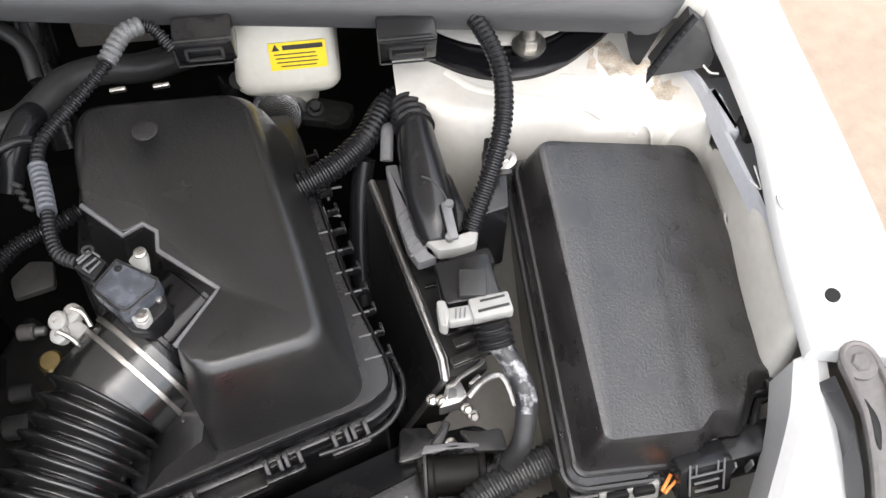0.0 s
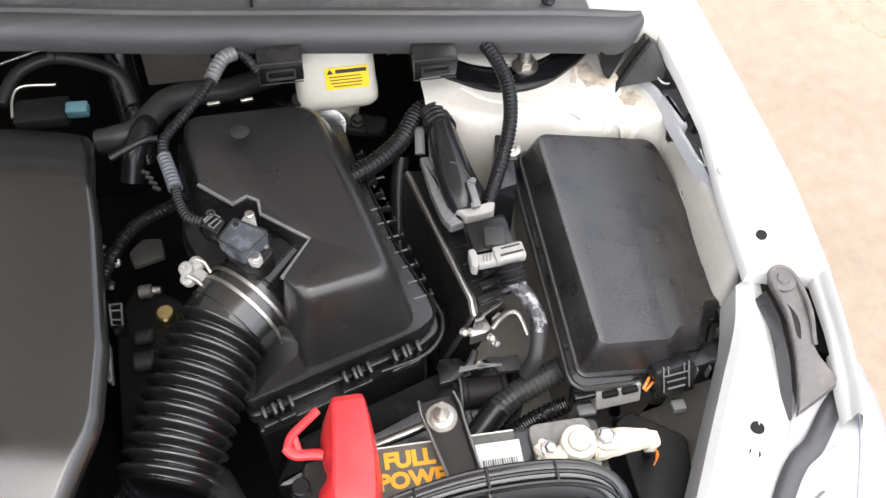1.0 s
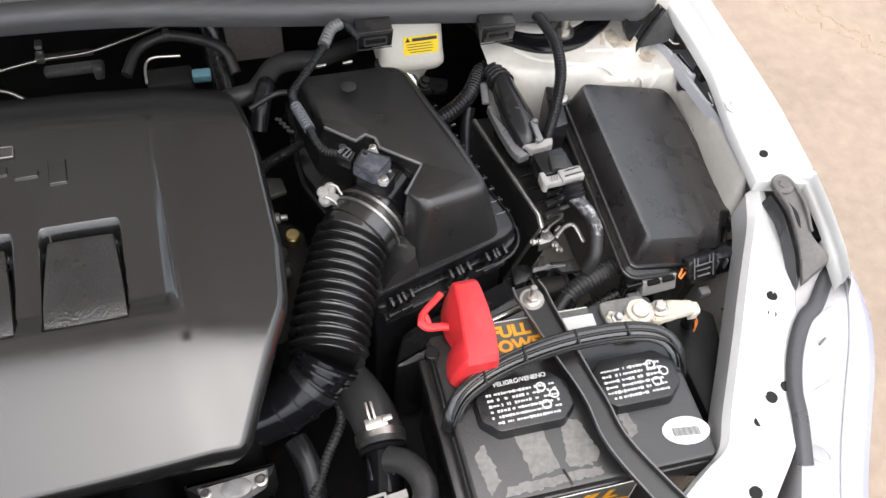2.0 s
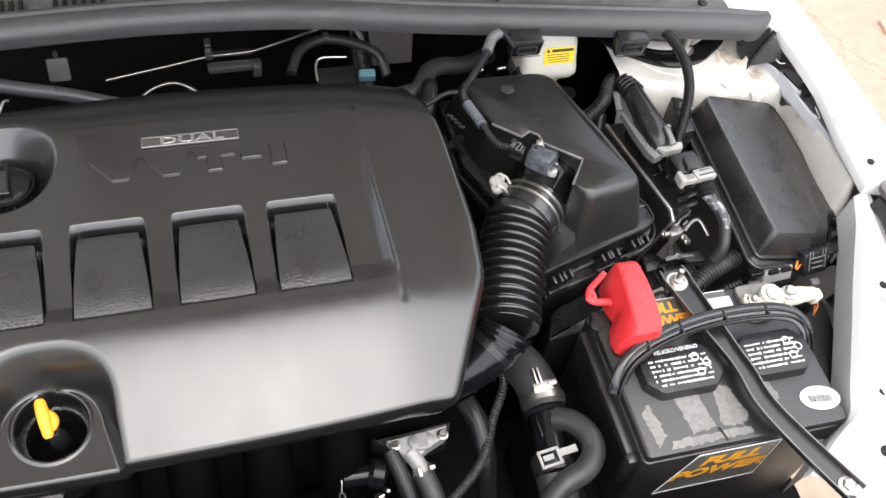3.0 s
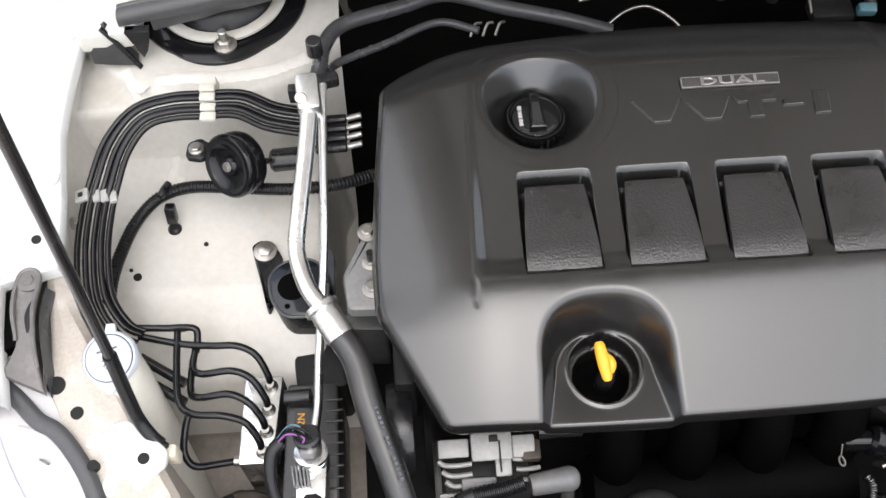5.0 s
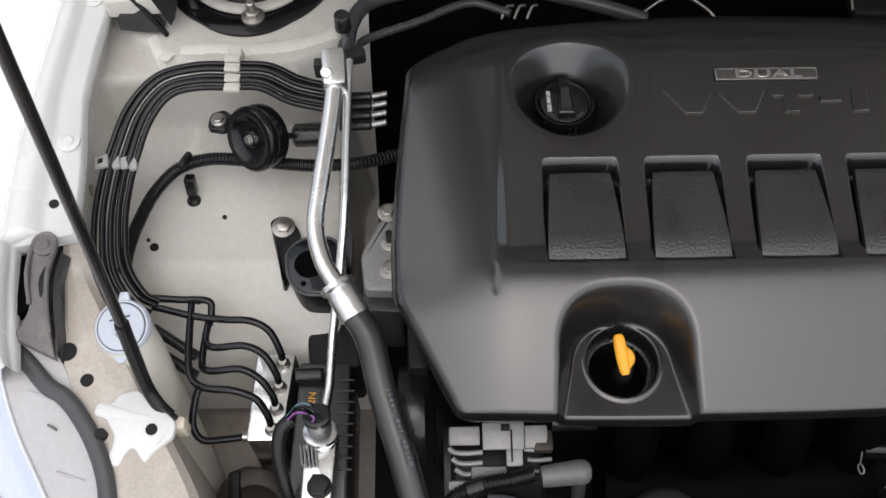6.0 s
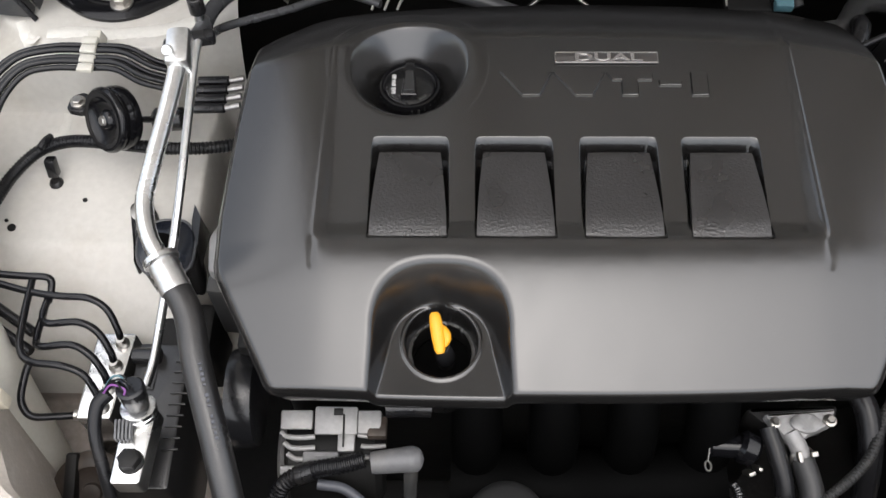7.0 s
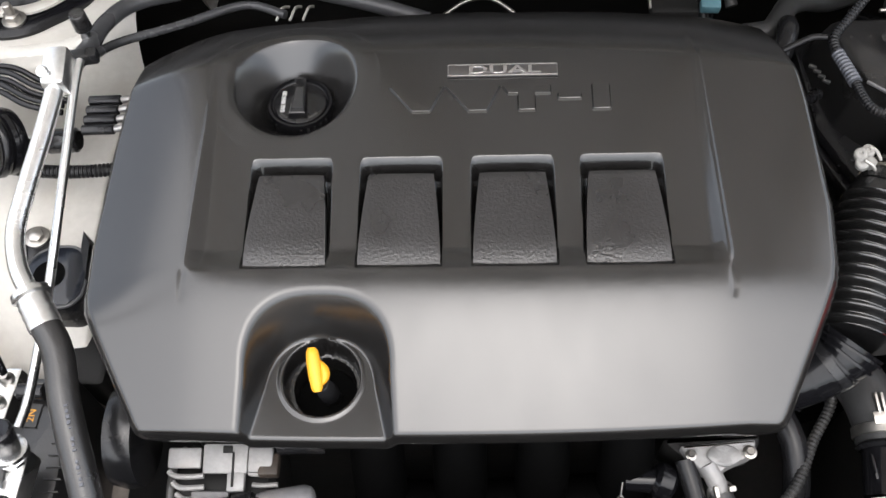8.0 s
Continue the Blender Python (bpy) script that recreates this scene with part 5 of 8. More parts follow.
    part("snap_frame", join(sweep([Vector((0.509, 0.243, 0.777)), Vector((0.519, 0.244, 0.778)), Vector((0.529, 0.246, 0.777))], 0.0009, 6), sweep([Vector((0.519, 0.244, 0.778)), Vector((0.519, 0.236, 0.776))], 0.0009, 6), sweep([Vector((0.515, 0.230, 0.776)), Vector((0.517, 0.218, 0.776))], 0.0009, 6), sweep([Vector((0.516, 0.223, 0.777)), Vector((0.527, 0.221, 0.777))], 0.0009, 6)), GREY, t, "thin moulded snap frame")
    part("corner_rail", tube([(0.500, 0.053, 0.766), (0.535, 0.062, 0.766), (0.552, 0.076, 0.767), (0.557, 0.094, 0.768), (0.552, 0.112, 0.769)], 0.0022), PLASTIC, t)
    for x in (0.387, 0.416):
        part("rear_tab", box((x, 0.299, 0.842), (0.011, 0.003, 0.005), 0.0008, (20, 0, 5)), STEEL, t, "small bright rear tab")
    return t


build_air_cleaner()


def build_snorkel():
    t = thing("air_snorkel", (0.54, 0.04, 0.60), "flat black plastic intake snorkel beside the battery", "air duct")
    part("duct", slab([(0.40, -0.012), (0.60, 0.012), (0.63, 0.05), (0.61, 0.082), (0.56, 0.076), (0.42, 0.03)], 0.60, 0.713, 0.012, 0.006), PLASTIC, t)
    part("duct_collar", box((0.566, 0.045, 0.708), (0.010, 0.062, 0.016), 0.003, (0, 0, 6)), PLASTIC, t)
    can = Vector((1, -0.06, 0)).to_track_quat("Z", "Y").to_matrix().to_4x4()
    part("resonator", lathe([(0.014, 0.0), (0.0150, 0.001), (0.0150, 0.004), (0.0135, 0.0055), (0.0135, 0.034), (0.0150, 0.0355), (0.0150, 0.039), (0.013, 0.040)], Matrix.Translation((0.5665, 0.045, 0.718)) @ can, 32), DARK, t, "dusty black round duct end")
    part("resonator_ring", lathe([(0.0152, -0.0010), (0.0162, 0), (0.0152, 0.0010)], Matrix.Translation((0.5655, 0.045, 0.718)) @ can, 32, False), GREY, t, "pale worn ring edge")
    part("stiffener", tube([(0.478, -0.008, 0.756), (0.51, -0.002, 0.760), (0.535, 0.004, 0.762)], 0.004), STEEL, t, "bright steel tray edge")
    part("stay", slab([(0.548, 0.055), (0.58, 0.06), (0.572, 0.078), (0.552, 0.08)], 0.716, 0.722, 0.004, 0.001), PLASTIC, t)


build_snorkel()

AX = Vector((-0.71, -0.69, -0.08)).normalized()
RING = Vector((0.405, 0.1125, 0.8085))


def build_intake():
    t = thing("intake_hose", (0.35, 0.02, 0.76), "black ribbed rubber intake bellows with metal hose clamp", "intake hose")
    path = resample(spline([RING + AX * 0.016, RING + AX * 0.036, (0.3595, 0.048, 0.801), (0.343, 0.006, 0.796), (0.332, -0.028, 0.790)], 12), 0.00105)

    def rad(f, s):
        return 0.0345 + 0.0043 * math.cos(s / 0.0106 * 2 * math.pi) if f > 0.14 else 0.0365
    part("bellows", sweep(path, rad, 40), BELLOWS, t, sharp=80)
    part("cuff", sweep([RING + AX * s for s in (-0.004, 0.000, 0.010, 0.020, 0.028)], 0.0385, 40), BELLOWS, t)
    el = spline([(0.332, -0.028, 0.790), (0.322, -0.038, 0.781), (0.306, -0.045, 0.770), (0.285, -0.050, 0.758), (0.258, -0.052, 0.746)], 8)
    elbow = part("elbow", sweep(el, lambda f, s: 0.0325 - 0.0055 * min(1, f * 3.5), 36), GLOSS, t)
    for k in (3, 6, 9, 13, 18, 24):
        tg = (el[k + 1] - el[k - 1]).normalized()
        part("elbow_rib", sweep([el[k] - tg * 0.0012, el[k] + tg * 0.0012], 0.0342 - 0.0055 * min(1, 3.5 * k / (len(el) - 1)), 36), GLOSS, elbow)
    tg = (el[12] - el[10]).normalized()
    part("elbow_clamp", lathe([(0.0270, -0.0045), (0.0290, -0.0040), (0.0290, 0.0040), (0.0270, 0.0045)], Matrix.Translation(el[11]) @ tg.to_track_quat("Z", "Y").to_matrix().to_4x4(), 40, False), PLASTIC, elbow, "dark clamp strip")
    for s in (0.003, 0.013):
        q = (AX).to_track_quat("Z", "Y").to_matrix().to_4x4()
        part("clamp_band", lathe([(0.0388, -0.0018), (0.0398, -0.0014), (0.0398, 0.0014), (0.0388, 0.0018)], Matrix.Translation(RING + AX * s) @ q, 48, False), STEEL, t, "bright steel clamp wire")
    c = Vector((0.3585, 0.1295, 0.838))
    lobe = [(0.0058, -0.004), (0.0060, 0.0015), (0.0048, 0.0030), (0.0022, 0.0034), (0.0016, 0.0022)]
    up = Vector((-0.25, -0.15, 0.95)).to_track_quat("Z", "Y").to_matrix().to_4x4()
    part("clamp_screw", join(lathe(lobe, Matrix.Translation(c) @ up, 20), lathe(lobe, Matrix.Translation(c + Vector((0.0075, 0.0045, -0.001))) @ up, 20), lathe(lobe, Matrix.Translation(c + Vector((0.0005, -0.0075, -0.003))) @ up, 20), box(c + Vector((0.007, -0.003, -0.006)), (0.016, 0.012, 0.008), 0.003, (0, 15, -40))), CLIPGREY, t, "chalky pale clamp screw")
    part("screw_wire", join(tube([c + Vector((0.008, 0.006, 0.003)), c + Vector((0.014, 0.003, 0.001)), c + Vector((0.018, -0.004, -0.004))], 0.0016, 8), tube([c + Vector((0.001, -0.008, 0.002)), c + Vector((0.008, -0.012, -0.001)), c + Vector((0.012, -0.016, -0.006))], 0.0016, 8)), STEEL, t)
    part("clamp_tail", box(RING + AX * 0.012 + Vector((0.030, -0.030, -0.006)), (0.010, 0.004, 0.008), 0.001, (0, 0, 45)), PLASTIC, t)


build_intake()


def build_maf():
    t = thing("air_flow_sensor", (0.41, 0.125, 0.83), "black air flow sensor with plug on its intake stub", "sensor")
    stub = [RING - AX * s for s in (0.060, 0.045, 0.03, 0.015, 0.0)]
    part("stub", sweep(stub, 0.0355, 36), GLOSS, t)
    for s in (0.046, 0.010):
        part("stub_ring", lathe([(0.0353, -0.0022), (0.0375, -0.0014), (0.0375, 0.0014), (0.0353, 0.0022)], Matrix.Translation(RING - AX * s) @ AX.to_track_quat("Z", "Y").to_matrix().to_4x4(), 48, False), GLOSS, t)
    boss = [(0.3905, 0.1285), (0.4010, 0.1440), (0.4250, 0.1305), (0.4290, 0.1180), (0.4180, 0.1060), (0.4060, 0.1090)]
    part("boss", slab(boss, 0.836, 0.862, 0.004, 0.002), PLASTIC, t)
    lid = [(0.4015, 0.1465), (0.4130, 0.1390), (0.4265, 0.1300), (0.4250, 0.1245), (0.4095, 0.1110), (0.4050, 0.1110), (0.3885, 0.1275), (0.3895, 0.1310)]
    head = part("sensor_head", slab(lid, 0.861, 0.8735, 0.002, 0.0012), SENSOR, t, "slate-grey sensor housing")
    mid = Vector((0.4070, 0.1288, 0))
    rim = [Vector((*p, 0.8739)) for p in lid]
    part("lid_rim", sweep([p.lerp(Vector((mid.x, mid.y, p.z)), 0.06) for p in rim + rim[:1]], 0.0008, 6), SATIN, head, "raised lid rim")
    part("sensor_lid", slab([tuple((Vector((*p, 0)).lerp(mid, 0.22))[:2]) for p in lid], 0.8733, 0.8742, 0.002, 0.0003), SENSOR, head, "scuffed slate lid")
    part("lid_mark", lathe([(0.0024, 0), (0.0022, 0.0004), (0.0010, 0.0004)], Matrix.Translation((0.4030, 0.1395, 0.8741)), 16), PLASTIC, head)
    shell = [(0.3825, 0.1585), (0.3955, 0.1475), (0.3880, 0.1355), (0.3755, 0.1465)]
    plug = part("plug", slab(shell, 0.858, 0.8695, 0.002, 0.0015), PLASTIC, t, "black plug with latch")
    c = Vector((0.3855, 0.1472, 0.8702))
    part("plug_latch", join(*[sweep([c + Vector(p) for p in q], 0.0008, 6) for q in (
        ((-0.0065, 0.0005, 0), (0.0010, 0.0075, 0), (0.0055, 0.0035, 0)), ((-0.0035, -0.0025, 0), (0.0035, 0.0030, 0), (0.0060, 0.0005, 0), (0.0000, -0.0060, 0), (-0.0035, -0.0025, 0)),
        ((-0.0075, 0.0025, 0), (-0.0010, 0.0085, 0)))]), GREY, plug, "moulded latch frame")
    part("plug_loop", sweep([Vector((0.3838 + 0.0030 * math.cos(q), 0.1560 + 0.0026 * math.sin(q), 0.8705)) for q in (2 * math.pi * k / 14 for k in range(15))], 0.0009, 6), HOSE, plug)
    # pale ears with screws
    for ear, sc in (([(0.4060, 0.1485), (0.4110, 0.1560), (0.4165, 0.1545), (0.4180, 0.1420), (0.4120, 0.1400)], (0.4130, 0.1525)), ([(0.4085, 0.1125), (0.4110, 0.1075), (0.4165, 0.1055), (0.4205, 0.1100), (0.4185, 0.1165), (0.4120, 0.1180)], (0.4155, 0.1110))):
        part("ear", slab(ear, 0.861, 0.8665, 0.0015, 0.0008), CLIPGREY, t, "pale metal fixing ear")
        part("screw", lathe([(0.0038, 0), (0.0038, 0.0016), (0.0028, 0.0024), (0.0014, 0.0024), (0.0010, 0.0012)], Matrix.Translation((*sc, 0.8664)), 18), STEEL, t, "pale screw")
    part("stud", lathe([(0.0020, 0), (0.0018, 0.0014), (0.0006, 0.0018)], Matrix.Translation((0.4235, 0.1225, 0.8625)), 14), STEEL, t)
    # formed gullet at the box
    part("gullet", loft([[Vector(p) for p in ((0.425, 0.098, 0.80), (0.455, 0.127, 0.80), (0.424, 0.160, 0.80), (0.396, 0.128, 0.80))], [Vector(p) for p in ((0.427, 0.100, 0.806), (0.452, 0.127, 0.806), (0.424, 0.154, 0.806), (0.400, 0.126, 0.806))]]), PLASTIC, t)


build_maf()


# ---- fuse box ----
def build_fuse_box():
    t = thing("fuse_box", (0.72, 0.13, 0.60), "large black grained plastic fuse box with sloped lid", "fuse box")
    zt = lambda x, y: 0.829 - 0.30 * (x - 0.665) - 1.15 * max(0, x - 0.70) ** 2 * 1.0 - 0.02 * max(0, x - 0.74) + 0.085 * (y - 0.2)
    top = [(0.669, 0.024), (0.734, 0.030), (0.747, 0.043), (0.765, 0.043), (0.781, 0.070), (0.800, 0.074), (0.801, 0.086), (0.795, 0.206), (0.786, 0.243), (0.663, 0.230)]
    bot = [(0.655, 0.016), (0.738, 0.022), (0.750, 0.036), (0.770, 0.036), (0.786, 0.064), (0.806, 0.068), (0.807, 0.090), (0.800, 0.214), (0.792, 0.252), (0.652, 0.236)]
    rs = [0.008, 0.004, 0.004, 0.004, 0.004, 0.004, 0.006, 0.02, 0.012, 0.012]

    def ring(poly):
        out, n = [], len(poly)
        P = [Vector((*p, 0)) for p in poly]
        for i in range(n):
            a, b, c = P[i - 1], P[i], P[(i + 1) % n]
            d1, d2 = a - b, c - b
            q = min(rs[i], d1.length * 0.45, d2.length * 0.45)
            s, e = b + d1.normalized() * q, b + d2.normalized() * q
            for j in range(6):
                u = j / 5
                out.append((1 - u) ** 2 * s + 2 * u * (1 - u) * b + u * u * e)
        return out
    T, B = ring(top), ring(bot)
    tz = [Vector((p.x, p.y, zt(p.x, p.y))) for p in T]
    bz = [Vector((p.x, p.y, max(0.755, zt(p.x, p.y) - 0.038))) for p in B]
    mix = lambda f: [b.lerp(a, f) for a, b in zip(tz, bz)]
    skin = loft([bz, mix(0.55), mix(0.90), inset(mix(0.99), 0.0010, 0), inset(tz, 0.0042, 0)])
    # crown: cut the cap along its length so that it follows the curve
    cap = max(skin.faces, key=lambda f: len(f.verts) * (1 if f.normal.z > 0.5 else 0))
    for x in (0.690, 0.705, 0.72, 0.735, 0.75, 0.765, 0.78):
        geom = skin.verts[:] + skin.edges[:] + [f for f in skin.faces if len(f.verts) > 8 and f.normal.z > 0.3]
        bmesh.ops.bisect_plane(skin, geom=geom, plane_co=(x, 0, 0), plane_no=(1, 0, 0))
    part("lid", skin, FUSELID, t, sharp=38)
    zr = lambda p, d: Vector((p.x, p.y, max(0.750, zt(p.x, p.y) - d)))
    part("lid_bead", sweep([zr(p, 0.036) for p in B] + [zr(B[0], 0.036)], 0.0024, 8), SATIN, t)
    body = [[Vector((p.x, p.y, 0.63)) for p in inset(B, 0.008, 0)], [zr(p, 0.060) for p in inset(B, -0.003, 0)], [zr(p, 0.046) for p in inset(B, -0.005, 0)], [zr(p, 0.040) for p in inset(B, 0.002, 0)]]
    part("body", loft(body), PLASTIC, t)
    part("body_bead", sweep([zr(p, 0.047) for p in inset(B, -0.0065, 0)] + [zr(inset(B, -0.0065, 0)[0], 0.047)], 0.0026, 8), SATIN, t)
    # rear left hinge bits
    part("hinge", join(box((0.640, 0.224, 0.806), (0.014, 0.018, 0.022), 0.003), box((0.633, 0.232, 0.812), (0.010, 0.010, 0.010), 0.002)), PLASTIC, t)
    # outlined latch and connectors on the front
    latch = part("latch", box((0.737, 0.016, 0.757), (0.036, 0.020, 0.030), 0.003, (-25, 0, 6)), PLASTIC, t, "black latch with worn pale edges")
    fm = Matrix.Translation((0.737, 0.008, 0.768)) @ pose(0, 0, 0, 60, 0, 6) @ Matrix.Scale(0.75, 4)
    bars = [((-0.015, 0, 0), (0.0016, 0.034, 0.0016)), ((0.015, 0, 0), (0.0016, 0.034, 0.0016)), ((0, 0.004, 0), (0.028, 0.0016, 0.0016)), ((0, -0.004, 0), (0.022, 0.0016, 0.0016)), ((0, -0.013, 0), (0.020, 0.0022, 0.0016)), ((-0.0095, 0.010, 0), (0.0014, 0.012, 0.0016)), ((0.0095, 0.010, 0), (0.0014, 0.012, 0.0016))]
    part("latch_edges", join(*[box(fm @ Vector(c), [q * 0.75 for q in s], 0.0002, (60, 0, 6)) for c, s in bars]), GREY, latch)
    part("white_connector", box((0.690, 0.012, 0.748), (0.040, 0.014, 0.020), 0.002, (-20, 0, 4)), CLIPGREY, t, "off-white connector block")
    part("connector_slots", join(box((0.682, 0.008, 0.757), (0.014, 0.008, 0.005), 0.001, (-20, 0, 4)), box((0.699, 0.009, 0.757), (0.014, 0.008, 0.005), 0.001, (-20, 0, 4))), DARK, t)
    part("orange_clip", join(box((0.7135, 0.010, 0.760), (0.0025, 0.013, 0.002), 0.0006, (0, 0, -40)), box((0.7165, 0.008, 0.759), (0.002, 0.014, 0.002), 0.0006, (0, 0, -52))), COPPER, t, "orange locking clip")
    part("side_pocket", join(box((0.776, 0.030, 0.742), (0.040, 0.024, 0.026), 0.003, (-15, 0, 8)), box((0.80, 0.040, 0.744), (0.012, 0.018, 0.022), 0.002)), PLASTIC, t)
    part("pocket_ribs", join(*[box((0.760 + 0.011 * k, 0.016, 0.752), (0.0015, 0.004, 0.016), 0.0004) for k in range(4)]), GREY, t)
    part("side_tab", box((0.802, 0.066, 0.752), (0.016, 0.012, 0.020), 0.003), PLASTIC, t)
    part("front_lip", slab([(0.652, 0.006), (0.712, 0.010), (0.712, 0.018), (0.652, 0.016)], 0.752, 0.758, 0.002, 0.001), PLASTIC, t)
    for k, (p, s) in enumerate((((0.664, 0.004, 0.738), (0.016, 0.010, 0.007)), ((0.742, -0.004, 0.735), (0.012, 0.010, 0.010)))):
        part("stub", box(p, s, 0.002), GREY, t)


build_fuse_box()


def hose(name, pts, r, mat, label, category="hose", ribbed=False, segs=12, pitch=0.0045, depth=0.0011, group=""):
    bm = conduit(pts, r, pitch, depth, segs) if ribbed else tube(pts, r, segs)
    return solid(name, bm, mat, label, category, group=group, sharp=30 if ribbed else 60)


hose("wiring_loom", [(0.578, 0.004, 0.735), (0.598, 0.020, 0.742), (0.622, 0.030, 0.747), (0.652, 0.040, 0.750)], 0.011, HOSE, "grey ribbed wiring loom entering the fuse box", "wiring loom", True)
hose("wiring_loom", [(0.590, -0.006, 0.722), (0.618, 0.006, 0.728), (0.650, 0.014, 0.734)], 0.008, RUBBER, "thin black ribbed loom below the fuse box", "wiring loom", True)
hose("taped_cable", [(0.555, -0.015, 0.735), (0.572, 0.000, 0.738), (0.590, 0.016, 0.744)], 0.0105, RUBBER, "black taped cable by the battery", "cable")
hose("wiring_loom", [(0.792, 0.035, 0.735), (0.800, 0.012, 0.728), (0.794, -0.012, 0.715), (0.775, -0.02, 0.700)], 0.011, RUBBER, "black corrugated loom beside the wing wall", "wiring loom", True)


# ---- engine computer with its connectors ----
def build_ecu():
    t = thing("engine_computer", (0.575, 0.165, 0.62), "upright black engine computer with bright edge", "engine computer")
    a, b = Vector((0.551, 0.246, 0.779)), Vector((0.587, 0.094, 0.773))
    dn = Vector((-0.030, 0.004, -0.105))
    th = Vector((0.0065, 0.0012, 0.0))
    face = [a, a.lerp(b, 0.93), b + dn * 0.06, b + dn, a + dn]
    L = [Vector(p) for p in face]
    part("plate", loft([[p - th * 0.5 for p in L], [p + th * 0.5 for p in L]]), SATIN, t)
    part("bright_edge", sweep([a, a.lerp(b, 0.5), a.lerp(b, 0.93), b + dn * 0.06, b + dn * 0.5, b + dn], 0.0026, 10), CAST, t, "worn bright plate edge")
    part("case", loft([[p + th * 0.6 for p in L], [p + th * 4.4 + Vector((0, 0, -0.006)) for p in L]]), DARK, t)
    for k in range(5):
        p = a.lerp(b, 0.35 + 0.12 * k)
        part("fin", box(p + th * 3 + Vector((0, 0, -0.004)), (0.026, 0.002, 0.012), 0.0005, (0, 0, 12)), PLASTIC, t)
    part("mount_bracket", slab([(0.5785, 0.0775), (0.5930, 0.0800), (0.5990, 0.0840), (0.5940, 0.0990), (0.5860, 0.0940)], 0.744, 0.757, 0.002, 0.001), CAST, t, "bright steel corner bracket")
    part("bracket_recess", slab([(0.5850, 0.0830), (0.5915, 0.0840), (0.5920, 0.0900), (0.5875, 0.0900)], 0.7566, 0.7576, 0.0015, 0.0003), GREY, t)
    part("hook", sweep(spline([(0.599, 0.083, 0.757), (0.607, 0.090, 0.759), (0.616, 0.095, 0.759), (0.623, 0.095, 0.758), (0.627, 0.088, 0.755), (0.630, 0.076, 0.750)], 6), 0.0026, 10, 0.6), CAST, t, "bent bright steel hook")
    for bar in (((0.585, 0.089, 0.764), (0.591, 0.090, 0.765), (0.595, 0.094, 0.766), (0.609, 0.101, 0.767), (0.612, 0.105, 0.767)), ((0.592, 0.100, 0.765), (0.600, 0.104, 0.766), (0.613, 0.108, 0.766)), ((0.597, 0.109, 0.766), (0.604, 0.112, 0.767), (0.613, 0.113, 0.767))):
        part("stay", sweep(spline(bar, 4), 0.0017, 8, 0.6), CAST, t, "bright pressed stay")
    part("fold", slab([(0.600, 0.0925), (0.6075, 0.0985), (0.6095, 0.0960), (0.6020, 0.0905)], 0.752, 0.758, 0.001, 0.0005), CAST, t)
    for p in ((0.581, 0.084, 0.754), (0.575, 0.086, 0.752), (0.597, 0.077, 0.752), (0.601, 0.073, 0.748), (0.584, 0.058, 0.742)):
        part("bolt", hexbolt(p, 0.0030, 0.004, 0.0042, (0.2, -0.6, 0.8)), STEEL, t)
    part("foot_strip", slab([(0.5640, 0.0515), (0.5665, 0.0570), (0.5860, 0.0570), (0.6020, 0.0545), (0.6020, 0.0520), (0.5830, 0.0530)], 0.7455, 0.7470, 0.001, 0.0004), GREY, t, "thin steel foot strip")
    part("foot_slot", slab([(0.5800, 0.0545), (0.5870, 0.0548), (0.5900, 0.0540), (0.5840, 0.0535)], 0.7468, 0.7473, 0.0005, 0.0001), DARK, t)
    part("side_plate", slab([(0.571, 0.060), (0.5815, 0.0755), (0.5860, 0.0735), (0.5790, 0.0590)], 0.734, 0.740, 0.001, 0.001), HOSE, t)
    part("lower_plate", slab([(0.591, 0.070), (0.604, 0.0675), (0.620, 0.0680), (0.622, 0.052), (0.600, 0.054)], 0.728, 0.733, 0.003, 0.001), HOSE, t, "dull steel lower plate")
    part("terminal_shelf", join(*[box((0.604 + 0.003 * k, 0.104 + 0.010 * k, 0.776 + 0.006 * k), (0.030, 0.007, 0.006), 0.001, (0, 0, 16)) for k in range(4)]), PLASTIC, t)


build_ecu()


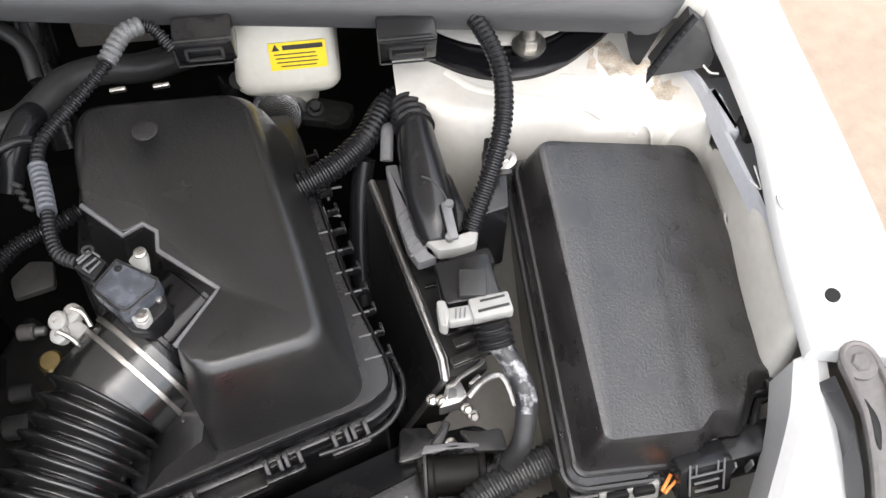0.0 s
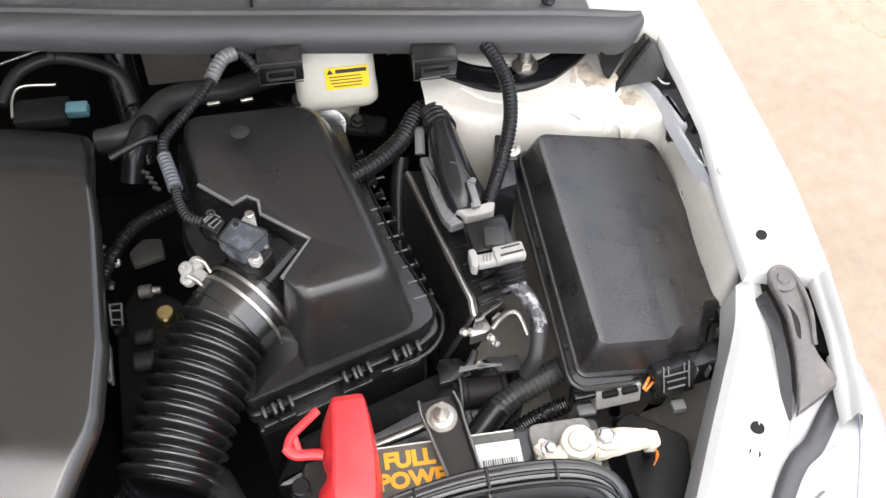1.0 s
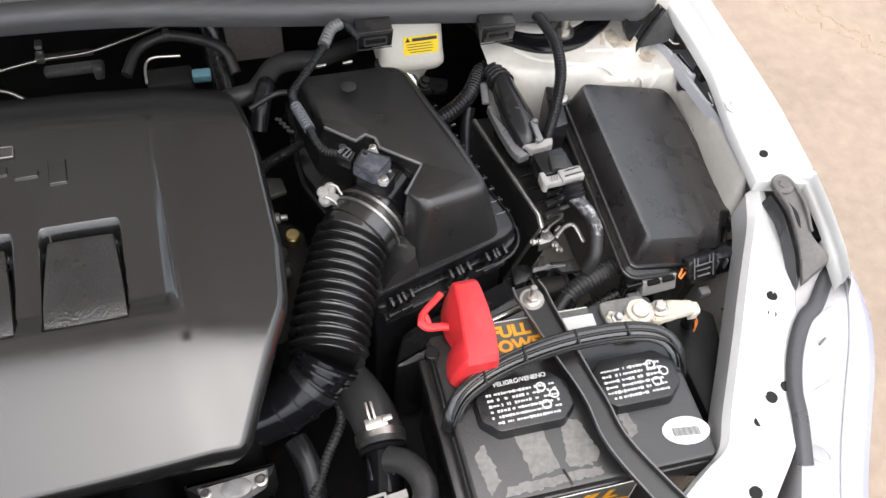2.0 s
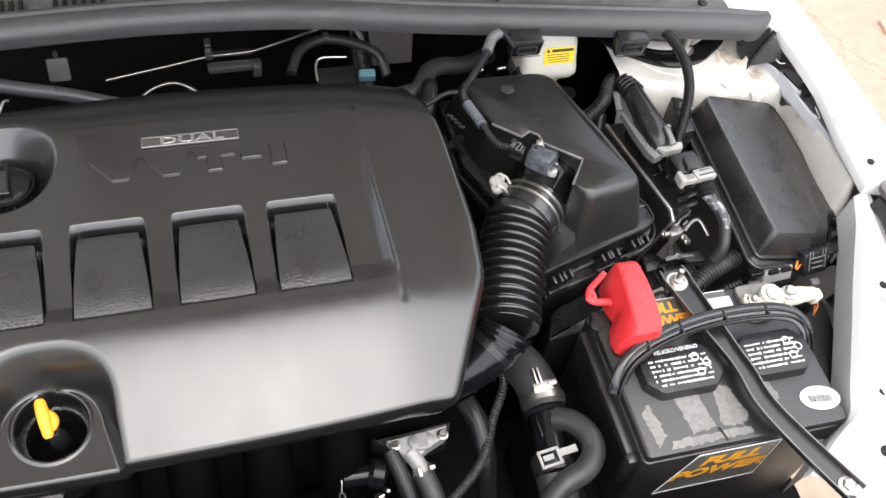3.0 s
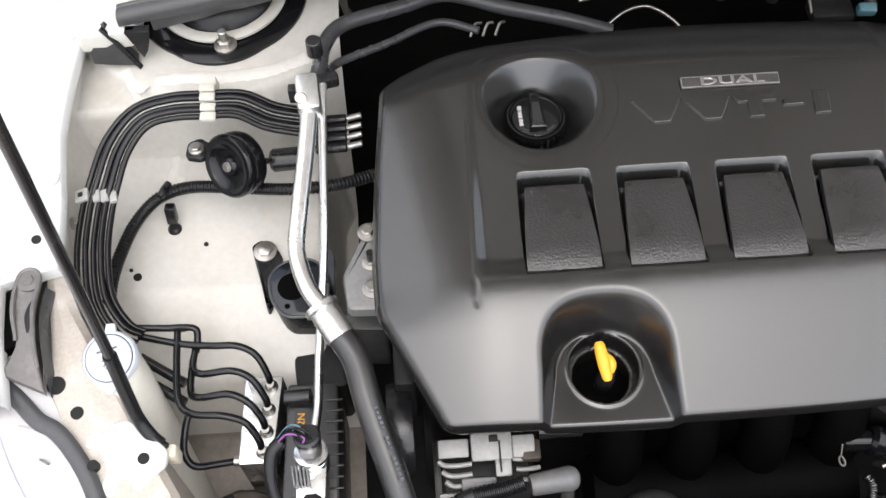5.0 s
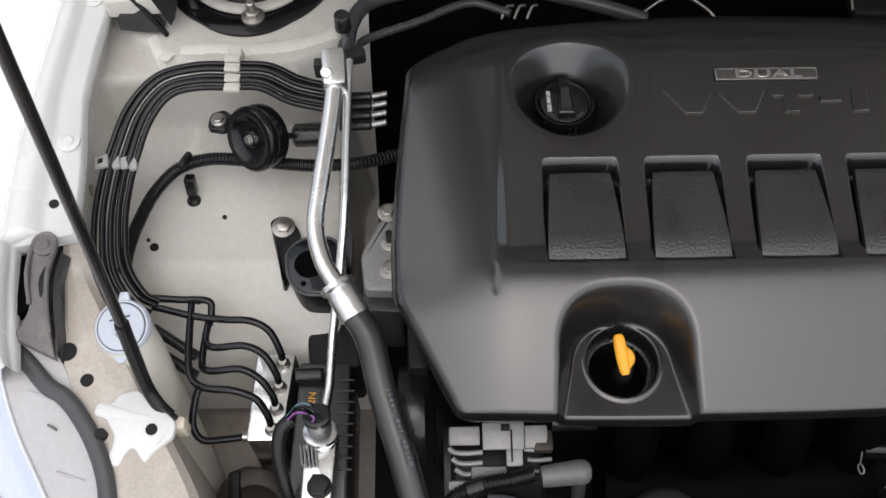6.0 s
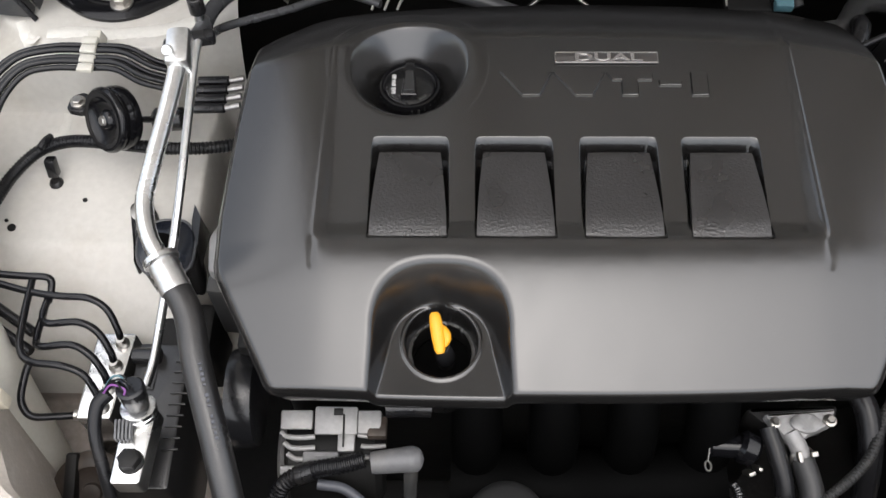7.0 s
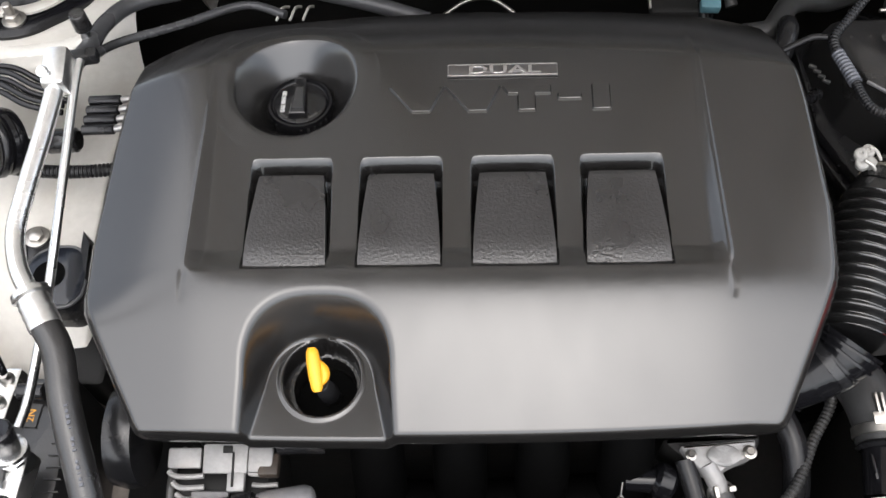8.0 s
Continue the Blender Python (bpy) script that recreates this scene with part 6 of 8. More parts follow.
def build_connectors():
    t = thing("lever_connector", (0.59, 0.21, 0.78), "black plug with grey locking lever and ribbed boot", "connector")
    part("plug", loft([[Vector((cx + w * math.cos(q), y, z + h * math.sin(q))) for q in (2 * math.pi * k / 16 for k in range(16))]
                       for cx, y, z, w, h in ((0.5900, 0.172, 0.803, 0.0105, 0.012), (0.5905, 0.180, 0.806, 0.0145, 0.0145), (0.5890, 0.198, 0.810, 0.0165, 0.016), (0.5875, 0.215, 0.812, 0.0165, 0.016), (0.5855, 0.245, 0.813, 0.0145, 0.015), (0.5850, 0.268, 0.814, 0.0120, 0.0135))]), PLASTIC, t)
    part("plug_base", box((0.592, 0.200, 0.790), (0.042, 0.060, 0.026), 0.005, (0, 0, 12)), PLASTIC, t)
    path = [Vector((0.5850, 0.262, 0.8145)).lerp(Vector((0.581, 0.288, 0.811)), k / 36) for k in range(37)]
    part("ribbed_boot", sweep(path, lambda f, s: 0.0138 - 0.003 * f * f + 0.0009 * math.cos(f * 2 * math.pi * 4), 20), RUBBER, t)
    lev = part("lever", slab([(0.5615, 0.240), (0.5700, 0.240), (0.5735, 0.204), (0.5825, 0.184), (0.5885, 0.176), (0.5830, 0.169), (0.5885, 0.163), (0.5755, 0.1595), (0.5695, 0.172), (0.5650, 0.199)], 0.797, 0.8065, 0.002, 0.0015), GREY, t, "grey nylon locking lever")
    part("lever_grip", slab([(0.5805, 0.174), (0.5880, 0.1785), (0.5990, 0.1755), (0.6110, 0.1790), (0.6185, 0.1800), (0.6145, 0.1670), (0.6060, 0.1645), (0.5890, 0.1640)], 0.801, 0.8120, 0.0025, 0.0025), CLIPGREY, lev, "pale grey lever grip")
    part("lever_ribs", join(*[sweep([Vector((0.5650 + 0.0012 * k, 0.196 - 0.0062 * k, 0.8070)), Vector((0.5725 + 0.0020 * k, 0.203 - 0.0062 * k, 0.8070))], 0.0008, 6) for k in range(6)]), GREY, lev)
    seam = spline([(0.584, 0.213, 0.8275), (0.591, 0.209, 0.8265), (0.597, 0.200, 0.8235), (0.5995, 0.191, 0.8200), (0.5965, 0.182, 0.816)], 5)
    part("plug_seam", sweep(seam, 0.0009, 6), HOSE, t)
    part("latch", join(box((0.5985, 0.1800, 0.8215), (0.0065, 0.026, 0.005), 0.0012, (14, 0, 6)), cyl((0.5995, 0.190, 0.824), (0.5995, 0.190, 0.828), 0.0028), cyl((0.597, 0.169, 0.817), (0.597, 0.169, 0.821), 0.0028)), GREY, t)
    part("socket", box((0.610, 0.158, 0.797), (0.030, 0.014, 0.018), 0.003, (0, 0, 12)), DARK, t)
    part("strap", tube([(0.569, 0.278, 0.802), (0.566, 0.268, 0.808), (0.563, 0.246, 0.803)], 0.0045, flat=0.5), GREY, t)

    t = thing("small_connector", (0.61, 0.13, 0.80), "black plug with small grey lever and taped lead", "connector")
    part("plug", box((0.604, 0.138, 0.808), (0.036, 0.032, 0.024), 0.003, (0, 0, 6)), PLASTIC, t)
    part("plug_top", box((0.6065, 0.1315, 0.8225), (0.0175, 0.019, 0.007), 0.0015, (0, 0, -6)), HOSE, t)
    lev = part("lever", join(box((0.6155, 0.1150, 0.820), (0.026, 0.015, 0.010), 0.002, (0, 0, 6)), box((0.597, 0.1125, 0.818), (0.018, 0.011, 0.009), 0.002, (0, 0, 4)), slab([(0.5825, 0.1225), (0.5880, 0.1225), (0.5900, 0.112), (0.5870, 0.1035), (0.5825, 0.1060)], 0.812, 0.8240, 0.002, 0.0015)), CLIPGREY, t, "pale grey nylon lever")
    part("lever_slats", join(*[box((0.5935 + 0.0028 * k, 0.1125, 0.8228), (0.0010, 0.007, 0.0008), 0.0002, (0, 0, -10)) for k in range(3)]), GREY, lev)
    part("lever_window", join(box((0.617, 0.1125, 0.8252), (0.020, 0.0018, 0.0008), 0.0002, (0, 0, 8)), box((0.617, 0.1190, 0.8252), (0.016, 0.0014, 0.0008), 0.0002, (0, 0, 8))), HOSE, lev)
    path = [Vector((0.6150, 0.1085, 0.814)).lerp(Vector((0.6170, 0.096, 0.805)), k / 30) for k in range(31)]
    part("ribbed_boot", sweep(path, lambda f, s: 0.0110 + 0.0009 * math.cos(f * 2 * math.pi * 4), 18), RUBBER, t)
    lead = spline([(0.614, 0.103, 0.806), (0.622, 0.092, 0.802), (0.629, 0.078, 0.796), (0.632, 0.066, 0.790), (0.630, 0.053, 0.782), (0.626, 0.042, 0.772), (0.618, 0.036, 0.755)], 8)
    part("lead", sweep(lead, 0.0068, 12), HOSE, t)
    part("tape_wrap", sweep(lead[2:30], lambda f, s: 0.0071 + 0.0003 * math.sin(s * 900), 12), MOTTLE, t, "scuffed silver tape wrap")


build_connectors()

hose("main_loom", [(0.585, 0.290, 0.810), (0.578, 0.300, 0.806), (0.566, 0.292, 0.804), (0.548, 0.265, 0.803), (0.525, 0.247, 0.800), (0.500, 0.236, 0.796), (0.478, 0.228, 0.790)], 0.0096, RUBBER, "thick black corrugated wiring loom bent over the tower", "wiring loom", True, 16, 0.0042, 0.0011)
hose("loom_branch", [(0.548, 0.262, 0.785), (0.542, 0.245, 0.765), (0.537, 0.22, 0.735), (0.535, 0.19, 0.70)], 0.008, RUBBER, "black loom branch hanging behind the air box", "wiring loom")
hose("breather_hose", [(0.622, 0.332, 0.866), (0.634, 0.308, 0.866), (0.645, 0.275, 0.856), (0.642, 0.240, 0.846), (0.630, 0.210, 0.830), (0.612, 0.178, 0.806), (0.606, 0.165, 0.790)], 0.0068, RUBBER, "black corrugated hose arching past the strut tower", "hose", True, 14, 0.0038, 0.0009)


def build_tower_bracket():
    t = thing("loom_bracket", (0.628, 0.20, 0.76), "black bracket with a bolt behind the fuse box", "bracket")
    part("plate", slab([(0.618, 0.185), (0.640, 0.190), (0.646, 0.245), (0.632, 0.25)], 0.74, 0.815, 0.003, 0.002), PLASTIC, t)
    part("bolt", hexbolt((0.642, 0.228, 0.816), 0.0055, 0.005, 0.009), STEEL, t)


build_tower_bracket()


# ---- brake master cylinder ----
def build_brake_reservoir():
    t = thing("brake_fluid_reservoir", (0.497, 0.365, 0.755), "milky white brake fluid reservoir with yellow label", "fluid reservoir")
    sec = lambda x0, x1, y0, y1, z: [Vector((p.x, p.y, z)) for p in rounded([(x0, y0), (x1, y0), (x1, y1), (x0, y1)], 0.012)]
    part("tank", loft([sec(0.474, 0.517, 0.340, 0.392, 0.752), sec(0.472, 0.519, 0.335, 0.394, 0.772), sec(0.470, 0.522, 0.333, 0.396, 0.781), sec(0.462, 0.534, 0.328, 0.402, 0.787), sec(0.459, 0.537, 0.326, 0.405, 0.793), sec(0.459, 0.537, 0.327, 0.405, 0.800), sec(0.460, 0.536, 0.330, 0.404, 0.806), sec(0.461, 0.535, 0.340, 0.403, 0.834), sec(0.465, 0.531, 0.346, 0.40, 0.847), sec(0.474, 0.523, 0.352, 0.392, 0.853)]), POLY, t, sharp=60)
    part("cap", cyl((0.499, 0.372, 0.850), (0.499, 0.374, 0.868), 0.026, bevel=0.003), PLASTIC, t, "black screw cap")
    m = plane_at((0.508, 0.3355, 0.8205), (1, 0, 0), (0, 0.30, 1))
    m = Matrix.Translation((0, -0.0012, 0.0004)) @ m
    lab = part("label", flat_quad(m, 0.041, 0.0225), STICKER, t, "yellow warning label with black print")
    rnd = random.Random(3)
    bars = [flat_quad(m @ Matrix.Translation((0.004, 0.0072, 0.0003)), 0.029, 0.0038)]
    for r in range(4):
        bars.append(flat_quad(m @ Matrix.Translation((-0.002 + 0.002 * r % 3 * 0.3, 0.0018 - 0.0033 * r, 0.0003)), 0.030 - 0.004 * (r == 3), 0.0009))
    part("label_print", join(*bars), BLACKPRINT, lab)
    tri = bmesh.new()
    tri.faces.new([tri.verts.new(m @ Vector(p)) for p in ((-0.0185, 0.005, 0.0004), (-0.0125, 0.005, 0.0004), (-0.0155, 0.0105, 0.0004))])
    part("label_triangle", tri, BLACKPRINT, lab)

    t = thing("brake_master_cylinder", (0.49, 0.36, 0.70), "cast brake master cylinder with round silver end", "master cylinder")
    part("body", cyl((0.490, 0.40, 0.752), (0.4865, 0.332, 0.762), 0.021, bevel=0.002), CAST, t)
    part("end_cap", cyl((0.4865, 0.334, 0.761), (0.486, 0.324, 0.768), 0.0185, bevel=0.0015), ALU, t, "round machined silver end cap")
    part("flange", slab([(0.500, 0.325), (0.538, 0.315), (0.545, 0.335), (0.505, 0.35)], 0.752, 0.760, 0.006, 0.002), DARK, t)
    part("pipe_nut", hexbolt((0.514, 0.330, 0.765), 0.005, 0.008, 0.007, (0.1, -0.4, 0.9)), DARK, t)
    part("eye", lathe([(0.004, 0), (0.0095, 0), (0.0095, 0.005), (0.004, 0.005)], Matrix.Translation((0.530, 0.322, 0.758)), 20, False), DARK, t)
    part("pipe", tube([(0.44, 0.39, 0.74), (0.452, 0.352, 0.768), (0.462, 0.340, 0.79), (0.461, 0.335, 0.80)], 0.007), PLASTIC, t)


build_brake_reservoir()


# ---- strut mounts ----
def build_strut(cx, side, cy=0.400, size=1.0):
    t = thing("strut_mount", (cx, cy - 0.015, 0.822), "black pressed strut mount plate with bright nut on the tower", "strut mount", "strut mounts")
    n = 72
    loops = []
    lobe = lambda q: 0.006 * max(0, math.cos(3 * (q + math.pi / 2)))
    for r, z in ((0.104, 0.822), (0.104, 0.826), (0.100, 0.828), (0.086, 0.828), (0.082, 0.824), (0.078, 0.824)):
        loops.append([Vector((cx + (r * size + lobe(q)) * math.cos(q), cy + (r * size + lobe(q)) * math.sin(q), z)) for q in (2 * math.pi * k / n for k in range(n))])
    part("plate", loft(loops), GLOSS, t)
    ring = lathe([(0.066, 0), (0.080, 0), (0.080, 0.003), (0.075, 0.005), (0.066, 0.003)], Matrix.Translation((cx, cy, 0.826)) @ Matrix.Diagonal((size, size, 1, 1)), 60, False)
    part("bright_ring", ring, INNER, t, "pale inner ring")
    part("dome", lathe([(0.066, 0), (0.060, 0.012), (0.040, 0.022), (0.012, 0.026)], Matrix.Translation((cx, cy, 0.824)) @ Matrix.Diagonal((size, size, 1, 1)), 48), RUBBER, t)
    p = Vector((0.674 if side > 0 else -0.4575, cy - 0.083 * size ** 0.5, 0.829))
    part("nut", hexbolt(p, 0.0085, 0.009, 0.0125), STEEL, t, "bright flanged nut")
    part("stud", cyl(p, p + Vector((0, 0, 0.022)), 0.0052, 0.0046, bevel=0.001), STEEL, t)
    return t


build_strut(0.662, 1)
build_strut(-0.466, -1, 0.406, 0.93)


# ---- front corner: lamp brackets and headlamps ----
def flip(bm, side):
    if side < 0:
        mirror(bm)
    return bm


def build_front_corner(side):
    base = (0.82, 0.0, 0.80) if side > 0 else (2 * MID - 0.82, 0.0, 0.80)
    t = thing("lamp_bracket", base, "dark grey pressed bracket bolted on the wing flange", "bracket", "lamp brackets")
    drop = lambda y: 0.28 * max(0, 0.015 - y) + 2.2 * max(0, -0.025 - y) ** 1.6
    left = spline([(0.8100, 0.045, 0), (0.8115, 0.030, 0), (0.8125, 0.010, 0), (0.8110, -0.012, 0), (0.8070, -0.036, 0), (0.8030, -0.056, 0)], 4)
    right = spline([(0.8300, 0.045, 0), (0.8315, 0.030, 0), (0.8300, 0.008, 0), (0.8265, -0.012, 0), (0.8310, -0.026, 0), (0.8400, -0.040, 0)], 4)
    arc = [Vector((0.8200 - 0.0100 * math.cos(q), 0.045 + 0.011 * math.sin(q), 0)) for q in (math.pi * k / 8 for k in range(1, 8))]
    rim = left[::-1] + arc + right
    lift = lambda loop, z: [Vector((p.x, p.y, z - drop(p.y))) for p in loop]
    bm = loft([lift(rim, 0.832), lift(rim, 0.8375), lift(inset(rim, 0.001, 0), 0.8385)])
    part("plate", flip(bm, side), BRACKET, t)
    edge = [Vector((p.x, p.y, 0.8395 - drop(p.y))) for p in rim[4:-8]]
    part("raised_edge", flip(sweep(edge, 0.0021, 8), side), BRACKET, t)
    wall = [Vector((p.x - 0.003, p.y, 0.830 - drop(p.y))) for p in left[1:]]
    low = [p + Vector((-0.0035, 0.002, -0.014)) for p in wall]
    flank = loft([[*wall, *[p - Vector((0, 0, 0.003)) for p in wall[::-1]]], [*low, *[p - Vector((0, 0, 0.003)) for p in low[::-1]]]])
    part("side_flange", flip(flank, side), COATED, t, "dark grey folded side flange")
    slot = spline([(0.8150, 0.022, 0.8388), (0.8160, 0.008, 0.8385), (0.8165, -0.006, 0.8330)], 5)
    part("slot", flip(sweep(slot, lambda f, s: 0.0006 + 0.0022 * math.sin(math.pi * f), 8, 0.3), side), DARK, t)
    part("bolt", flip(hexbolt((0.8195, 0.0435, 0.8392), 0.006, 0.004, 0.0105), side), BRACKET, t)
    lt = thing("headlamp", (base[0], -0.12, 0.70), "hazed headlamp housing below the wing tip", "headlamp", "headlamps")
    inn = spline([(0.838, 0.020, 0.808), (0.818, -0.03, 0.803), (0.795, -0.065, 0.799), (0.778, -0.11, 0.796), (0.760, -0.150, 0.793), (0.735, -0.205, 0.789), (0.70, -0.28, 0.78)], 5)
    out = spline([(0.853, 0.012, 0.812), (0.856, -0.02, 0.806), (0.852, -0.065, 0.797), (0.832, -0.115, 0.789), (0.806, -0.160, 0.783), (0.772, -0.22, 0.776), (0.735, -0.30, 0.765)], 5)
    mid = [a.lerp(b, 0.5) + Vector((0, 0, 0.003)) for a, b in zip(inn, out)]
    edge = [b + Vector((0.010, -0.003, -0.006)) for b in out]
    down = [b + Vector((0.040, -0.020, -0.045)) for b in out]
    low = [b + Vector((0.060, -0.030, -0.14)) for b in out]
    ins = [a + Vector((-0.002, 0, -0.10)) for a in inn]

    def skin(rows):
        bm = bmesh.new()
        g = [[bm.verts.new(p) for p in r] for r in rows]
        for a, b in zip(g, g[1:]):
            for k in range(len(a) - 1):
                bm.faces.new((a[k], a[k + 1], b[k + 1], b[k]))
        bmesh.ops.recalc_face_normals(bm, faces=bm.faces)
        return flip(bm, side)
    part("housing", skin([ins, inn, mid, out]), LENS, lt, "dusty translucent housing top")
    part("lens", skin([out, edge, down, low]), LAMPBLUE, lt, "glossy blue-white lens edge")
    part("inner_seal", flip(tube([(0.848, -0.039, 0.803), (0.830, -0.056, 0.804), (0.808, -0.079, 0.804), (0.792, -0.089, 0.804), (0.777, -0.105, 0.803), (0.760, -0.130, 0.802), (0.747, -0.158, 0.800), (0.740, -0.185, 0.798), (0.728, -0.225, 0.79)], 0.0078, 10, 6, 0.5), side), COATED, lt, "black rubber edge seal")
    part("outer_bead", flip(sweep([p + Vector((0.002, 0, 0.001)) for p in out[4:]], 0.0016, 6), side), WHITEPRINT, lt)
    # near-black slab puts shade into the gap beside the bracket
    part("pocket_shade", flip(slab([(0.831, 0.044), (0.851, 0.044), (0.850, -0.022), (0.828, -0.010)], 0.806, 0.8205, 0.003, 0.001), side), INTAKE, lt)
    part("moulded_clip", flip(sweep([Vector((0.7450 + 0.0065 * math.cos(q) - 0.006 * math.sin(q), -0.218 + 0.0030 * math.cos(q) + 0.0095 * math.sin(q), 0.7905)) for q in (2 * math.pi * k / 16 for k in range(17))], 0.0012, 6), side), LENS, lt, "moulded oval clip")
    part("moulded_mark", flip(box((0.800, -0.115, 0.797), (0.010, 0.002, 0.003), 0.0006, (0, 0, 30)), side), GREY, lt)
    for f in (0.45, 0.7):
        k = int(f * (len(mid) - 1))
        part("ridge", flip(sweep([mid[k] + Vector((-0.012, 0.004, 0.001)), mid[k] + Vector((0.014, 0.012, 0.001))], 0.0012, 6), side), LENS, lt)


build_front_corner(1)
build_front_corner(-1)


def build_rail_gap():
    """Channel between the apron wall and the wing lip, shade put into its colour, with its stay and torn film."""
    t = thing("wing_channel", (0.812, 0.2, 0.78), "painted channel under the wing lip, blue-grey shade in its colour", "wing channel")
    lo = spline([(0.788, 0.300, 0.812), (0.797, 0.276, 0.814), (0.801, 0.230, 0.815), (0.8062, 0.181, 0.816), (0.8082, 0.137, 0.818), (0.806, 0.096, 0.820)], 5)
    rows = [[q + Vector((dx, 0, dz)) for q in lo] for dx, dz in ((-0.0050, -0.012), (-0.0012, -0.0010), (0.0012, 0.0006), (0.0030, -0.0015), (0.010, -0.014), (0.022, -0.020), (0.050, -0.022))]
    bm = bmesh.new()
    g = [[bm.verts.new(p) for p in r] for r in rows]
    for r1, r2 in zip(g, g[1:]):
        for k in range(len(r1) - 1):
            bm.faces.new((r1[k], r1[k + 1], r2[k + 1], r2[k]))
    bmesh.ops.recalc_face_normals(bm, faces=bm.faces)
    part("channel", bm, GAPSHADE, t, sharp=30)
    part("side_box", slab([(0.800, 0.232), (0.810, 0.229), (0.806, 0.266), (0.797, 0.272)], 0.795, 0.819, 0.004, 0.004), GAPSHADE, t, "folded end of the channel, shade in its colour")
    part("dark_stay", join(box((0.8135, 0.230, 0.820), (0.009, 0.018, 0.012), 0.002, (0, 0, 8)), box((0.8120, 0.223, 0.822), (0.008, 0.004, 0.010), 0.001)), DARK, t, "dark stay in the gap")
    for y in (0.128, 0.184):
        part("film_scrap", tube([(0.803, y + 0.004, 0.820), (0.8085, y - 0.003, 0.819), (0.806, y + 0.011, 0.826)], 0.0007, 5), WHITEPRINT, t, "torn scrap of white film")
    part("film_scrap", tube([(0.794, 0.292, 0.826), (0.799, 0.281, 0.823), (0.804, 0.276, 0.826)], 0.0009, 5), WHITEPRINT, t)


build_rail_gap()


# ---- washer and brake-line side ----
def offset_line(pts, d, dz=0.0):
    """A line shifted sideways in plan by d."""
    p = [Vector(q) for q in pts]
    out = []
    for i in range(len(p)):
        tg = p[min(i + 1, len(p) - 1)] - p[max(0, i - 1)]
        sd = Vector((tg.y, -tg.x, 0)).normalized()
        out.append(p[i] + sd * d + Vector((0, 0, dz)))
    return out


LINE = [(-0.372, 0.208, 0.838), (-0.405, 0.214, 0.843), (-0.436, 0.230, 0.845), (-0.470, 0.231, 0.846), (-0.505, 0.229, 0.848), (-0.535, 0.218, 0.848), (-0.558, 0.192, 0.838), (-0.574, 0.160, 0.818), (-0.581, 0.130, 0.808), (-0.583, 0.090, 0.800), (-0.577, 0.045, 0.790), (-0.558, 0.014, 0.780), (-0.540, 0.004, 0.774)]
for k, d in enumerate((-0.016, -0.008, 0.0, 0.008, 0.016)):
    hose("brake_line", offset_line(LINE, d * (1.0 + 0.12 * ((k * 7) % 3 - 1)), 0.003 * (k % 2)), 0.0031, GLOSS, "thin black brake line in a clipped bundle", "brake line", group="bundle of brake lines", segs=10)


def build_line_clips():
    t = thing("line_clip", (-0.469, 0.231, 0.84), "white plastic clip holding the brake lines", "pipe clip", "brake line clips")
    part("strap", join(*[box((-0.469 + 0.001 * k, 0.250 - 0.0125 * k, 0.850 + 0.0012 * (k % 2)), (0.016, 0.010, 0.005), 0.0015, (0, 0, -4)) for k in range(4)]), POLY, t)
    part("tongue", box((-0.468, 0.262, 0.838), (0.014, 0.016, 0.020), 0.002, (20, 0, 0)), POLY, t)
    t = thing("line_clip", (-0.579, 0.148, 0.805), "pale plastic clip bolted on the wing wall", "pipe clip", "brake line clips")
    part("strap", join(*[box((-0.581 + 0.0085 * k, 0.1485 - 0.001 * k, 0.8165 + 0.0008 * (k % 2)), (0.0078, 0.014, 0.005), 0.0015, (0, -12, 10)) for k in range(3)]), CLIPGREY, t)
    part("tab", box((-0.596, 0.1505, 0.8155), (0.014, 0.015, 0.004), 0.0012, (0, -12, 10)), CLIPGREY, t)
    part("eye", box((-0.597, 0.1505, 0.8180), (0.005, 0.005, 0.001), 0.0003, (0, -12, 10)), DARK, t)
    part("bolt", hexbolt((-0.606, 0.128, 0.800), 0.005, 0.008, 0.007, (1, 0, 0.2)), STEEL, t)


build_line_clips()

hose("wiring_loom", [(-0.300, 0.186, 0.770), (-0.345, 0.170, 0.778), (-0.395, 0.166, 0.781), (-0.450, 0.174, 0.778), (-0.500, 0.182, 0.772), (-0.535, 0.176, 0.764), (-0.558, 0.152, 0.758), (-0.570, 0.122, 0.756), (-0.577, 0.090, 0.756), (-0.580, 0.060, 0.752)], 0.0070, RUBBER, "black corrugated loom curving over the cream panel", "wiring loom", True, 14, 0.004, 0.0010)


def build_loom_clip():
    t = thing("loom_clip", (-0.524, 0.165, 0.74), "black loom clip pressed in the panel", "loom clip")
    part("band", tube([(-0.530, 0.170, 0.775), (-0.527, 0.178, 0.776), (-0.524, 0.188, 0.772)], 0.004), PLASTIC, t)
    part("stem", box((-0.524, 0.163, 0.752), (0.011, 0.012, 0.022), 0.002, (-20, 0, 0)), PLASTIC, t)
    part("foot", cyl((-0.524, 0.155, 0.731), (-0.524, 0.155, 0.739), 0.009, 0.006, bevel=0.001), PLASTIC, t)


build_loom_clip()


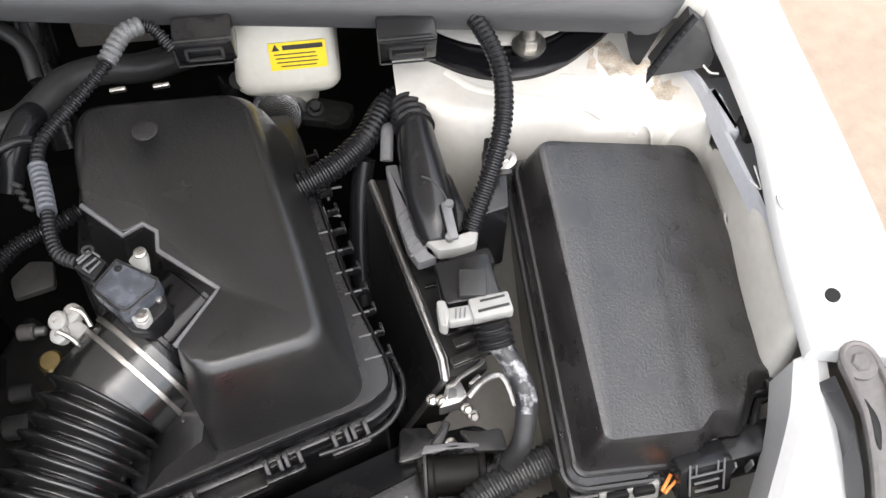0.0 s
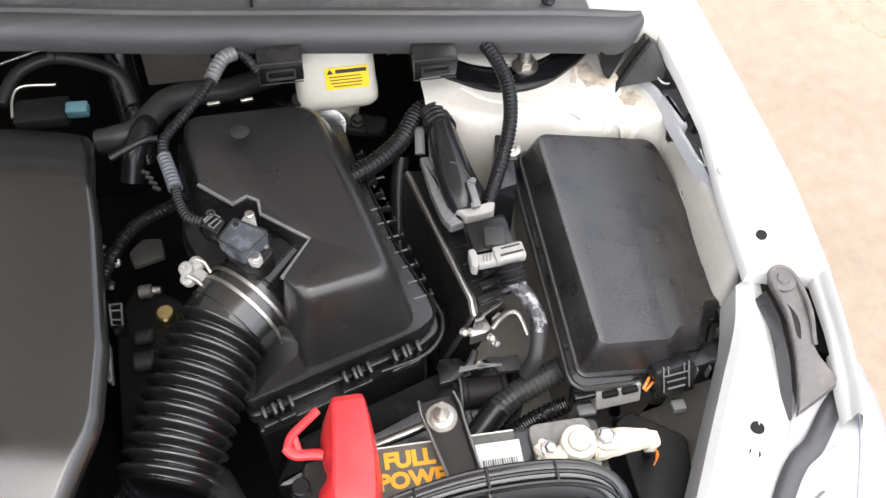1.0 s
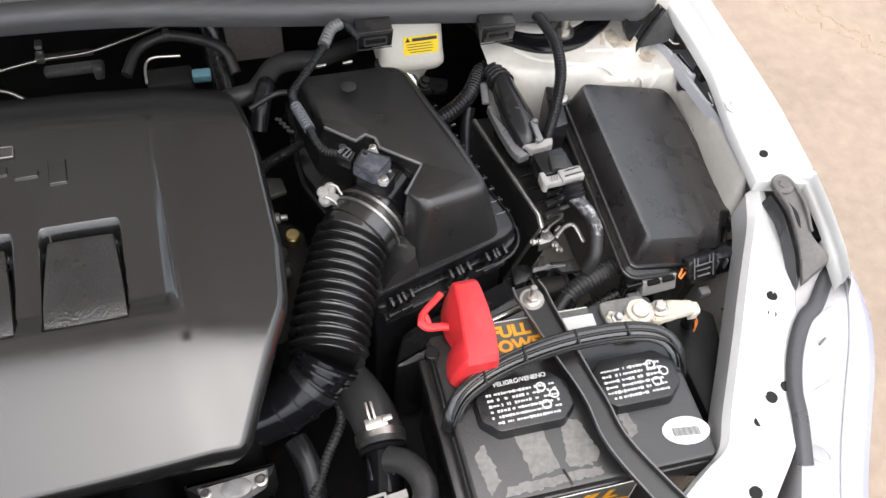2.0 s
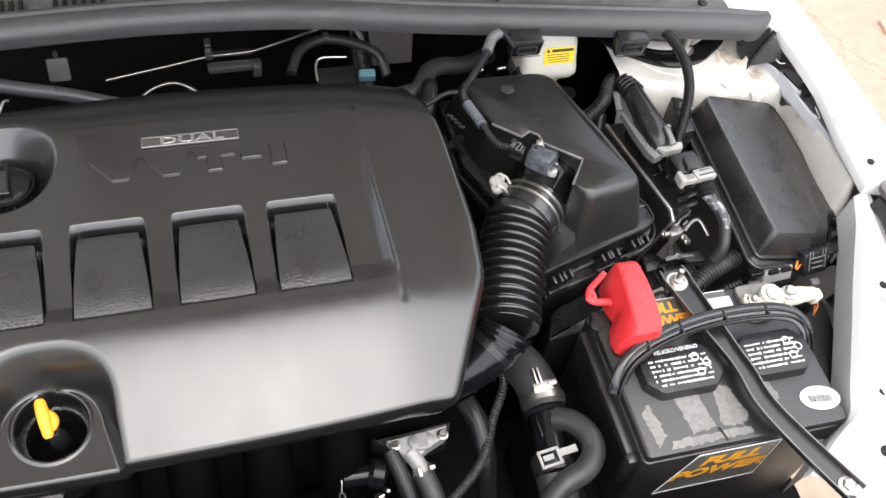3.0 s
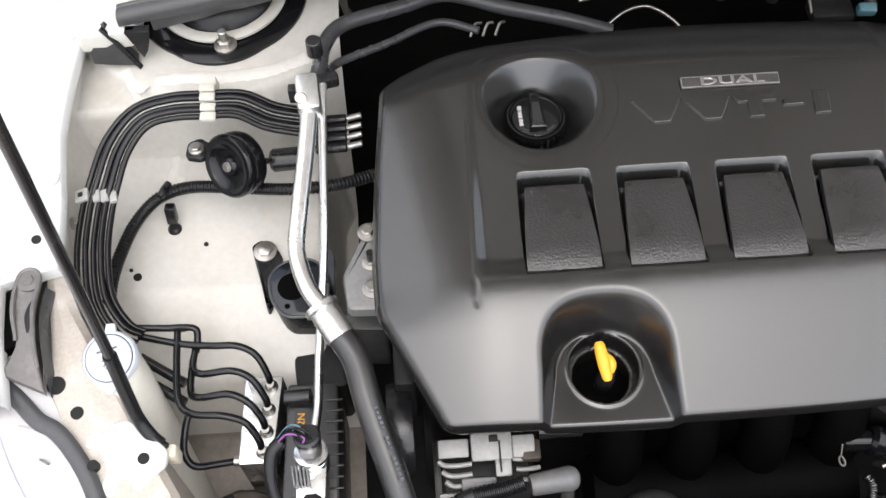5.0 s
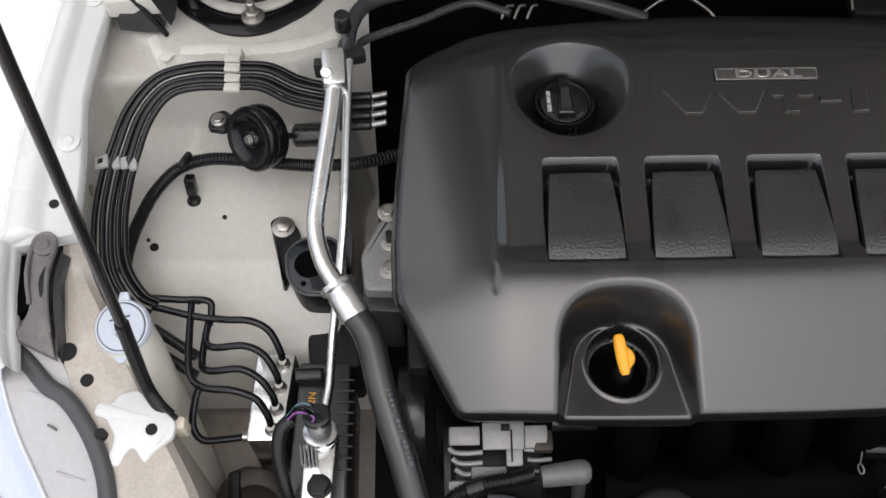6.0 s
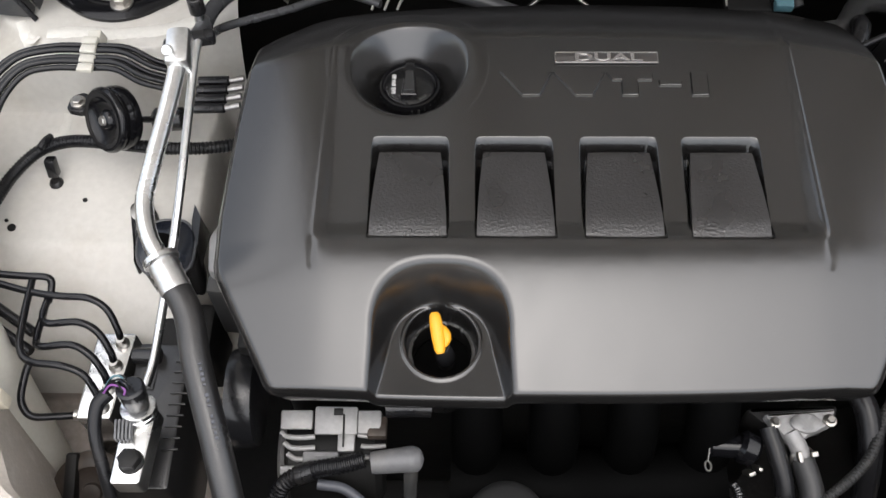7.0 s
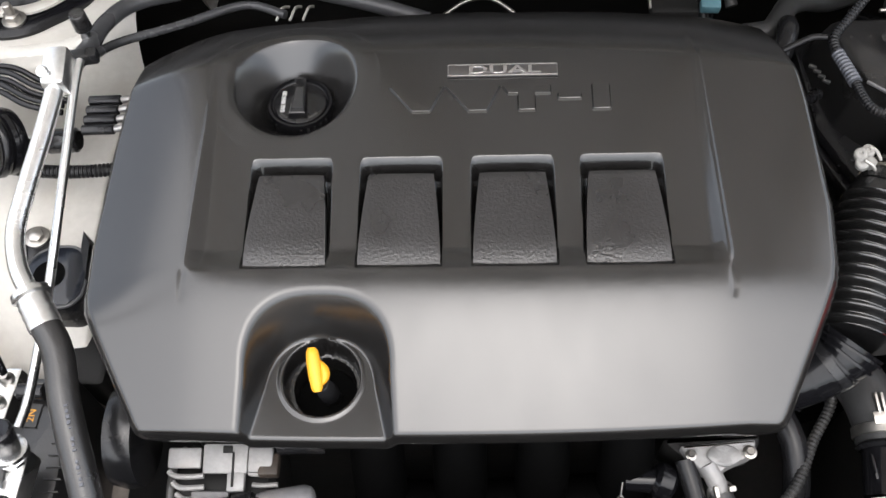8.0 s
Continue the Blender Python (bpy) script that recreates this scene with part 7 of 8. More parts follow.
def build_bobbin():
    c, ax = Vector((-0.449, 0.181, 0.809)), Vector((-0.60, -0.62, 0.50)).normalized()
    t = thing("vibration_damper", c, "round grooved black rubber damper on a bracket", "damper")
    q = Matrix.Translation(c) @ ax.to_track_quat("Z", "Y").to_matrix().to_4x4()
    prof = [(0.026, -0.019), (0.0315, -0.018), (0.0330, -0.014), (0.0320, -0.010), (0.0335, -0.008), (0.0325, -0.004), (0.030, -0.0025), (0.0325, -0.001), (0.034, 0.002), (0.0335, 0.0055), (0.0315, 0.0075), (0.026, 0.0075), (0.0235, 0.0045), (0.015, 0.001), (0.011, 0.0015), (0.009, 0.006), (0.0075, 0.007)]
    part("body", lathe(prof, q, 48), GLOSS, t)
    part("groove_ring", lathe([(0.0245, 0.0052), (0.0285, 0.0082), (0.0245, 0.0082)], q, 48, False), PLASTIC, t)
    part("centre_bolt", hexbolt(q @ Vector((0, 0, 0.005)), 0.005, 0.005, 0.007, ax), STEEL, t)
    part("bracket", slab([(-0.500, 0.200), (-0.482, 0.196), (-0.470, 0.212), (-0.485, 0.224), (-0.498, 0.218)], 0.795, 0.802, 0.005, 0.001), PLASTIC, t)
    part("bracket_bolt", hexbolt((-0.4885, 0.209, 0.803), 0.006, 0.006, 0.008), STEEL, t)
    part("rear_stay", join(cyl((-0.414, 0.203, 0.782), (-0.380, 0.203, 0.784), 0.0125, bevel=0.003), box((-0.424, 0.200, 0.786), (0.02, 0.006, 0.006), 0.002)), PLASTIC, t)


build_bobbin()


def build_ac_pipes():
    t = thing("air_conditioning_pipe", (-0.36, 0.05, 0.80), "bright aluminium air-conditioning pipe crimped to a black hose", "pipe")
    part("pipe", tube([(-0.3605, 0.205, 0.888), (-0.361, 0.180, 0.884), (-0.365, 0.140, 0.876), (-0.372, 0.085, 0.866), (-0.3755, 0.048, 0.858), (-0.368, 0.016, 0.851), (-0.3545, -0.006, 0.845)], 0.0083, 18), ALU, t)
    part("block", join(box((-0.3605, 0.201, 0.888), (0.023, 0.042, 0.024), 0.005, (6, 0, 4)), cyl((-0.366, 0.190, 0.900), (-0.367, 0.187, 0.904), 0.0055, bevel=0.001)), ALU, t, "machined aluminium union block")
    d = Vector((0.012, -0.020, -0.0055)).normalized()
    j = Vector((-0.3565, -0.003, 0.846))
    q = Matrix.Translation(j) @ d.to_track_quat("Z", "Y").to_matrix().to_4x4()
    part("crimp_collar", lathe([(0.009, 0), (0.016, 0.001), (0.0165, 0.006), (0.0135, 0.008), (0.0135, 0.012), (0.0142, 0.014), (0.0132, 0.018), (0.0142, 0.022), (0.0132, 0.026), (0.014, 0.030), (0.0135, 0.036), (0.012, 0.036)], q, 28), ALU, t, "ribbed aluminium crimp sleeve")
    path = [j + d * 0.030, j + d * 0.06, (-0.316, -0.095, 0.820), (-0.297, -0.155, 0.795), (-0.283, -0.205, 0.765), (-0.272, -0.25, 0.72)]
    part("hose", tube(path, 0.0128, 18), SATIN, t, "dusty black rubber hose")
    m = plane_at((-0.3015, -0.128, 0.8205), (0.30, -0.92, -0.25), (0.3, 0.2, 0.6))
    part("hose_print", join(*[box(m @ Vector((-0.032 + 0.0046 * k, 0.003, 0.0012)), (0.0028 if k % 4 else 0.0012, 0.0030 - 0.0008 * (k % 3 == 1), 0.0012), 0, (0, 0, -72)) for k in range(15) if k not in (5, 9)]), GREYTAPE, t, "faint pale print on the hose")
    part("service_cap", join(cyl((-0.3555, 0.267, 0.874), (-0.3555, 0.267, 0.892), 0.0085, 0.008, bevel=0.001), cyl((-0.3555, 0.267, 0.884), (-0.3555, 0.267, 0.894), 0.0078, bevel=0.001)), PLASTIC, t, "black ribbed service cap")
    part("service_stem", cyl((-0.3555, 0.262, 0.845), (-0.3555, 0.266, 0.876), 0.006, 0.005), ALU, t)
    part("thin_pipe", tube([(-0.347, 0.232, 0.880), (-0.349, 0.200, 0.876), (-0.3505, 0.140, 0.858), (-0.352, 0.080, 0.840), (-0.357, 0.020, 0.815), (-0.363, -0.030, 0.795), (-0.3655, -0.075, 0.786), (-0.369, -0.100, 0.784)], 0.0042, 14), ALU, t, "thin bright aluminium pipe")
    part("pipe_bracket", join(box((-0.352, 0.226, 0.878), (0.040, 0.012, 0.014), 0.003, (0, 0, 10)), box((-0.376, 0.222, 0.868), (0.014, 0.010, 0.020), 0.002)), PLASTIC, t, "black plastic pipe holder")
    part("rear_pipe", tube([(-0.3555, 0.225, 0.872), (-0.353, 0.262, 0.858), (-0.349, 0.300, 0.848), (-0.330, 0.340, 0.835), (-0.270, 0.372, 0.822), (-0.213, 0.398, 0.812), (-0.150, 0.374, 0.812), (-0.085, 0.352, 0.812), (-0.03, 0.34, 0.80)], 0.0084, 14), COATED, t, "dark grey pipe running behind the engine cover")
    part("rear_thin_pipe", tube([(-0.344, 0.236, 0.868), (-0.338, 0.285, 0.835), (-0.285, 0.322, 0.820), (-0.226, 0.360, 0.808), (-0.180, 0.343, 0.810)], 0.0046, 12), COATED, t)
    for k in range(3):
        part("pipe_hook", tube([(-0.190 + 0.014 * k, 0.338, 0.806), (-0.184 + 0.014 * k, 0.350, 0.812), (-0.176 + 0.013 * k, 0.352, 0.812)], 0.0016, 6), STEEL, t)
    for k in range(4):
        part("pipe_union", cyl((-0.330, 0.225 - 0.012 * k, 0.818), (-0.314, 0.227 - 0.012 * k, 0.820), 0.0033, bevel=0.0008), CAST, t, "bright pipe union")
    part("union_block", join(*[cyl((-0.362, 0.225 - 0.012 * k, 0.817), (-0.330, 0.225 - 0.012 * k, 0.818), 0.0052, bevel=0.001) for k in range(4)]), PLASTIC, t)


build_ac_pipes()


def build_pressure_switch():
    t = thing("pressure_switch", (-0.372, -0.12, 0.75), "black pressure switch with blue and purple wires", "sensor")
    a = Vector((-0.372, -0.118, 0.786))
    part("block", slab([(-0.388, -0.185), (-0.362, -0.185), (-0.358, -0.115), (-0.386, -0.112)], 0.752, 0.776, 0.004, 0.002), ALU, t, "bare aluminium block")
    part("ring", lathe([(0.011, 0), (0.0155, 0.001), (0.0155, 0.004), (0.0145, 0.005), (0.0155, 0.006), (0.0155, 0.010), (0.0125, 0.011)], Matrix.Translation((-0.372, -0.122, 0.776)) @ pose(0, 0, 0, -15, 0, 0), 28, True), ALU, t)
    part("plug", cyl(a, a + Vector((-0.001, 0.006, 0.026)), 0.0105, 0.0125, 20, 0.002), PLASTIC, t)
    rnd = random.Random(8)
    for k, mat in enumerate((BLUEPLUG, RUBBER, BLUEMOUNT, PURPLE, RUBBER, RUBBER, RUBBER)):
        s = a + Vector((rnd.uniform(-0.008, 0.008), rnd.uniform(-0.003, 0.009), 0.026))
        e = Vector((-0.402 + rnd.uniform(-0.002, 0.002), -0.112 + rnd.uniform(-0.004, 0.004), 0.792))
        part("wire", tube([s, s + Vector((rnd.uniform(-0.004, 0.002), 0.004, 0.006)), s.lerp(e, 0.5) + Vector((0, 0.006, 0.010)), e], 0.0009, 6), mat, t)
    part("boot", tube([(-0.398, -0.110, 0.792), (-0.407, -0.120, 0.788), (-0.409, -0.140, 0.775), (-0.402, -0.170, 0.75), (-0.395, -0.20, 0.72)], lambda f, s: 0.0065 - 0.001 * f, 12), RUBBER, t)
    part("cap_nut", hexbolt((-0.372, -0.166, 0.776), 0.0095, 0.012, 0.011), DARK, t, "dark hexagon bolt")
    part("rib_block", join(*[box((-0.388 + 0.0032 * k, -0.140, 0.782), (0.0018, 0.018, 0.008), 0.0004, (0, 0, 8)) for k in range(5)]), GREY, t)


build_pressure_switch()


def build_abs():
    t = thing("brake_control_unit", (-0.41, -0.09, 0.60), "aluminium brake control block with black module and steel pipes", "brake unit")
    part("block", slab([(-0.448, -0.110), (-0.415, -0.110), (-0.406, -0.022), (-0.444, -0.022)], 0.640, 0.732, 0.003, 0.002), ALU, t, "bare aluminium valve block")
    part("module", slab([(-0.408, -0.175), (-0.352, -0.175), (-0.352, -0.032), (-0.402, -0.030)], 0.60, 0.728, 0.004, 0.003), SATIN, t, "black control module")
    part("coil_cap", cyl((-0.404, -0.046, 0.732), (-0.378, -0.047, 0.734), 0.008, bevel=0.001), PLASTIC, t)
    lab = part("label", flat_quad(plane_at((-0.388, -0.068, 0.7292), (0.05, 1, 0), (-1, 0, 0)), 0.022, 0.014), BLACKPRINT, t, "small dark label")
    part("label_lettering", words("2N", 0.010, plane_at((-0.388, -0.068, 0.7296), (0.05, 1, 0), (-1, 0, 0)), 0.0001), ORANGE, lab)
    part("fins", join(*[box((-0.356, -0.05 - 0.011 * k, 0.7285), (0.016, 0.0016, 0.003), 0.0004) for k in range(9)]), SATIN, t)
    part("side_stud", cyl((-0.454, -0.102, 0.720), (-0.446, -0.102, 0.719), 0.005), STEEL, t)
    nuts = [(-0.417, -0.034), (-0.419, -0.058), (-0.421, -0.080), (-0.424, -0.100)]
    for x, y in nuts:
        n = part("pipe_nut", lathe([(0.0068, 0), (0.0068, 0.004), (0.0045, 0.006), (0.004, 0.012)], Matrix.Translation((x, y, 0.731)), 14), STEEL, t, "bright pipe nut")
    runs = [[(-0.540, 0.012, 0.772), (-0.500, 0.003, 0.768), (-0.470, -0.002, 0.770), (-0.445, -0.004, 0.770), (-0.428, -0.012, 0.764), (-0.419, -0.026, 0.750), (-0.417, -0.034, 0.738)],
            [(-0.487, 0.000, 0.762), (-0.488, -0.020, 0.762), (-0.478, -0.029, 0.766), (-0.450, -0.029, 0.769), (-0.432, -0.036, 0.764), (-0.421, -0.050, 0.750), (-0.419, -0.058, 0.738)],
            [(-0.490, -0.010, 0.757), (-0.490, -0.042, 0.758), (-0.480, -0.052, 0.764), (-0.452, -0.052, 0.768), (-0.434, -0.060, 0.763), (-0.423, -0.072, 0.750), (-0.421, -0.080, 0.738)],
            [(-0.504, 0.018, 0.768), (-0.502, -0.020, 0.770), (-0.498, -0.055, 0.770), (-0.485, -0.070, 0.770), (-0.456, -0.074, 0.770), (-0.436, -0.080, 0.764), (-0.426, -0.092, 0.750), (-0.424, -0.100, 0.738)],
            [(-0.490, -0.066, 0.760), (-0.494, -0.078, 0.754), (-0.496, -0.098, 0.745), (-0.488, -0.109, 0.735), (-0.470, -0.106, 0.726), (-0.450, -0.102, 0.720)],
            [(-0.546, 0.020, 0.775), (-0.515, 0.019, 0.772), (-0.488, 0.018, 0.770), (-0.485, 0.008, 0.764), (-0.487, -0.004, 0.76)]]
    for r in runs:
        part("pipe", tube(r, 0.0036, 10), GLOSS, t, "black coated steel pipe")
    for y, z in ((-0.018, 0.752), (-0.036, 0.748)):
        part("pipe_sleeve", tube([(-0.540, y + 0.012, z + 0.010), (-0.520, y, z + 0.004), (-0.497, y - 0.014, z)], 0.0052, 10), RUBBER, t)


build_abs()


def build_washer():
    c = Vector((-0.553, -0.029, 0.0))
    t = thing("washer_bottle", (c.x, c.y, 0.55), "milky washer bottle neck with pale blue flip cap", "washer bottle")
    part("neck", loft([[Vector((x + r * math.cos(a), y + r * math.sin(a) * k, z)) for a in (2 * math.pi * q / 28 for q in range(28))]
                       for x, y, r, k, z in ((-0.522, -0.150, 0.040, 1.2, 0.55), (-0.530, -0.108, 0.035, 1.2, 0.64), (-0.538, -0.072, 0.030, 1.2, 0.72), (-0.545, -0.041, 0.0260, 1.05, 0.785), (-0.5515, -0.0270, 0.0238, 1, 0.804))]), POLY, t)
    m = Matrix.Translation((-0.5525, -0.0245, 0.804)) @ pose(0, 0, 0, 14, -4, 0) @ Matrix.Scale(0.88, 4)
    part("cap_rim", lathe([(0.0275, 0), (0.0295, 0.001), (0.0295, 0.006), (0.0275, 0.0085), (0.0255, 0.0085), (0.0245, 0.0072)], m, 44), BLUECAP, t)
    cap = part("flip_cap", lathe([(0.0245, 0.0065), (0.0245, 0.0092), (0.0235, 0.0102), (0.001, 0.0108)], m, 44), BLUECAP, t, "pale blue flip cap with moulded symbol")
    tab = slab([(-0.006, 0.026), (0.007, 0.026), (0.005, 0.037), (-0.004, 0.037)], 0.003, 0.0075, 0.002, 0.001)
    bmesh.ops.transform(tab, matrix=m, verts=tab.verts)
    part("lift_tab", tab, BLUECAP, t)
    part("rim_groove", lathe([(0.0242, 0.0086), (0.0249, 0.0092), (0.0256, 0.0086)], m, 44, False), BLACKPRINT, t, "dark groove between rim and cap")
    tongue = slab([(-0.013, -0.024), (0.013, -0.024), (0.003, -0.037), (-0.003, -0.037)][::-1], 0.001, 0.006, 0.002, 0.001)
    bmesh.ops.transform(tongue, matrix=m, verts=tongue.verts)
    part("hinge_tongue", tongue, BLUECAP, t)
    # two broken lines of marks over a fan-shaped sign
    turn = Matrix.Rotation(0.22, 4, "Z")
    bars = []
    for x, y, w, h, a in ((-0.006, 0.0085, 0.009, 0.0022, 0), (0.0065, 0.0085, 0.010, 0.0022, 0), (-0.001, 0.0040, 0.009, 0.0020, 0), (-0.0035, -0.0045, 0.010, 0.0014, 0.9), (0.0045, -0.0045, 0.010, 0.0014, -0.9),
                          (0.0005, -0.0100, 0.011, 0.0016, 0), (-0.0050, -0.0015, 0.0045, 0.0016, 0.3), (0.0005, -0.0010, 0.0040, 0.0016, -0.2), (0.0005, -0.0060, 0.0014, 0.006, 0)):
        b = bmesh.new()
        bmesh.ops.create_cube(b, size=1, matrix=m @ turn @ Matrix.Translation((x, y, 0.0109)) @ Matrix.Rotation(a, 4, "Z") @ Matrix.Diagonal((w, h, 0.0005, 1)))
        bars.append(b)
    part("cap_symbol", join(*bars), GREYTAPE, cap, "dark moulded washer symbol")


build_washer()


def build_engine_mount():
    t = thing("engine_mount", (-0.40, 0.07, 0.70), "black engine mount bracket with sky tint in its top", "engine mount")
    part("ear", slab([(-0.443, 0.131), (-0.434, 0.138), (-0.420, 0.136), (-0.408, 0.115), (-0.410, 0.090), (-0.424, 0.055), (-0.430, 0.080)], 0.700, 0.7290, 0.006, 0.003, 0.002), PLASTIC, t, "black bolt ear")
    part("bolt", hexbolt((-0.427, 0.1225, 0.7295), 0.0085, 0.007, 0.0125), STEEL, t, "bright flange bolt")
    top = [(-0.4195, 0.082), (-0.4110, 0.094), (-0.398, 0.1005), (-0.372, 0.1005), (-0.359, 0.079), (-0.359, 0.047), (-0.370, 0.034), (-0.403, 0.035), (-0.4165, 0.054)]
    part("body", slab(top, 0.640, 0.7440, 0.012, 0.004, -0.004), PLASTIC, t)
    # blue in the black base stands for reflected sky
    part("top_plate", slab([(x * 0.985 - 0.0058, y * 0.97 + 0.002) for x, y in top], 0.743, 0.7480, 0.012, 0.002), BLUEMOUNT, t, "glossy black top plate, sky tint in its colour")
    rim = [Vector((p.x, p.y, 0.7455)) for p in rounded(top, 0.012)]
    part("rim", sweep(rim + rim[:1], 0.0019, 8), COATED, t, "paler grey rim")
    # flat near-black discs draw the shade of two hollows
    part("hollow_shade", cyl((-0.395, 0.068, 0.7475), (-0.395, 0.068, 0.7490), 0.0150, 0.0155), INTAKE, t)
    part("dot", cyl((-0.400, 0.046, 0.7475), (-0.400, 0.046, 0.7489), 0.0028), INTAKE, t)
    part("upper_arm", loft([[Vector(p) for p in ((-0.368, 0.088, 0.735), (-0.359, 0.106, 0.735), (-0.350, 0.092, 0.735), (-0.352, 0.050, 0.735))], [Vector(p) for p in ((-0.360, 0.085, 0.768), (-0.3565, 0.0985, 0.778), (-0.3495, 0.086, 0.775), (-0.351, 0.055, 0.765))]]), PLASTIC, t)
    part("lower_block", slab([(-0.404, 0.034), (-0.345, 0.034), (-0.345, -0.022), (-0.398, -0.020)], 0.560, 0.690, 0.008, 0.004), DARK, t, "dark block below the mount")
    t = thing("mount_casting", (-0.325, 0.08, 0.66), "cast aluminium engine bracket with bright nuts", "engine bracket")
    part("casting", slab([(-0.338, 0.030), (-0.300, 0.028), (-0.285, 0.10), (-0.296, 0.150), (-0.314, 0.130), (-0.343, 0.071)], 0.66, 0.762, 0.006, 0.005), CASTPALE, t)
    part("casting_step", slab([(-0.341, 0.016), (-0.300, 0.012), (-0.298, 0.034), (-0.341, 0.036)], 0.66, 0.748, 0.004, 0.003), HOSE, t)
    for x, y in ((-0.315, 0.118), (-0.312, 0.052)):
        part("nut", hexbolt((x, y, 0.763), 0.007, 0.008, 0.011), STEEL, t)
    part("stud", cyl((-0.313, 0.082, 0.762), (-0.313, 0.082, 0.785), 0.0035), PLASTIC, t)
    part("nut", hexbolt((-0.313, 0.082, 0.763), 0.006, 0.007, 0.009), STEEL, t)


build_engine_mount()


def build_rod_bracket():
    t = thing("rod_bracket", (-0.53, -0.11, 0.79), "white painted pressed bracket under the prop rod", "bracket")
    bm = slab([(-0.550, -0.088), (-0.534, -0.083), (-0.522, -0.092), (-0.502, -0.108), (-0.495, -0.115), (-0.496, -0.128), (-0.512, -0.140), (-0.519, -0.150), (-0.531, -0.135), (-0.537, -0.141), (-0.541, -0.152), (-0.553, -0.150), (-0.550, -0.137), (-0.548, -0.126), (-0.557, -0.110), (-0.570, -0.106), (-0.567, -0.094), (-0.553, -0.095)], 0.797, 0.803, 0.004, 0.002)
    bmesh.ops.triangulate(bm, faces=[f for f in bm.faces if len(f.verts) > 4], ngon_method="EAR_CLIP")
    for v in bm.verts:
        v.co.z += 0.05 * (v.co.x + 0.54) - 0.15 * max(0, -0.13 - v.co.y) + 0.0008 * math.sin(v.co.x * 210 + 1.3) * math.sin(v.co.y * 180)
    part("plate", bm, PAINT, t)
    for x, y, r in ((-0.5155, -0.121, 0.0052), (-0.5590, -0.124, 0.0050)):
        part("hole", cyl((x, y, 0.798), (x, y, 0.8055), r, segs=16), DARK, t)
    part("leg", slab([(-0.549, -0.143), (-0.517, -0.138), (-0.500, -0.205), (-0.540, -0.210)], 0.783, 0.789, 0.004, 0.002), PAINT, t, "white pressed leg")


build_rod_bracket()


def build_horn():
    t = thing("horn", (-0.452, -0.165, 0.56), "dusty dark round horn below the brake unit", "horn")
    q = Matrix.Translation((-0.452, -0.150, 0.640)) @ Vector((0.1, -0.5, 0.85)).to_track_quat("Z", "Y").to_matrix().to_4x4()
    part("disc", lathe([(0.036, -0.012), (0.040, -0.006), (0.040, 0.002), (0.034, 0.008), (0.026, 0.009), (0.022, 0.006), (0.010, 0.006), (0.009, 0.011), (0.003, 0.012)], q, 36), HORN, t)
    part("stay", box((-0.47, -0.13, 0.62), (0.012, 0.05, 0.09), 0.003, (20, 0, 0)), DARK, t)
    part("nut", hexbolt(q @ Vector((0.018, -0.012, 0.008)), 0.005, 0.005, 0.007, (0.1, -0.5, 0.85)), STEEL, t)


build_horn()


# ---- engine and its front ----
def build_engine():
    t = thing("engine", (0.0, 0.08, 0.40), "dark sooty engine block beneath its cover", "engine")
    part("block", slab([(-0.27, -0.060), (0.26, -0.060), (0.25, 0.24), (-0.26, 0.24)], 0.40, 0.775, 0.02, 0.01), DARK, t)
    for k in range(4):
        x = -0.075 + 0.075 * k
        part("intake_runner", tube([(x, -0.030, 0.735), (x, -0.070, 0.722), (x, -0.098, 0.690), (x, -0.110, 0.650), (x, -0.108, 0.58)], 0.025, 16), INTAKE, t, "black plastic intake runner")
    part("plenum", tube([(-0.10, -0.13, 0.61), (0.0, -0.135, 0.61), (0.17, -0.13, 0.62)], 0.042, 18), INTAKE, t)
    part("side_bracket", join(box((-0.285, -0.01, 0.73), (0.02, 0.10, 0.10), 0.005)), DARK, t)
    part("belt_cover", lathe([(0.045, -0.012), (0.048, 0), (0.045, 0.012)], pose(-0.292, -0.085, 0.725, 0, 90, 0), 30), PLASTIC, t)


build_engine()


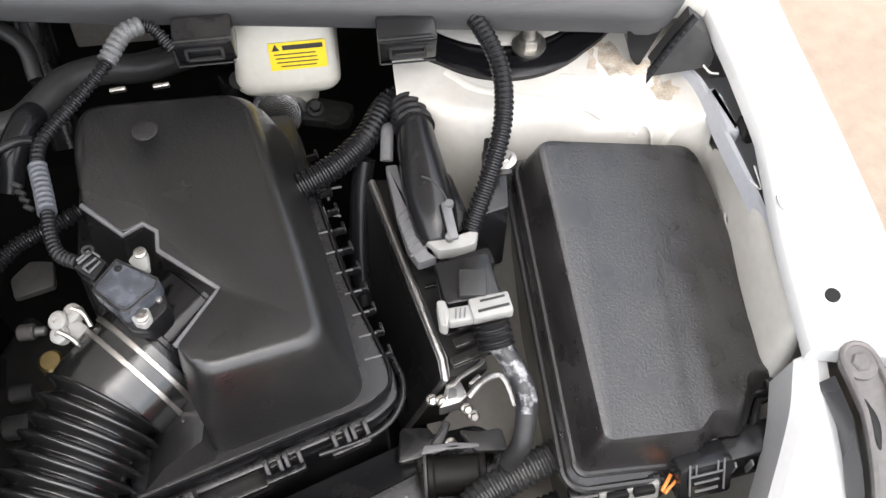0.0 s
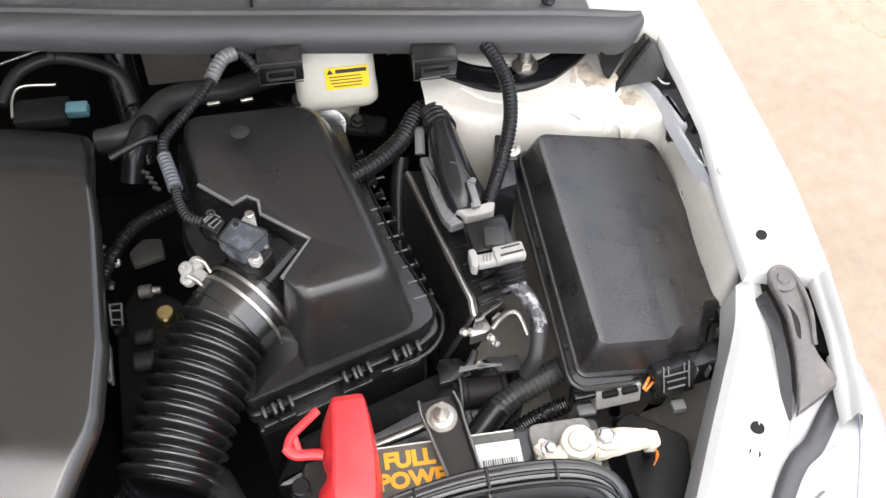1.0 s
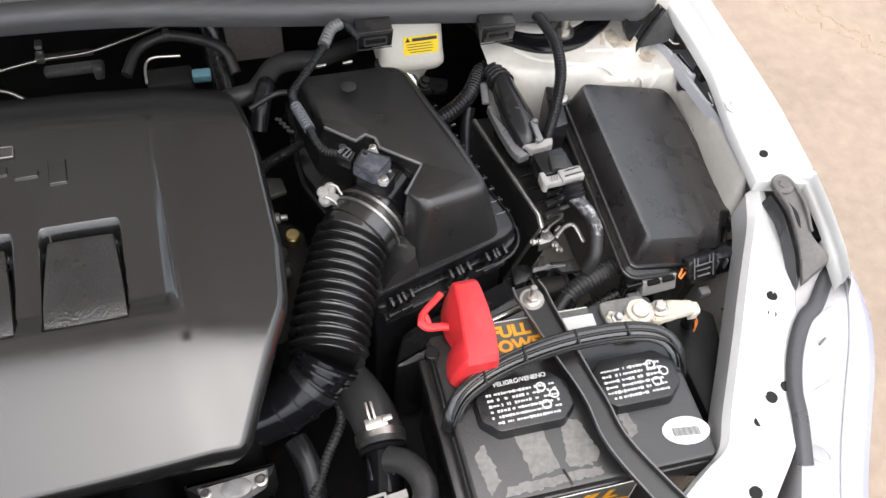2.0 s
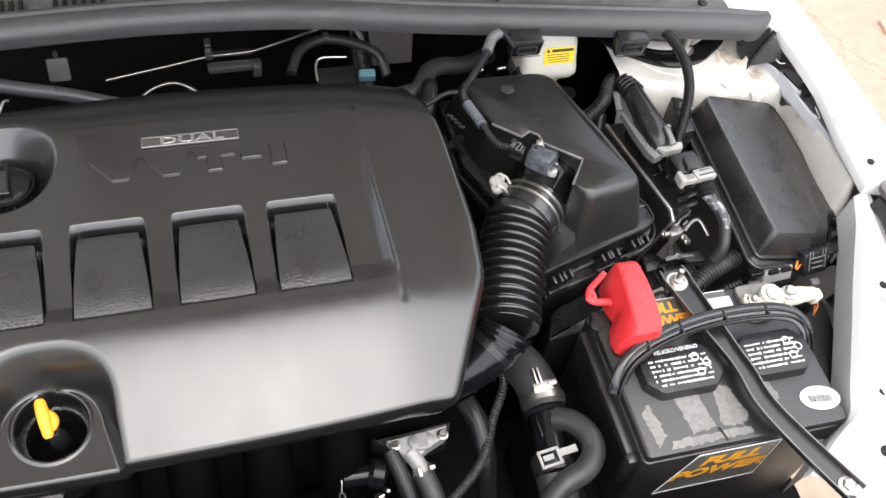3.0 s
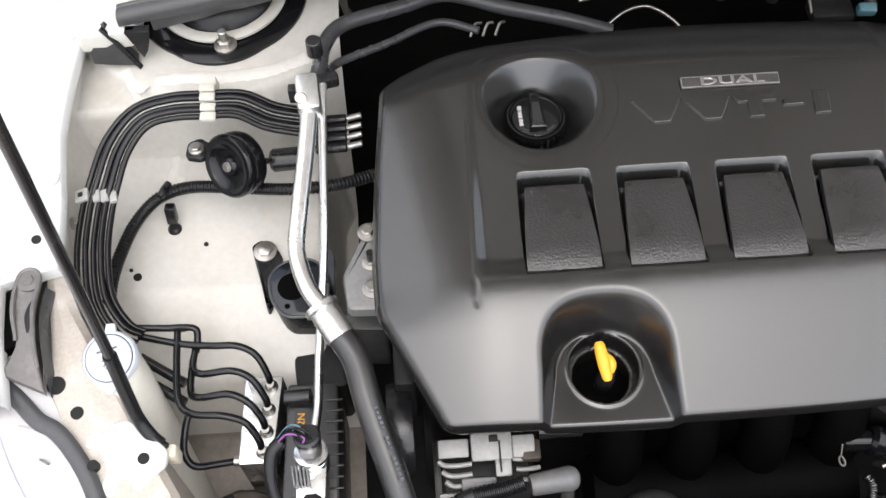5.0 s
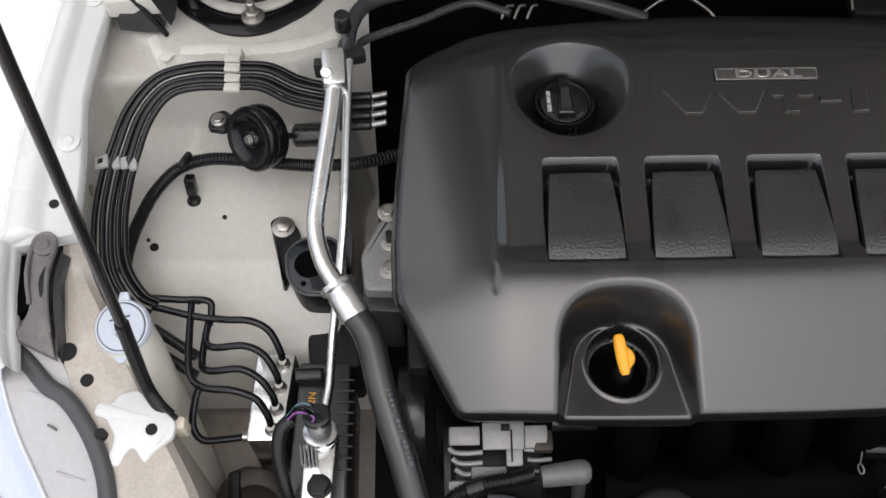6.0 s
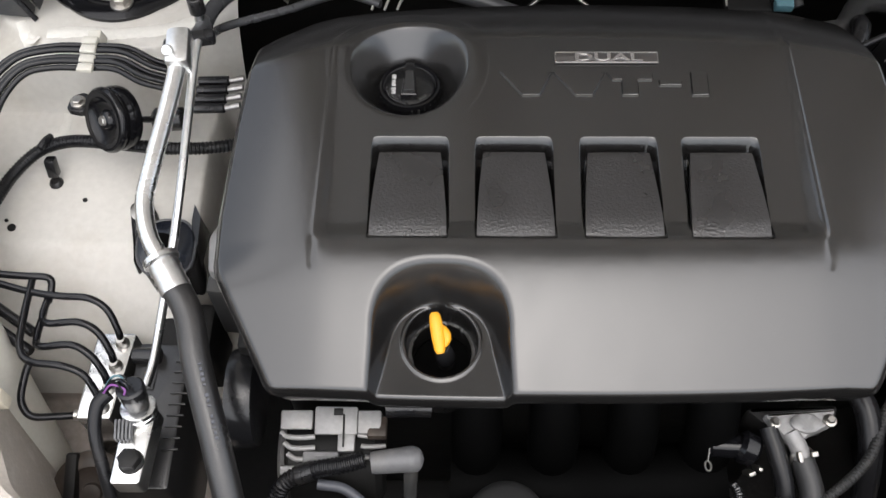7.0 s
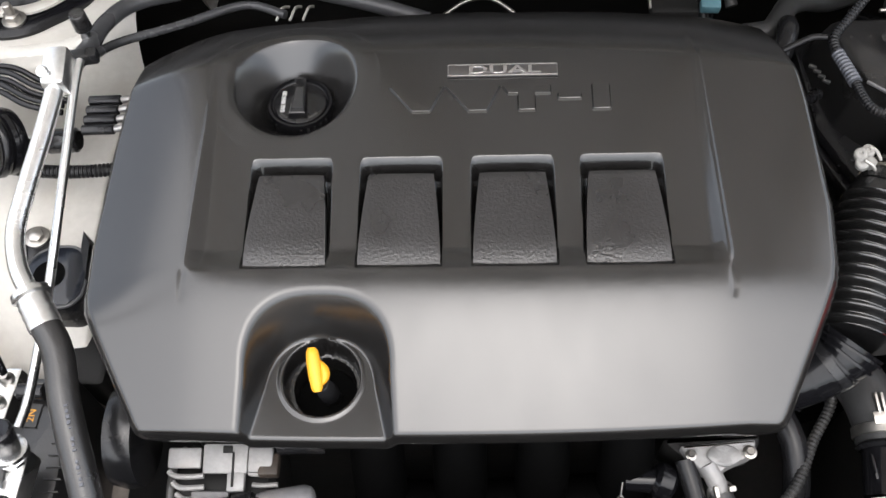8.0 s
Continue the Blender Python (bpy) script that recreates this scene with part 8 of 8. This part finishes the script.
def build_alternator():
    t = thing("alternator", (-0.21, -0.12, 0.62), "finned cast aluminium alternator with grey cable boot", "alternator")
    part("housing", cyl((-0.258, -0.120, 0.660), (-0.165, -0.118, 0.660), 0.044, bevel=0.006, segs=36), DARK, t)
    part("front_collar", cyl((-0.262, -0.120, 0.665), (-0.256, -0.120, 0.665), 0.042, bevel=0.003, segs=36), CAST, t)
    tilt = (14, 0, 0)
    part("top_plate", join(box((-0.243, -0.106, 0.722), (0.030, 0.018, 0.006), 0.002, tilt), box((-0.206, -0.107, 0.723), (0.040, 0.026, 0.007), 0.002, tilt), box((-0.196, -0.126, 0.718), (0.016, 0.018, 0.007), 0.002, tilt), box((-0.175, -0.108, 0.722), (0.022, 0.022, 0.007), 0.002, tilt)), CASTPALE, t, "bright cast top plate")
    for k in range(3):
        y, z = -0.120 - 0.0085 * k, 0.716 - 0.0055 * k
        fin = spline([(-0.258 + 0.003 * k, y + 0.004, z + 0.001), (-0.252 + 0.003 * k, y, z), (-0.240, y - 0.001, z), (-0.226, y, z)], 4)
        part("fin", sweep(fin, 0.0026, 8), CASTPALE, t, "pale cast cooling fin")
        part("fin", sweep([p * 1.0 + Vector((0.066, 0.002, 0)) for p in fin[4:]], 0.0024, 8), CASTPALE, t)
    part("terminal_panel", box((-0.220, -0.140, 0.706), (0.034, 0.018, 0.006), 0.002, (24, 0, 0)), GREY, t, "grey terminal panel")
    part("lower_lip", box((-0.248, -0.147, 0.698), (0.022, 0.010, 0.008), 0.002, (24, 0, 0)), CASTPALE, t)
    part("gap", join(box((-0.1985, -0.117, 0.7245), (0.0016, 0.030, 0.004), 0.0004, (14, 0, 0)), box((-0.204, -0.100, 0.7275), (0.009, 0.007, 0.003), 0.001, (14, 0, 0))), DARK, t)
    part("brush_holder", box((-0.168, -0.112, 0.718), (0.018, 0.020, 0.012), 0.002), HORN, t, "brown brush holder")
    part("serial_mark", box((-0.219, -0.140, 0.7098), (0.012, 0.006, 0.002), 0.0005, (20, 0, 0)), GREY, t)
    boot = tube([(-0.172, -0.146, 0.719), (-0.155, -0.144, 0.719), (-0.138, -0.142, 0.718), (-0.124, -0.141, 0.716)], lambda f, s: float(np.interp(f, [0, 0.1, 0.5, 0.75, 0.9, 0.97, 1], [0.0095, 0.0105, 0.0115, 0.0125, 0.0105, 0.006, 0.001])), 20)
    part("boot_stem", cyl((-0.136, -0.146, 0.712), (-0.137, -0.168, 0.69), 0.007, 0.006), HOSE, t)
    part("cable_boot", boot, GREY, t, "grey rubber cable boot")
    part("cable", conduit([(-0.178, -0.143, 0.721), (-0.20, -0.148, 0.718), (-0.23, -0.152, 0.712), (-0.255, -0.162, 0.70), (-0.268, -0.185, 0.67)], 0.0085, 0.004, 0.0011), RUBBER, t)
    part("cable_tape", tube([(-0.225, -0.1515, 0.713), (-0.240, -0.155, 0.709)], 0.0098), PLASTIC, t)
    part("grey_hose", tube([(-0.222, -0.160, 0.700), (-0.195, -0.165, 0.698), (-0.17, -0.185, 0.68), (-0.16, -0.21, 0.64)], 0.005), GREYTAPE, t)
    part("rear_pipe", tube([(-0.160, -0.095, 0.728), (-0.135, -0.094, 0.728), (-0.118, -0.094, 0.726)], 0.010, 14), PLASTIC, t)


build_alternator()


def build_filter_cap():
    t = thing("oil_filter_cap", (-0.05, -0.19, 0.60), "dull grey round filter cap in front of the engine", "filter cap")
    part("dome", lathe([(0.040, 0), (0.040, 0.05), (0.037, 0.062), (0.028, 0.070), (0.010, 0.073)], Matrix.Translation((-0.046, -0.180, 0.60)), 32), HOSE, t)
    part("mark", box((-0.031, -0.200, 0.672), (0.006, 0.006, 0.002), 0.0005), GREY, t)


build_filter_cap()


def build_throttle():
    t = thing("throttle_body", (0.22, -0.12, 0.60), "cast throttle body with coolant hoses under the cover", "throttle body")
    part("casting", slab([(0.180, -0.085), (0.270, -0.080), (0.265, -0.094), (0.200, -0.104)], 0.660, 0.706, 0.006, 0.004), DARK, t)
    part("flange", slab([(0.194, -0.094), (0.262, -0.088), (0.258, -0.103), (0.236, -0.112), (0.222, -0.122), (0.211, -0.118)], 0.702, 0.716, 0.004, 0.003), CASTPALE, t, "bare cast flange")
    part("flange_step", lathe([(0.012, 0), (0.012, 0.005), (0.010, 0.0065), (0.004, 0.0065)], Matrix.Translation((0.231, -0.104, 0.714)) @ Matrix.Diagonal((1.2, 0.8, 1, 1)), 24), CASTPALE, t)
    for p, r in (((0.254, -0.1010, 0.717), 0.0042), ((0.203, -0.1030, 0.716), 0.0036)):
        part("bolt", hexbolt(p, r, 0.005, r * 1.45), STEEL, t)
    part("pipe_stub", tube([(0.216, -0.110, 0.713), (0.2225, -0.121, 0.708), (0.228, -0.133, 0.700)], 0.0085, 14), CASTPALE, t)
    part("hose_clip", join(lathe([(0.0110, -0.003), (0.0125, 0), (0.0110, 0.003)], pose(0.2275, -0.1315, 0.7005, 50, 0, 14), 20, False), box((0.222, -0.134, 0.710), (0.004, 0.010, 0.007), 0.001, (20, 0, 10)), box((0.236, -0.131, 0.710), (0.006, 0.005, 0.006), 0.001, (20, 0, 10))), STEEL, t, "bright spring clip")
    part("coolant_hose", tube([(0.227, -0.132, 0.700), (0.2325, -0.150, 0.694), (0.234, -0.166, 0.688), (0.228, -0.181, 0.678), (0.212, -0.190, 0.668), (0.200, -0.20, 0.65)], 0.0112, 16), HOSE, t)
    part("coolant_hose", tube([(0.198, -0.105, 0.710), (0.2045, -0.130, 0.702), (0.210, -0.155, 0.690), (0.211, -0.185, 0.672)], 0.0090, 14), RUBBER, t)
    part("valve", join(cyl((0.146, -0.116, 0.690), (0.176, -0.118, 0.692), 0.0110, bevel=0.002), cyl((0.172, -0.116, 0.694), (0.190, -0.122, 0.690), 0.016, bevel=0.004), box((0.158, -0.100, 0.694), (0.020, 0.012, 0.012), 0.003, (0, 0, 10))), GLOSS, t, "glossy black purge valve")
    part("valve_ring", sweep([Vector((0.1425 + 0.0028 * math.cos(q), -0.136 + 0.0050 * math.sin(q), 0.689)) for q in (2 * math.pi * k / 14 for k in range(15))], 0.0010, 6), STEEL, t, "small bright wire hook")
    part("valve_wire", tube([(0.145, -0.112, 0.702), (0.144, -0.122, 0.696), (0.1425, -0.131, 0.690)], 0.0008, 5), STEEL, t)
    part("silver_ears", join(box((0.180, -0.142, 0.688), (0.007, 0.004, 0.016), 0.001, (30, 0, 20)), box((0.188, -0.138, 0.690), (0.004, 0.004, 0.018), 0.001, (30, 0, 10))), STEEL, t)
    part("loom", conduit([(0.080, -0.190, 0.665), (0.130, -0.182, 0.668), (0.165, -0.176, 0.672), (0.205, -0.172, 0.676), (0.240, -0.168, 0.680)], 0.0075), BELLOWS, t)
    part("loom", conduit([(0.165, -0.150, 0.682), (0.170, -0.160, 0.680), (0.168, -0.174, 0.674)], 0.0050), BELLOWS, t)
    part("loom", conduit([(-0.12, -0.205, 0.655), (-0.05, -0.215, 0.66), (0.03, -0.205, 0.655), (0.10, -0.200, 0.66)], 0.0075), RUBBER, t)


build_throttle()

hose("thin_conduit", [(0.339, -0.030, 0.715), (0.339, -0.050, 0.700), (0.319, -0.082, 0.695), (0.293, -0.128, 0.695), (0.255, -0.161, 0.695), (0.232, -0.171, 0.692), (0.199, -0.170, 0.688)], 0.0052, HOSE, "thin black corrugated conduit beside the radiator hose", "conduit", True, 14, 0.0042, 0.0011)
hose("coolant_hose", [(0.292, -0.060, 0.700), (0.300, -0.085, 0.695), (0.302, -0.115, 0.680), (0.299, -0.150, 0.650), (0.297, -0.18, 0.61)], 0.012, RUBBER, "dark coolant hose below the cover corner", "hose")


def build_radiator_hose():
    t = thing("radiator_hose", (0.37, -0.09, 0.66), "grey rubber radiator hose with bright clamps and plastic neck", "hose")
    part("hose", tube([(0.345, 0.005, 0.695), (0.356, -0.022, 0.712), (0.366, -0.050, 0.718), (0.3715, -0.077, 0.716), (0.3715, -0.092, 0.714)], 0.0232, 24), HOSE, t)
    q = lambda c, d: Matrix.Translation(c) @ Vector(d).to_track_quat("Z", "Y").to_matrix().to_4x4()
    dn = (-0.04, -0.95, -0.10)
    part("clamp_band", lathe([(0.0236, -0.005), (0.0248, -0.004), (0.0248, 0.004), (0.0236, 0.005)], q((0.3715, -0.083, 0.715), dn), 36, False), STEEL, t, "bright spring clamp")
    part("clamp_ears", join(box((0.368, -0.078, 0.7405), (0.022, 0.011, 0.003), 0.001, (10, 0, 5)), box((0.362, -0.066, 0.743), (0.003, 0.018, 0.005), 0.001, (10, 0, 5)), box((0.367, -0.066, 0.743), (0.003, 0.018, 0.005), 0.001, (10, 0, 5)), box((0.379, -0.076, 0.741), (0.010, 0.006, 0.006), 0.001, (10, 0, 5))), STEEL, t)
    part("rubber_lip", lathe([(0.0205, -0.003), (0.0236, 0), (0.0205, 0.003)], q((0.3710, -0.096, 0.714), dn), 36, False), RUBBER, t)
    part("neck", tube([(0.371, -0.094, 0.714), (0.3675, -0.118, 0.713), (0.3635, -0.142, 0.712)], 0.0180, 24), GLOSS, t, "glossy black plastic neck")
    part("neck_rib", join(box((0.3535, -0.118, 0.7275), (0.003, 0.022, 0.005), 0.001), box((0.3745, -0.116, 0.7275), (0.003, 0.024, 0.005), 0.001)), GLOSS, t)
    part("collar", lathe([(0.018, -0.012), (0.0225, -0.010), (0.0235, 0), (0.0225, 0.010), (0.018, 0.012)], q((0.3610, -0.154, 0.711), dn), 32, False), PLASTIC, t)
    m = Matrix.Translation((0.3585, -0.155, 0.7355)) @ pose(0, 0, 0, 6, -8, 4)
    frame_bits = [((-0.007, 0.008, 0), (0.020, 0.0028, 0.003)), ((-0.007, -0.008, 0), (0.020, 0.0028, 0.003)), ((-0.0165, 0, 0), (0.0028, 0.018, 0.003)), ((0.0035, 0, 0), (0.0028, 0.018, 0.003)), ((0.0135, 0.002, -0.001), (0.020, 0.0075, 0.0025))]
    clip_bm = bmesh.new()
    for c, size in frame_bits:
        bmesh.ops.create_cube(clip_bm, size=1, matrix=m @ Matrix.Translation(c) @ Matrix.Diagonal((*size, 1)))
    cl = part("quick_clip", clip_bm, CLIPGREY, t, "pale plastic locking clip", smooth=False)
    part("clip_tongue", flat_quad(m @ Matrix.Translation((-0.008, 0.0005, 0.0010)), 0.011, 0.0055, 0.002), CLIPGREY, cl)
    part("lower_hose", tube([(0.3605, -0.164, 0.709), (0.358, -0.192, 0.700), (0.355, -0.242, 0.67)], 0.0205, 24), HOSE, t)
    part("chalk_mark", tube([(0.3510, -0.188, 0.7190), (0.3520, -0.198, 0.7170), (0.3500, -0.207, 0.7145)], 0.0042, 8, 4, 0.25), CLIPGREY, t, "white chalk mark on the hose")
    part("bypass_hose", tube([(0.373, -0.112, 0.730), (0.386, -0.122, 0.738), (0.3960, -0.140, 0.743), (0.3965, -0.160, 0.743), (0.382, -0.177, 0.742), (0.356, -0.187, 0.737), (0.338, -0.202, 0.726), (0.331, -0.225, 0.700), (0.328, -0.25, 0.66)], 0.0122, 20), HOSE, t, "smaller grey bypass hose")


build_radiator_hose()


# ---- gear behind the cover ----
hose("heater_hose", [(0.281, 0.297, 0.812), (0.298, 0.296, 0.816), (0.314, 0.301, 0.816), (0.327, 0.320, 0.814), (0.340, 0.340, 0.810), (0.362, 0.355, 0.802), (0.390, 0.365, 0.790), (0.44, 0.400, 0.770)], 0.0115, HOSE, "bent grey-black heater hose behind the air box", "hose", segs=16)
hose("sensor_loom", [(0.430, 0.306, 0.868), (0.417, 0.317, 0.880), (0.403, 0.311, 0.882), (0.388, 0.289, 0.876), (0.366, 0.263, 0.870), (0.349, 0.242, 0.866), (0.348, 0.222, 0.866)], 0.0047, RUBBER, "black corrugated sensor loom looped over the air box", "wiring loom", True, 12, 0.0038, 0.0011)
hose("loom_sleeve", [(0.412, 0.317, 0.882), (0.401, 0.309, 0.883), (0.390, 0.292, 0.878)], 0.0066, SLEEVE, "grey scuffed ribbed sleeve on the sensor loom", "sleeve", True, 14, 0.004, 0.0008)
hose("taped_loom", [(0.348, 0.224, 0.866), (0.353, 0.205, 0.866), (0.357, 0.188, 0.866)], 0.0060, GREYTAPE, "blue-grey taped stretch of the sensor loom", "wiring loom", True, 12, 0.004, 0.0007)
hose("sensor_lead", [(0.357, 0.188, 0.866), (0.360, 0.172, 0.866), (0.366, 0.158, 0.866), (0.378, 0.150, 0.867)], 0.0045, RUBBER, "thin black lead to the air flow sensor", "wiring loom", True, 10, 0.003, 0.0007)
hose("side_loom", [(0.278, 0.150, 0.790), (0.290, 0.180, 0.797), (0.310, 0.207, 0.800), (0.340, 0.224, 0.800), (0.352, 0.232, 0.80)], 0.0060, RUBBER, "black corrugated loom beside the engine cover", "wiring loom", True, 12, 0.0042, 0.0011)


def build_rear_gear():
    t = thing("rear_fuel_line", (0.10, 0.45, 0.73), "thin bright steel fuel line clipped behind the engine", "pipe")
    part("pipe", tube([(-0.05, 0.425, 0.762), (0.020, 0.440, 0.762), (0.080, 0.455, 0.760), (0.130, 0.458, 0.760), (0.175, 0.470, 0.762), (0.225, 0.485, 0.765), (0.26, 0.50, 0.76)], 0.0022, 10), STEEL, t)
    part("clip", join(box((0.078, 0.455, 0.764), (0.010, 0.014, 0.010), 0.002), box((0.078, 0.468, 0.772), (0.008, 0.012, 0.006), 0.001)), CAST, t)
    t = thing("injector_pipe", (0.04, 0.42, 0.74), "small arched bright steel pipe behind the engine", "pipe")
    part("pipe", tube([(-0.022, 0.392, 0.750), (0.006, 0.410, 0.756), (0.034, 0.414, 0.757), (0.060, 0.400, 0.750), (0.076, 0.385, 0.740)], 0.0022, 10), STEEL, t)
    t = thing("rear_bracket", (0.11, 0.47, 0.72), "dark pressed bracket behind the engine", "bracket")
    part("frame", join(box((0.105, 0.475, 0.745), (0.060, 0.006, 0.008), 0.002), box((0.110, 0.46, 0.735), (0.070, 0.014, 0.012), 0.004), box((0.138, 0.452, 0.735), (0.012, 0.014, 0.020), 0.003)), CAST, t)
    t = thing("vacuum_hose", (0.24, 0.42, 0.75), "grey arched vacuum hose behind the engine", "hose")
    part("hose", tube([(0.175, 0.395, 0.775), (0.192, 0.425, 0.785), (0.225, 0.438, 0.788), (0.262, 0.428, 0.786), (0.290, 0.410, 0.780), (0.298, 0.385, 0.765)], 0.0065, 12), HOSE, t)
    part("clip", box((0.226, 0.438, 0.792), (0.008, 0.012, 0.008), 0.002), CAST, t)
    t = thing("blue_connector", (0.255, 0.345, 0.80), "small cyan plug with a wire bail", "connector")
    part("plug", box((0.260, 0.341, 0.811), (0.020, 0.012, 0.012), 0.002, (10, 0, -4)), BLUEPLUG, t)
    part("bail", tube([(0.200, 0.345, 0.805), (0.201, 0.365, 0.812), (0.210, 0.374, 0.815), (0.240, 0.372, 0.815)], 0.0016, 8), STEEL, t)
    part("base", box((0.225, 0.352, 0.800), (0.050, 0.030, 0.014), 0.004), DARK, t)
    t = thing("grey_shield", (0.33, 0.50, 0.70), "flat grey heat shield on the firewall", "heat shield")
    part("plate", box((0.330, 0.52, 0.730), (0.075, 0.006, 0.12), 0.003, (-14, 0, 0)), SHIELD, t)
    part("pipe", tube([(0.275, 0.50, 0.78), (0.277, 0.48, 0.76), (0.280, 0.45, 0.72), (0.29, 0.40, 0.66)], 0.016, 14), PLASTIC, t)
    part("pipe_lip", lathe([(0.016, -0.003), (0.019, 0), (0.016, 0.003)], pose(0.276, 0.492, 0.772, 40, 0, 0), 24, False), RUBBER, t)
    t = thing("firewall_tag", (-0.104, 0.45, 0.75), "pale metal tag hanging on the firewall", "tag")
    part("plate", box((-0.104, 0.445, 0.768), (0.026, 0.004, 0.030), 0.003, (-20, 0, 0)), GREY, t)
    part("stud", cyl((-0.104, 0.45, 0.785), (-0.104, 0.45, 0.792), 0.003), CAST, t)
    t = thing("solenoid", (0.36, 0.24, 0.78), "small black solenoid with bright terminals", "solenoid")
    part("body", tube([(0.326, 0.296, 0.828), (0.323, 0.283, 0.834), (0.316, 0.263, 0.830), (0.309, 0.247, 0.812)], 0.0100, 16), RUBBER, t)
    part("pipe", tube([(0.303, 0.235, 0.858), (0.318, 0.242, 0.860), (0.332, 0.247, 0.862), (0.344, 0.245, 0.864)], 0.0032, 10), RUBBER, t)
    part("terminals", join(*[box((0.330 + 0.003 * k, 0.222 - 0.006 * k, 0.850), (0.007, 0.003, 0.003), 0.0006, (0, 0, -30)) for k in range(4)]), HOSE, t)
    t = thing("coil_gear", (0.31, 0.12, 0.74), "dark engine end gear with small bright bolts", "engine gear")
    part("body", slab([(0.288, 0.02), (0.335, 0.04), (0.340, 0.16), (0.30, 0.19), (0.28, 0.15)], 0.66, 0.745, 0.01, 0.005), DARK, t)
    part("cap", cyl((0.300, 0.098, 0.758), (0.318, 0.098, 0.760), 0.008, bevel=0.002), HOSE, t)
    part("cap", cyl((0.300, 0.122, 0.756), (0.316, 0.122, 0.758), 0.006, bevel=0.002), HOSE, t)
    part("dot", cyl((0.325, 0.143, 0.745), (0.3255, 0.1425, 0.760), 0.0085, bevel=0.002), BRASS, t)
    part("fork", join(sweep([Vector((0.263, 0.222, 0.776)), Vector((0.270, 0.215, 0.776)), Vector((0.277, 0.208, 0.775)), Vector((0.272, 0.201, 0.775)), Vector((0.264, 0.206, 0.775))], 0.0019, 8, 0.5), sweep([Vector((0.272, 0.201, 0.775)), Vector((0.280, 0.197, 0.772)), Vector((0.287, 0.192, 0.770))], 0.0024, 8, 0.6)), CASTPALE, t, "pale forked bracket")
    part("nut", hexbolt((0.287, 0.192, 0.771), 0.0030, 0.004, 0.0042, (0.4, -0.3, 0.8)), STEEL, t)
    plug = part("plug", slab([(0.279, 0.155), (0.2905, 0.155), (0.2925, 0.131), (0.2815, 0.133)], 0.745, 0.763, 0.002, 0.001), PLASTIC, t, "black plug with pale lock frame")
    lock = [Vector(p) for p in ((0.280, 0.154, 0.7645), (0.290, 0.154, 0.7645), (0.2915, 0.132, 0.7645), (0.2825, 0.134, 0.7645))]
    part("lock_frame", join(sweep(lock + lock[:1], 0.0010, 6), sweep([lock[0].lerp(lock[3], 0.3), lock[1].lerp(lock[2], 0.3)], 0.0009, 6), sweep([lock[0].lerp(lock[3], 0.75), lock[1].lerp(lock[2], 0.75)], 0.0009, 6)), CASTPALE, plug, "pale lock frame")
    part("shield_plate", slab([(0.297, 0.203), (0.301, 0.187), (0.328, 0.194), (0.325, 0.214), (0.309, 0.216)], 0.764, 0.769, 0.003, 0.001), HOSE, t, "dull grey shield plate")
    part("rail_end", join(cyl((0.305, 0.163, 0.764), (0.316, 0.1625, 0.765), 0.0058, bevel=0.001), cyl((0.316, 0.1625, 0.765), (0.324, 0.162, 0.765), 0.0034, bevel=0.001)), CAST, t, "small metal rail end")
    part("stay", slab([(0.261, 0.133), (0.268, 0.124), (0.274, 0.094), (0.278, 0.093), (0.275, 0.131)], 0.733, 0.740, 0.002, 0.001), CASTPALE, t, "pale pressed stay")
    part("stud", cyl((0.2815, 0.178, 0.762), (0.282, 0.170, 0.766), 0.0024, bevel=0.0005), STEEL, t)


build_rear_gear()
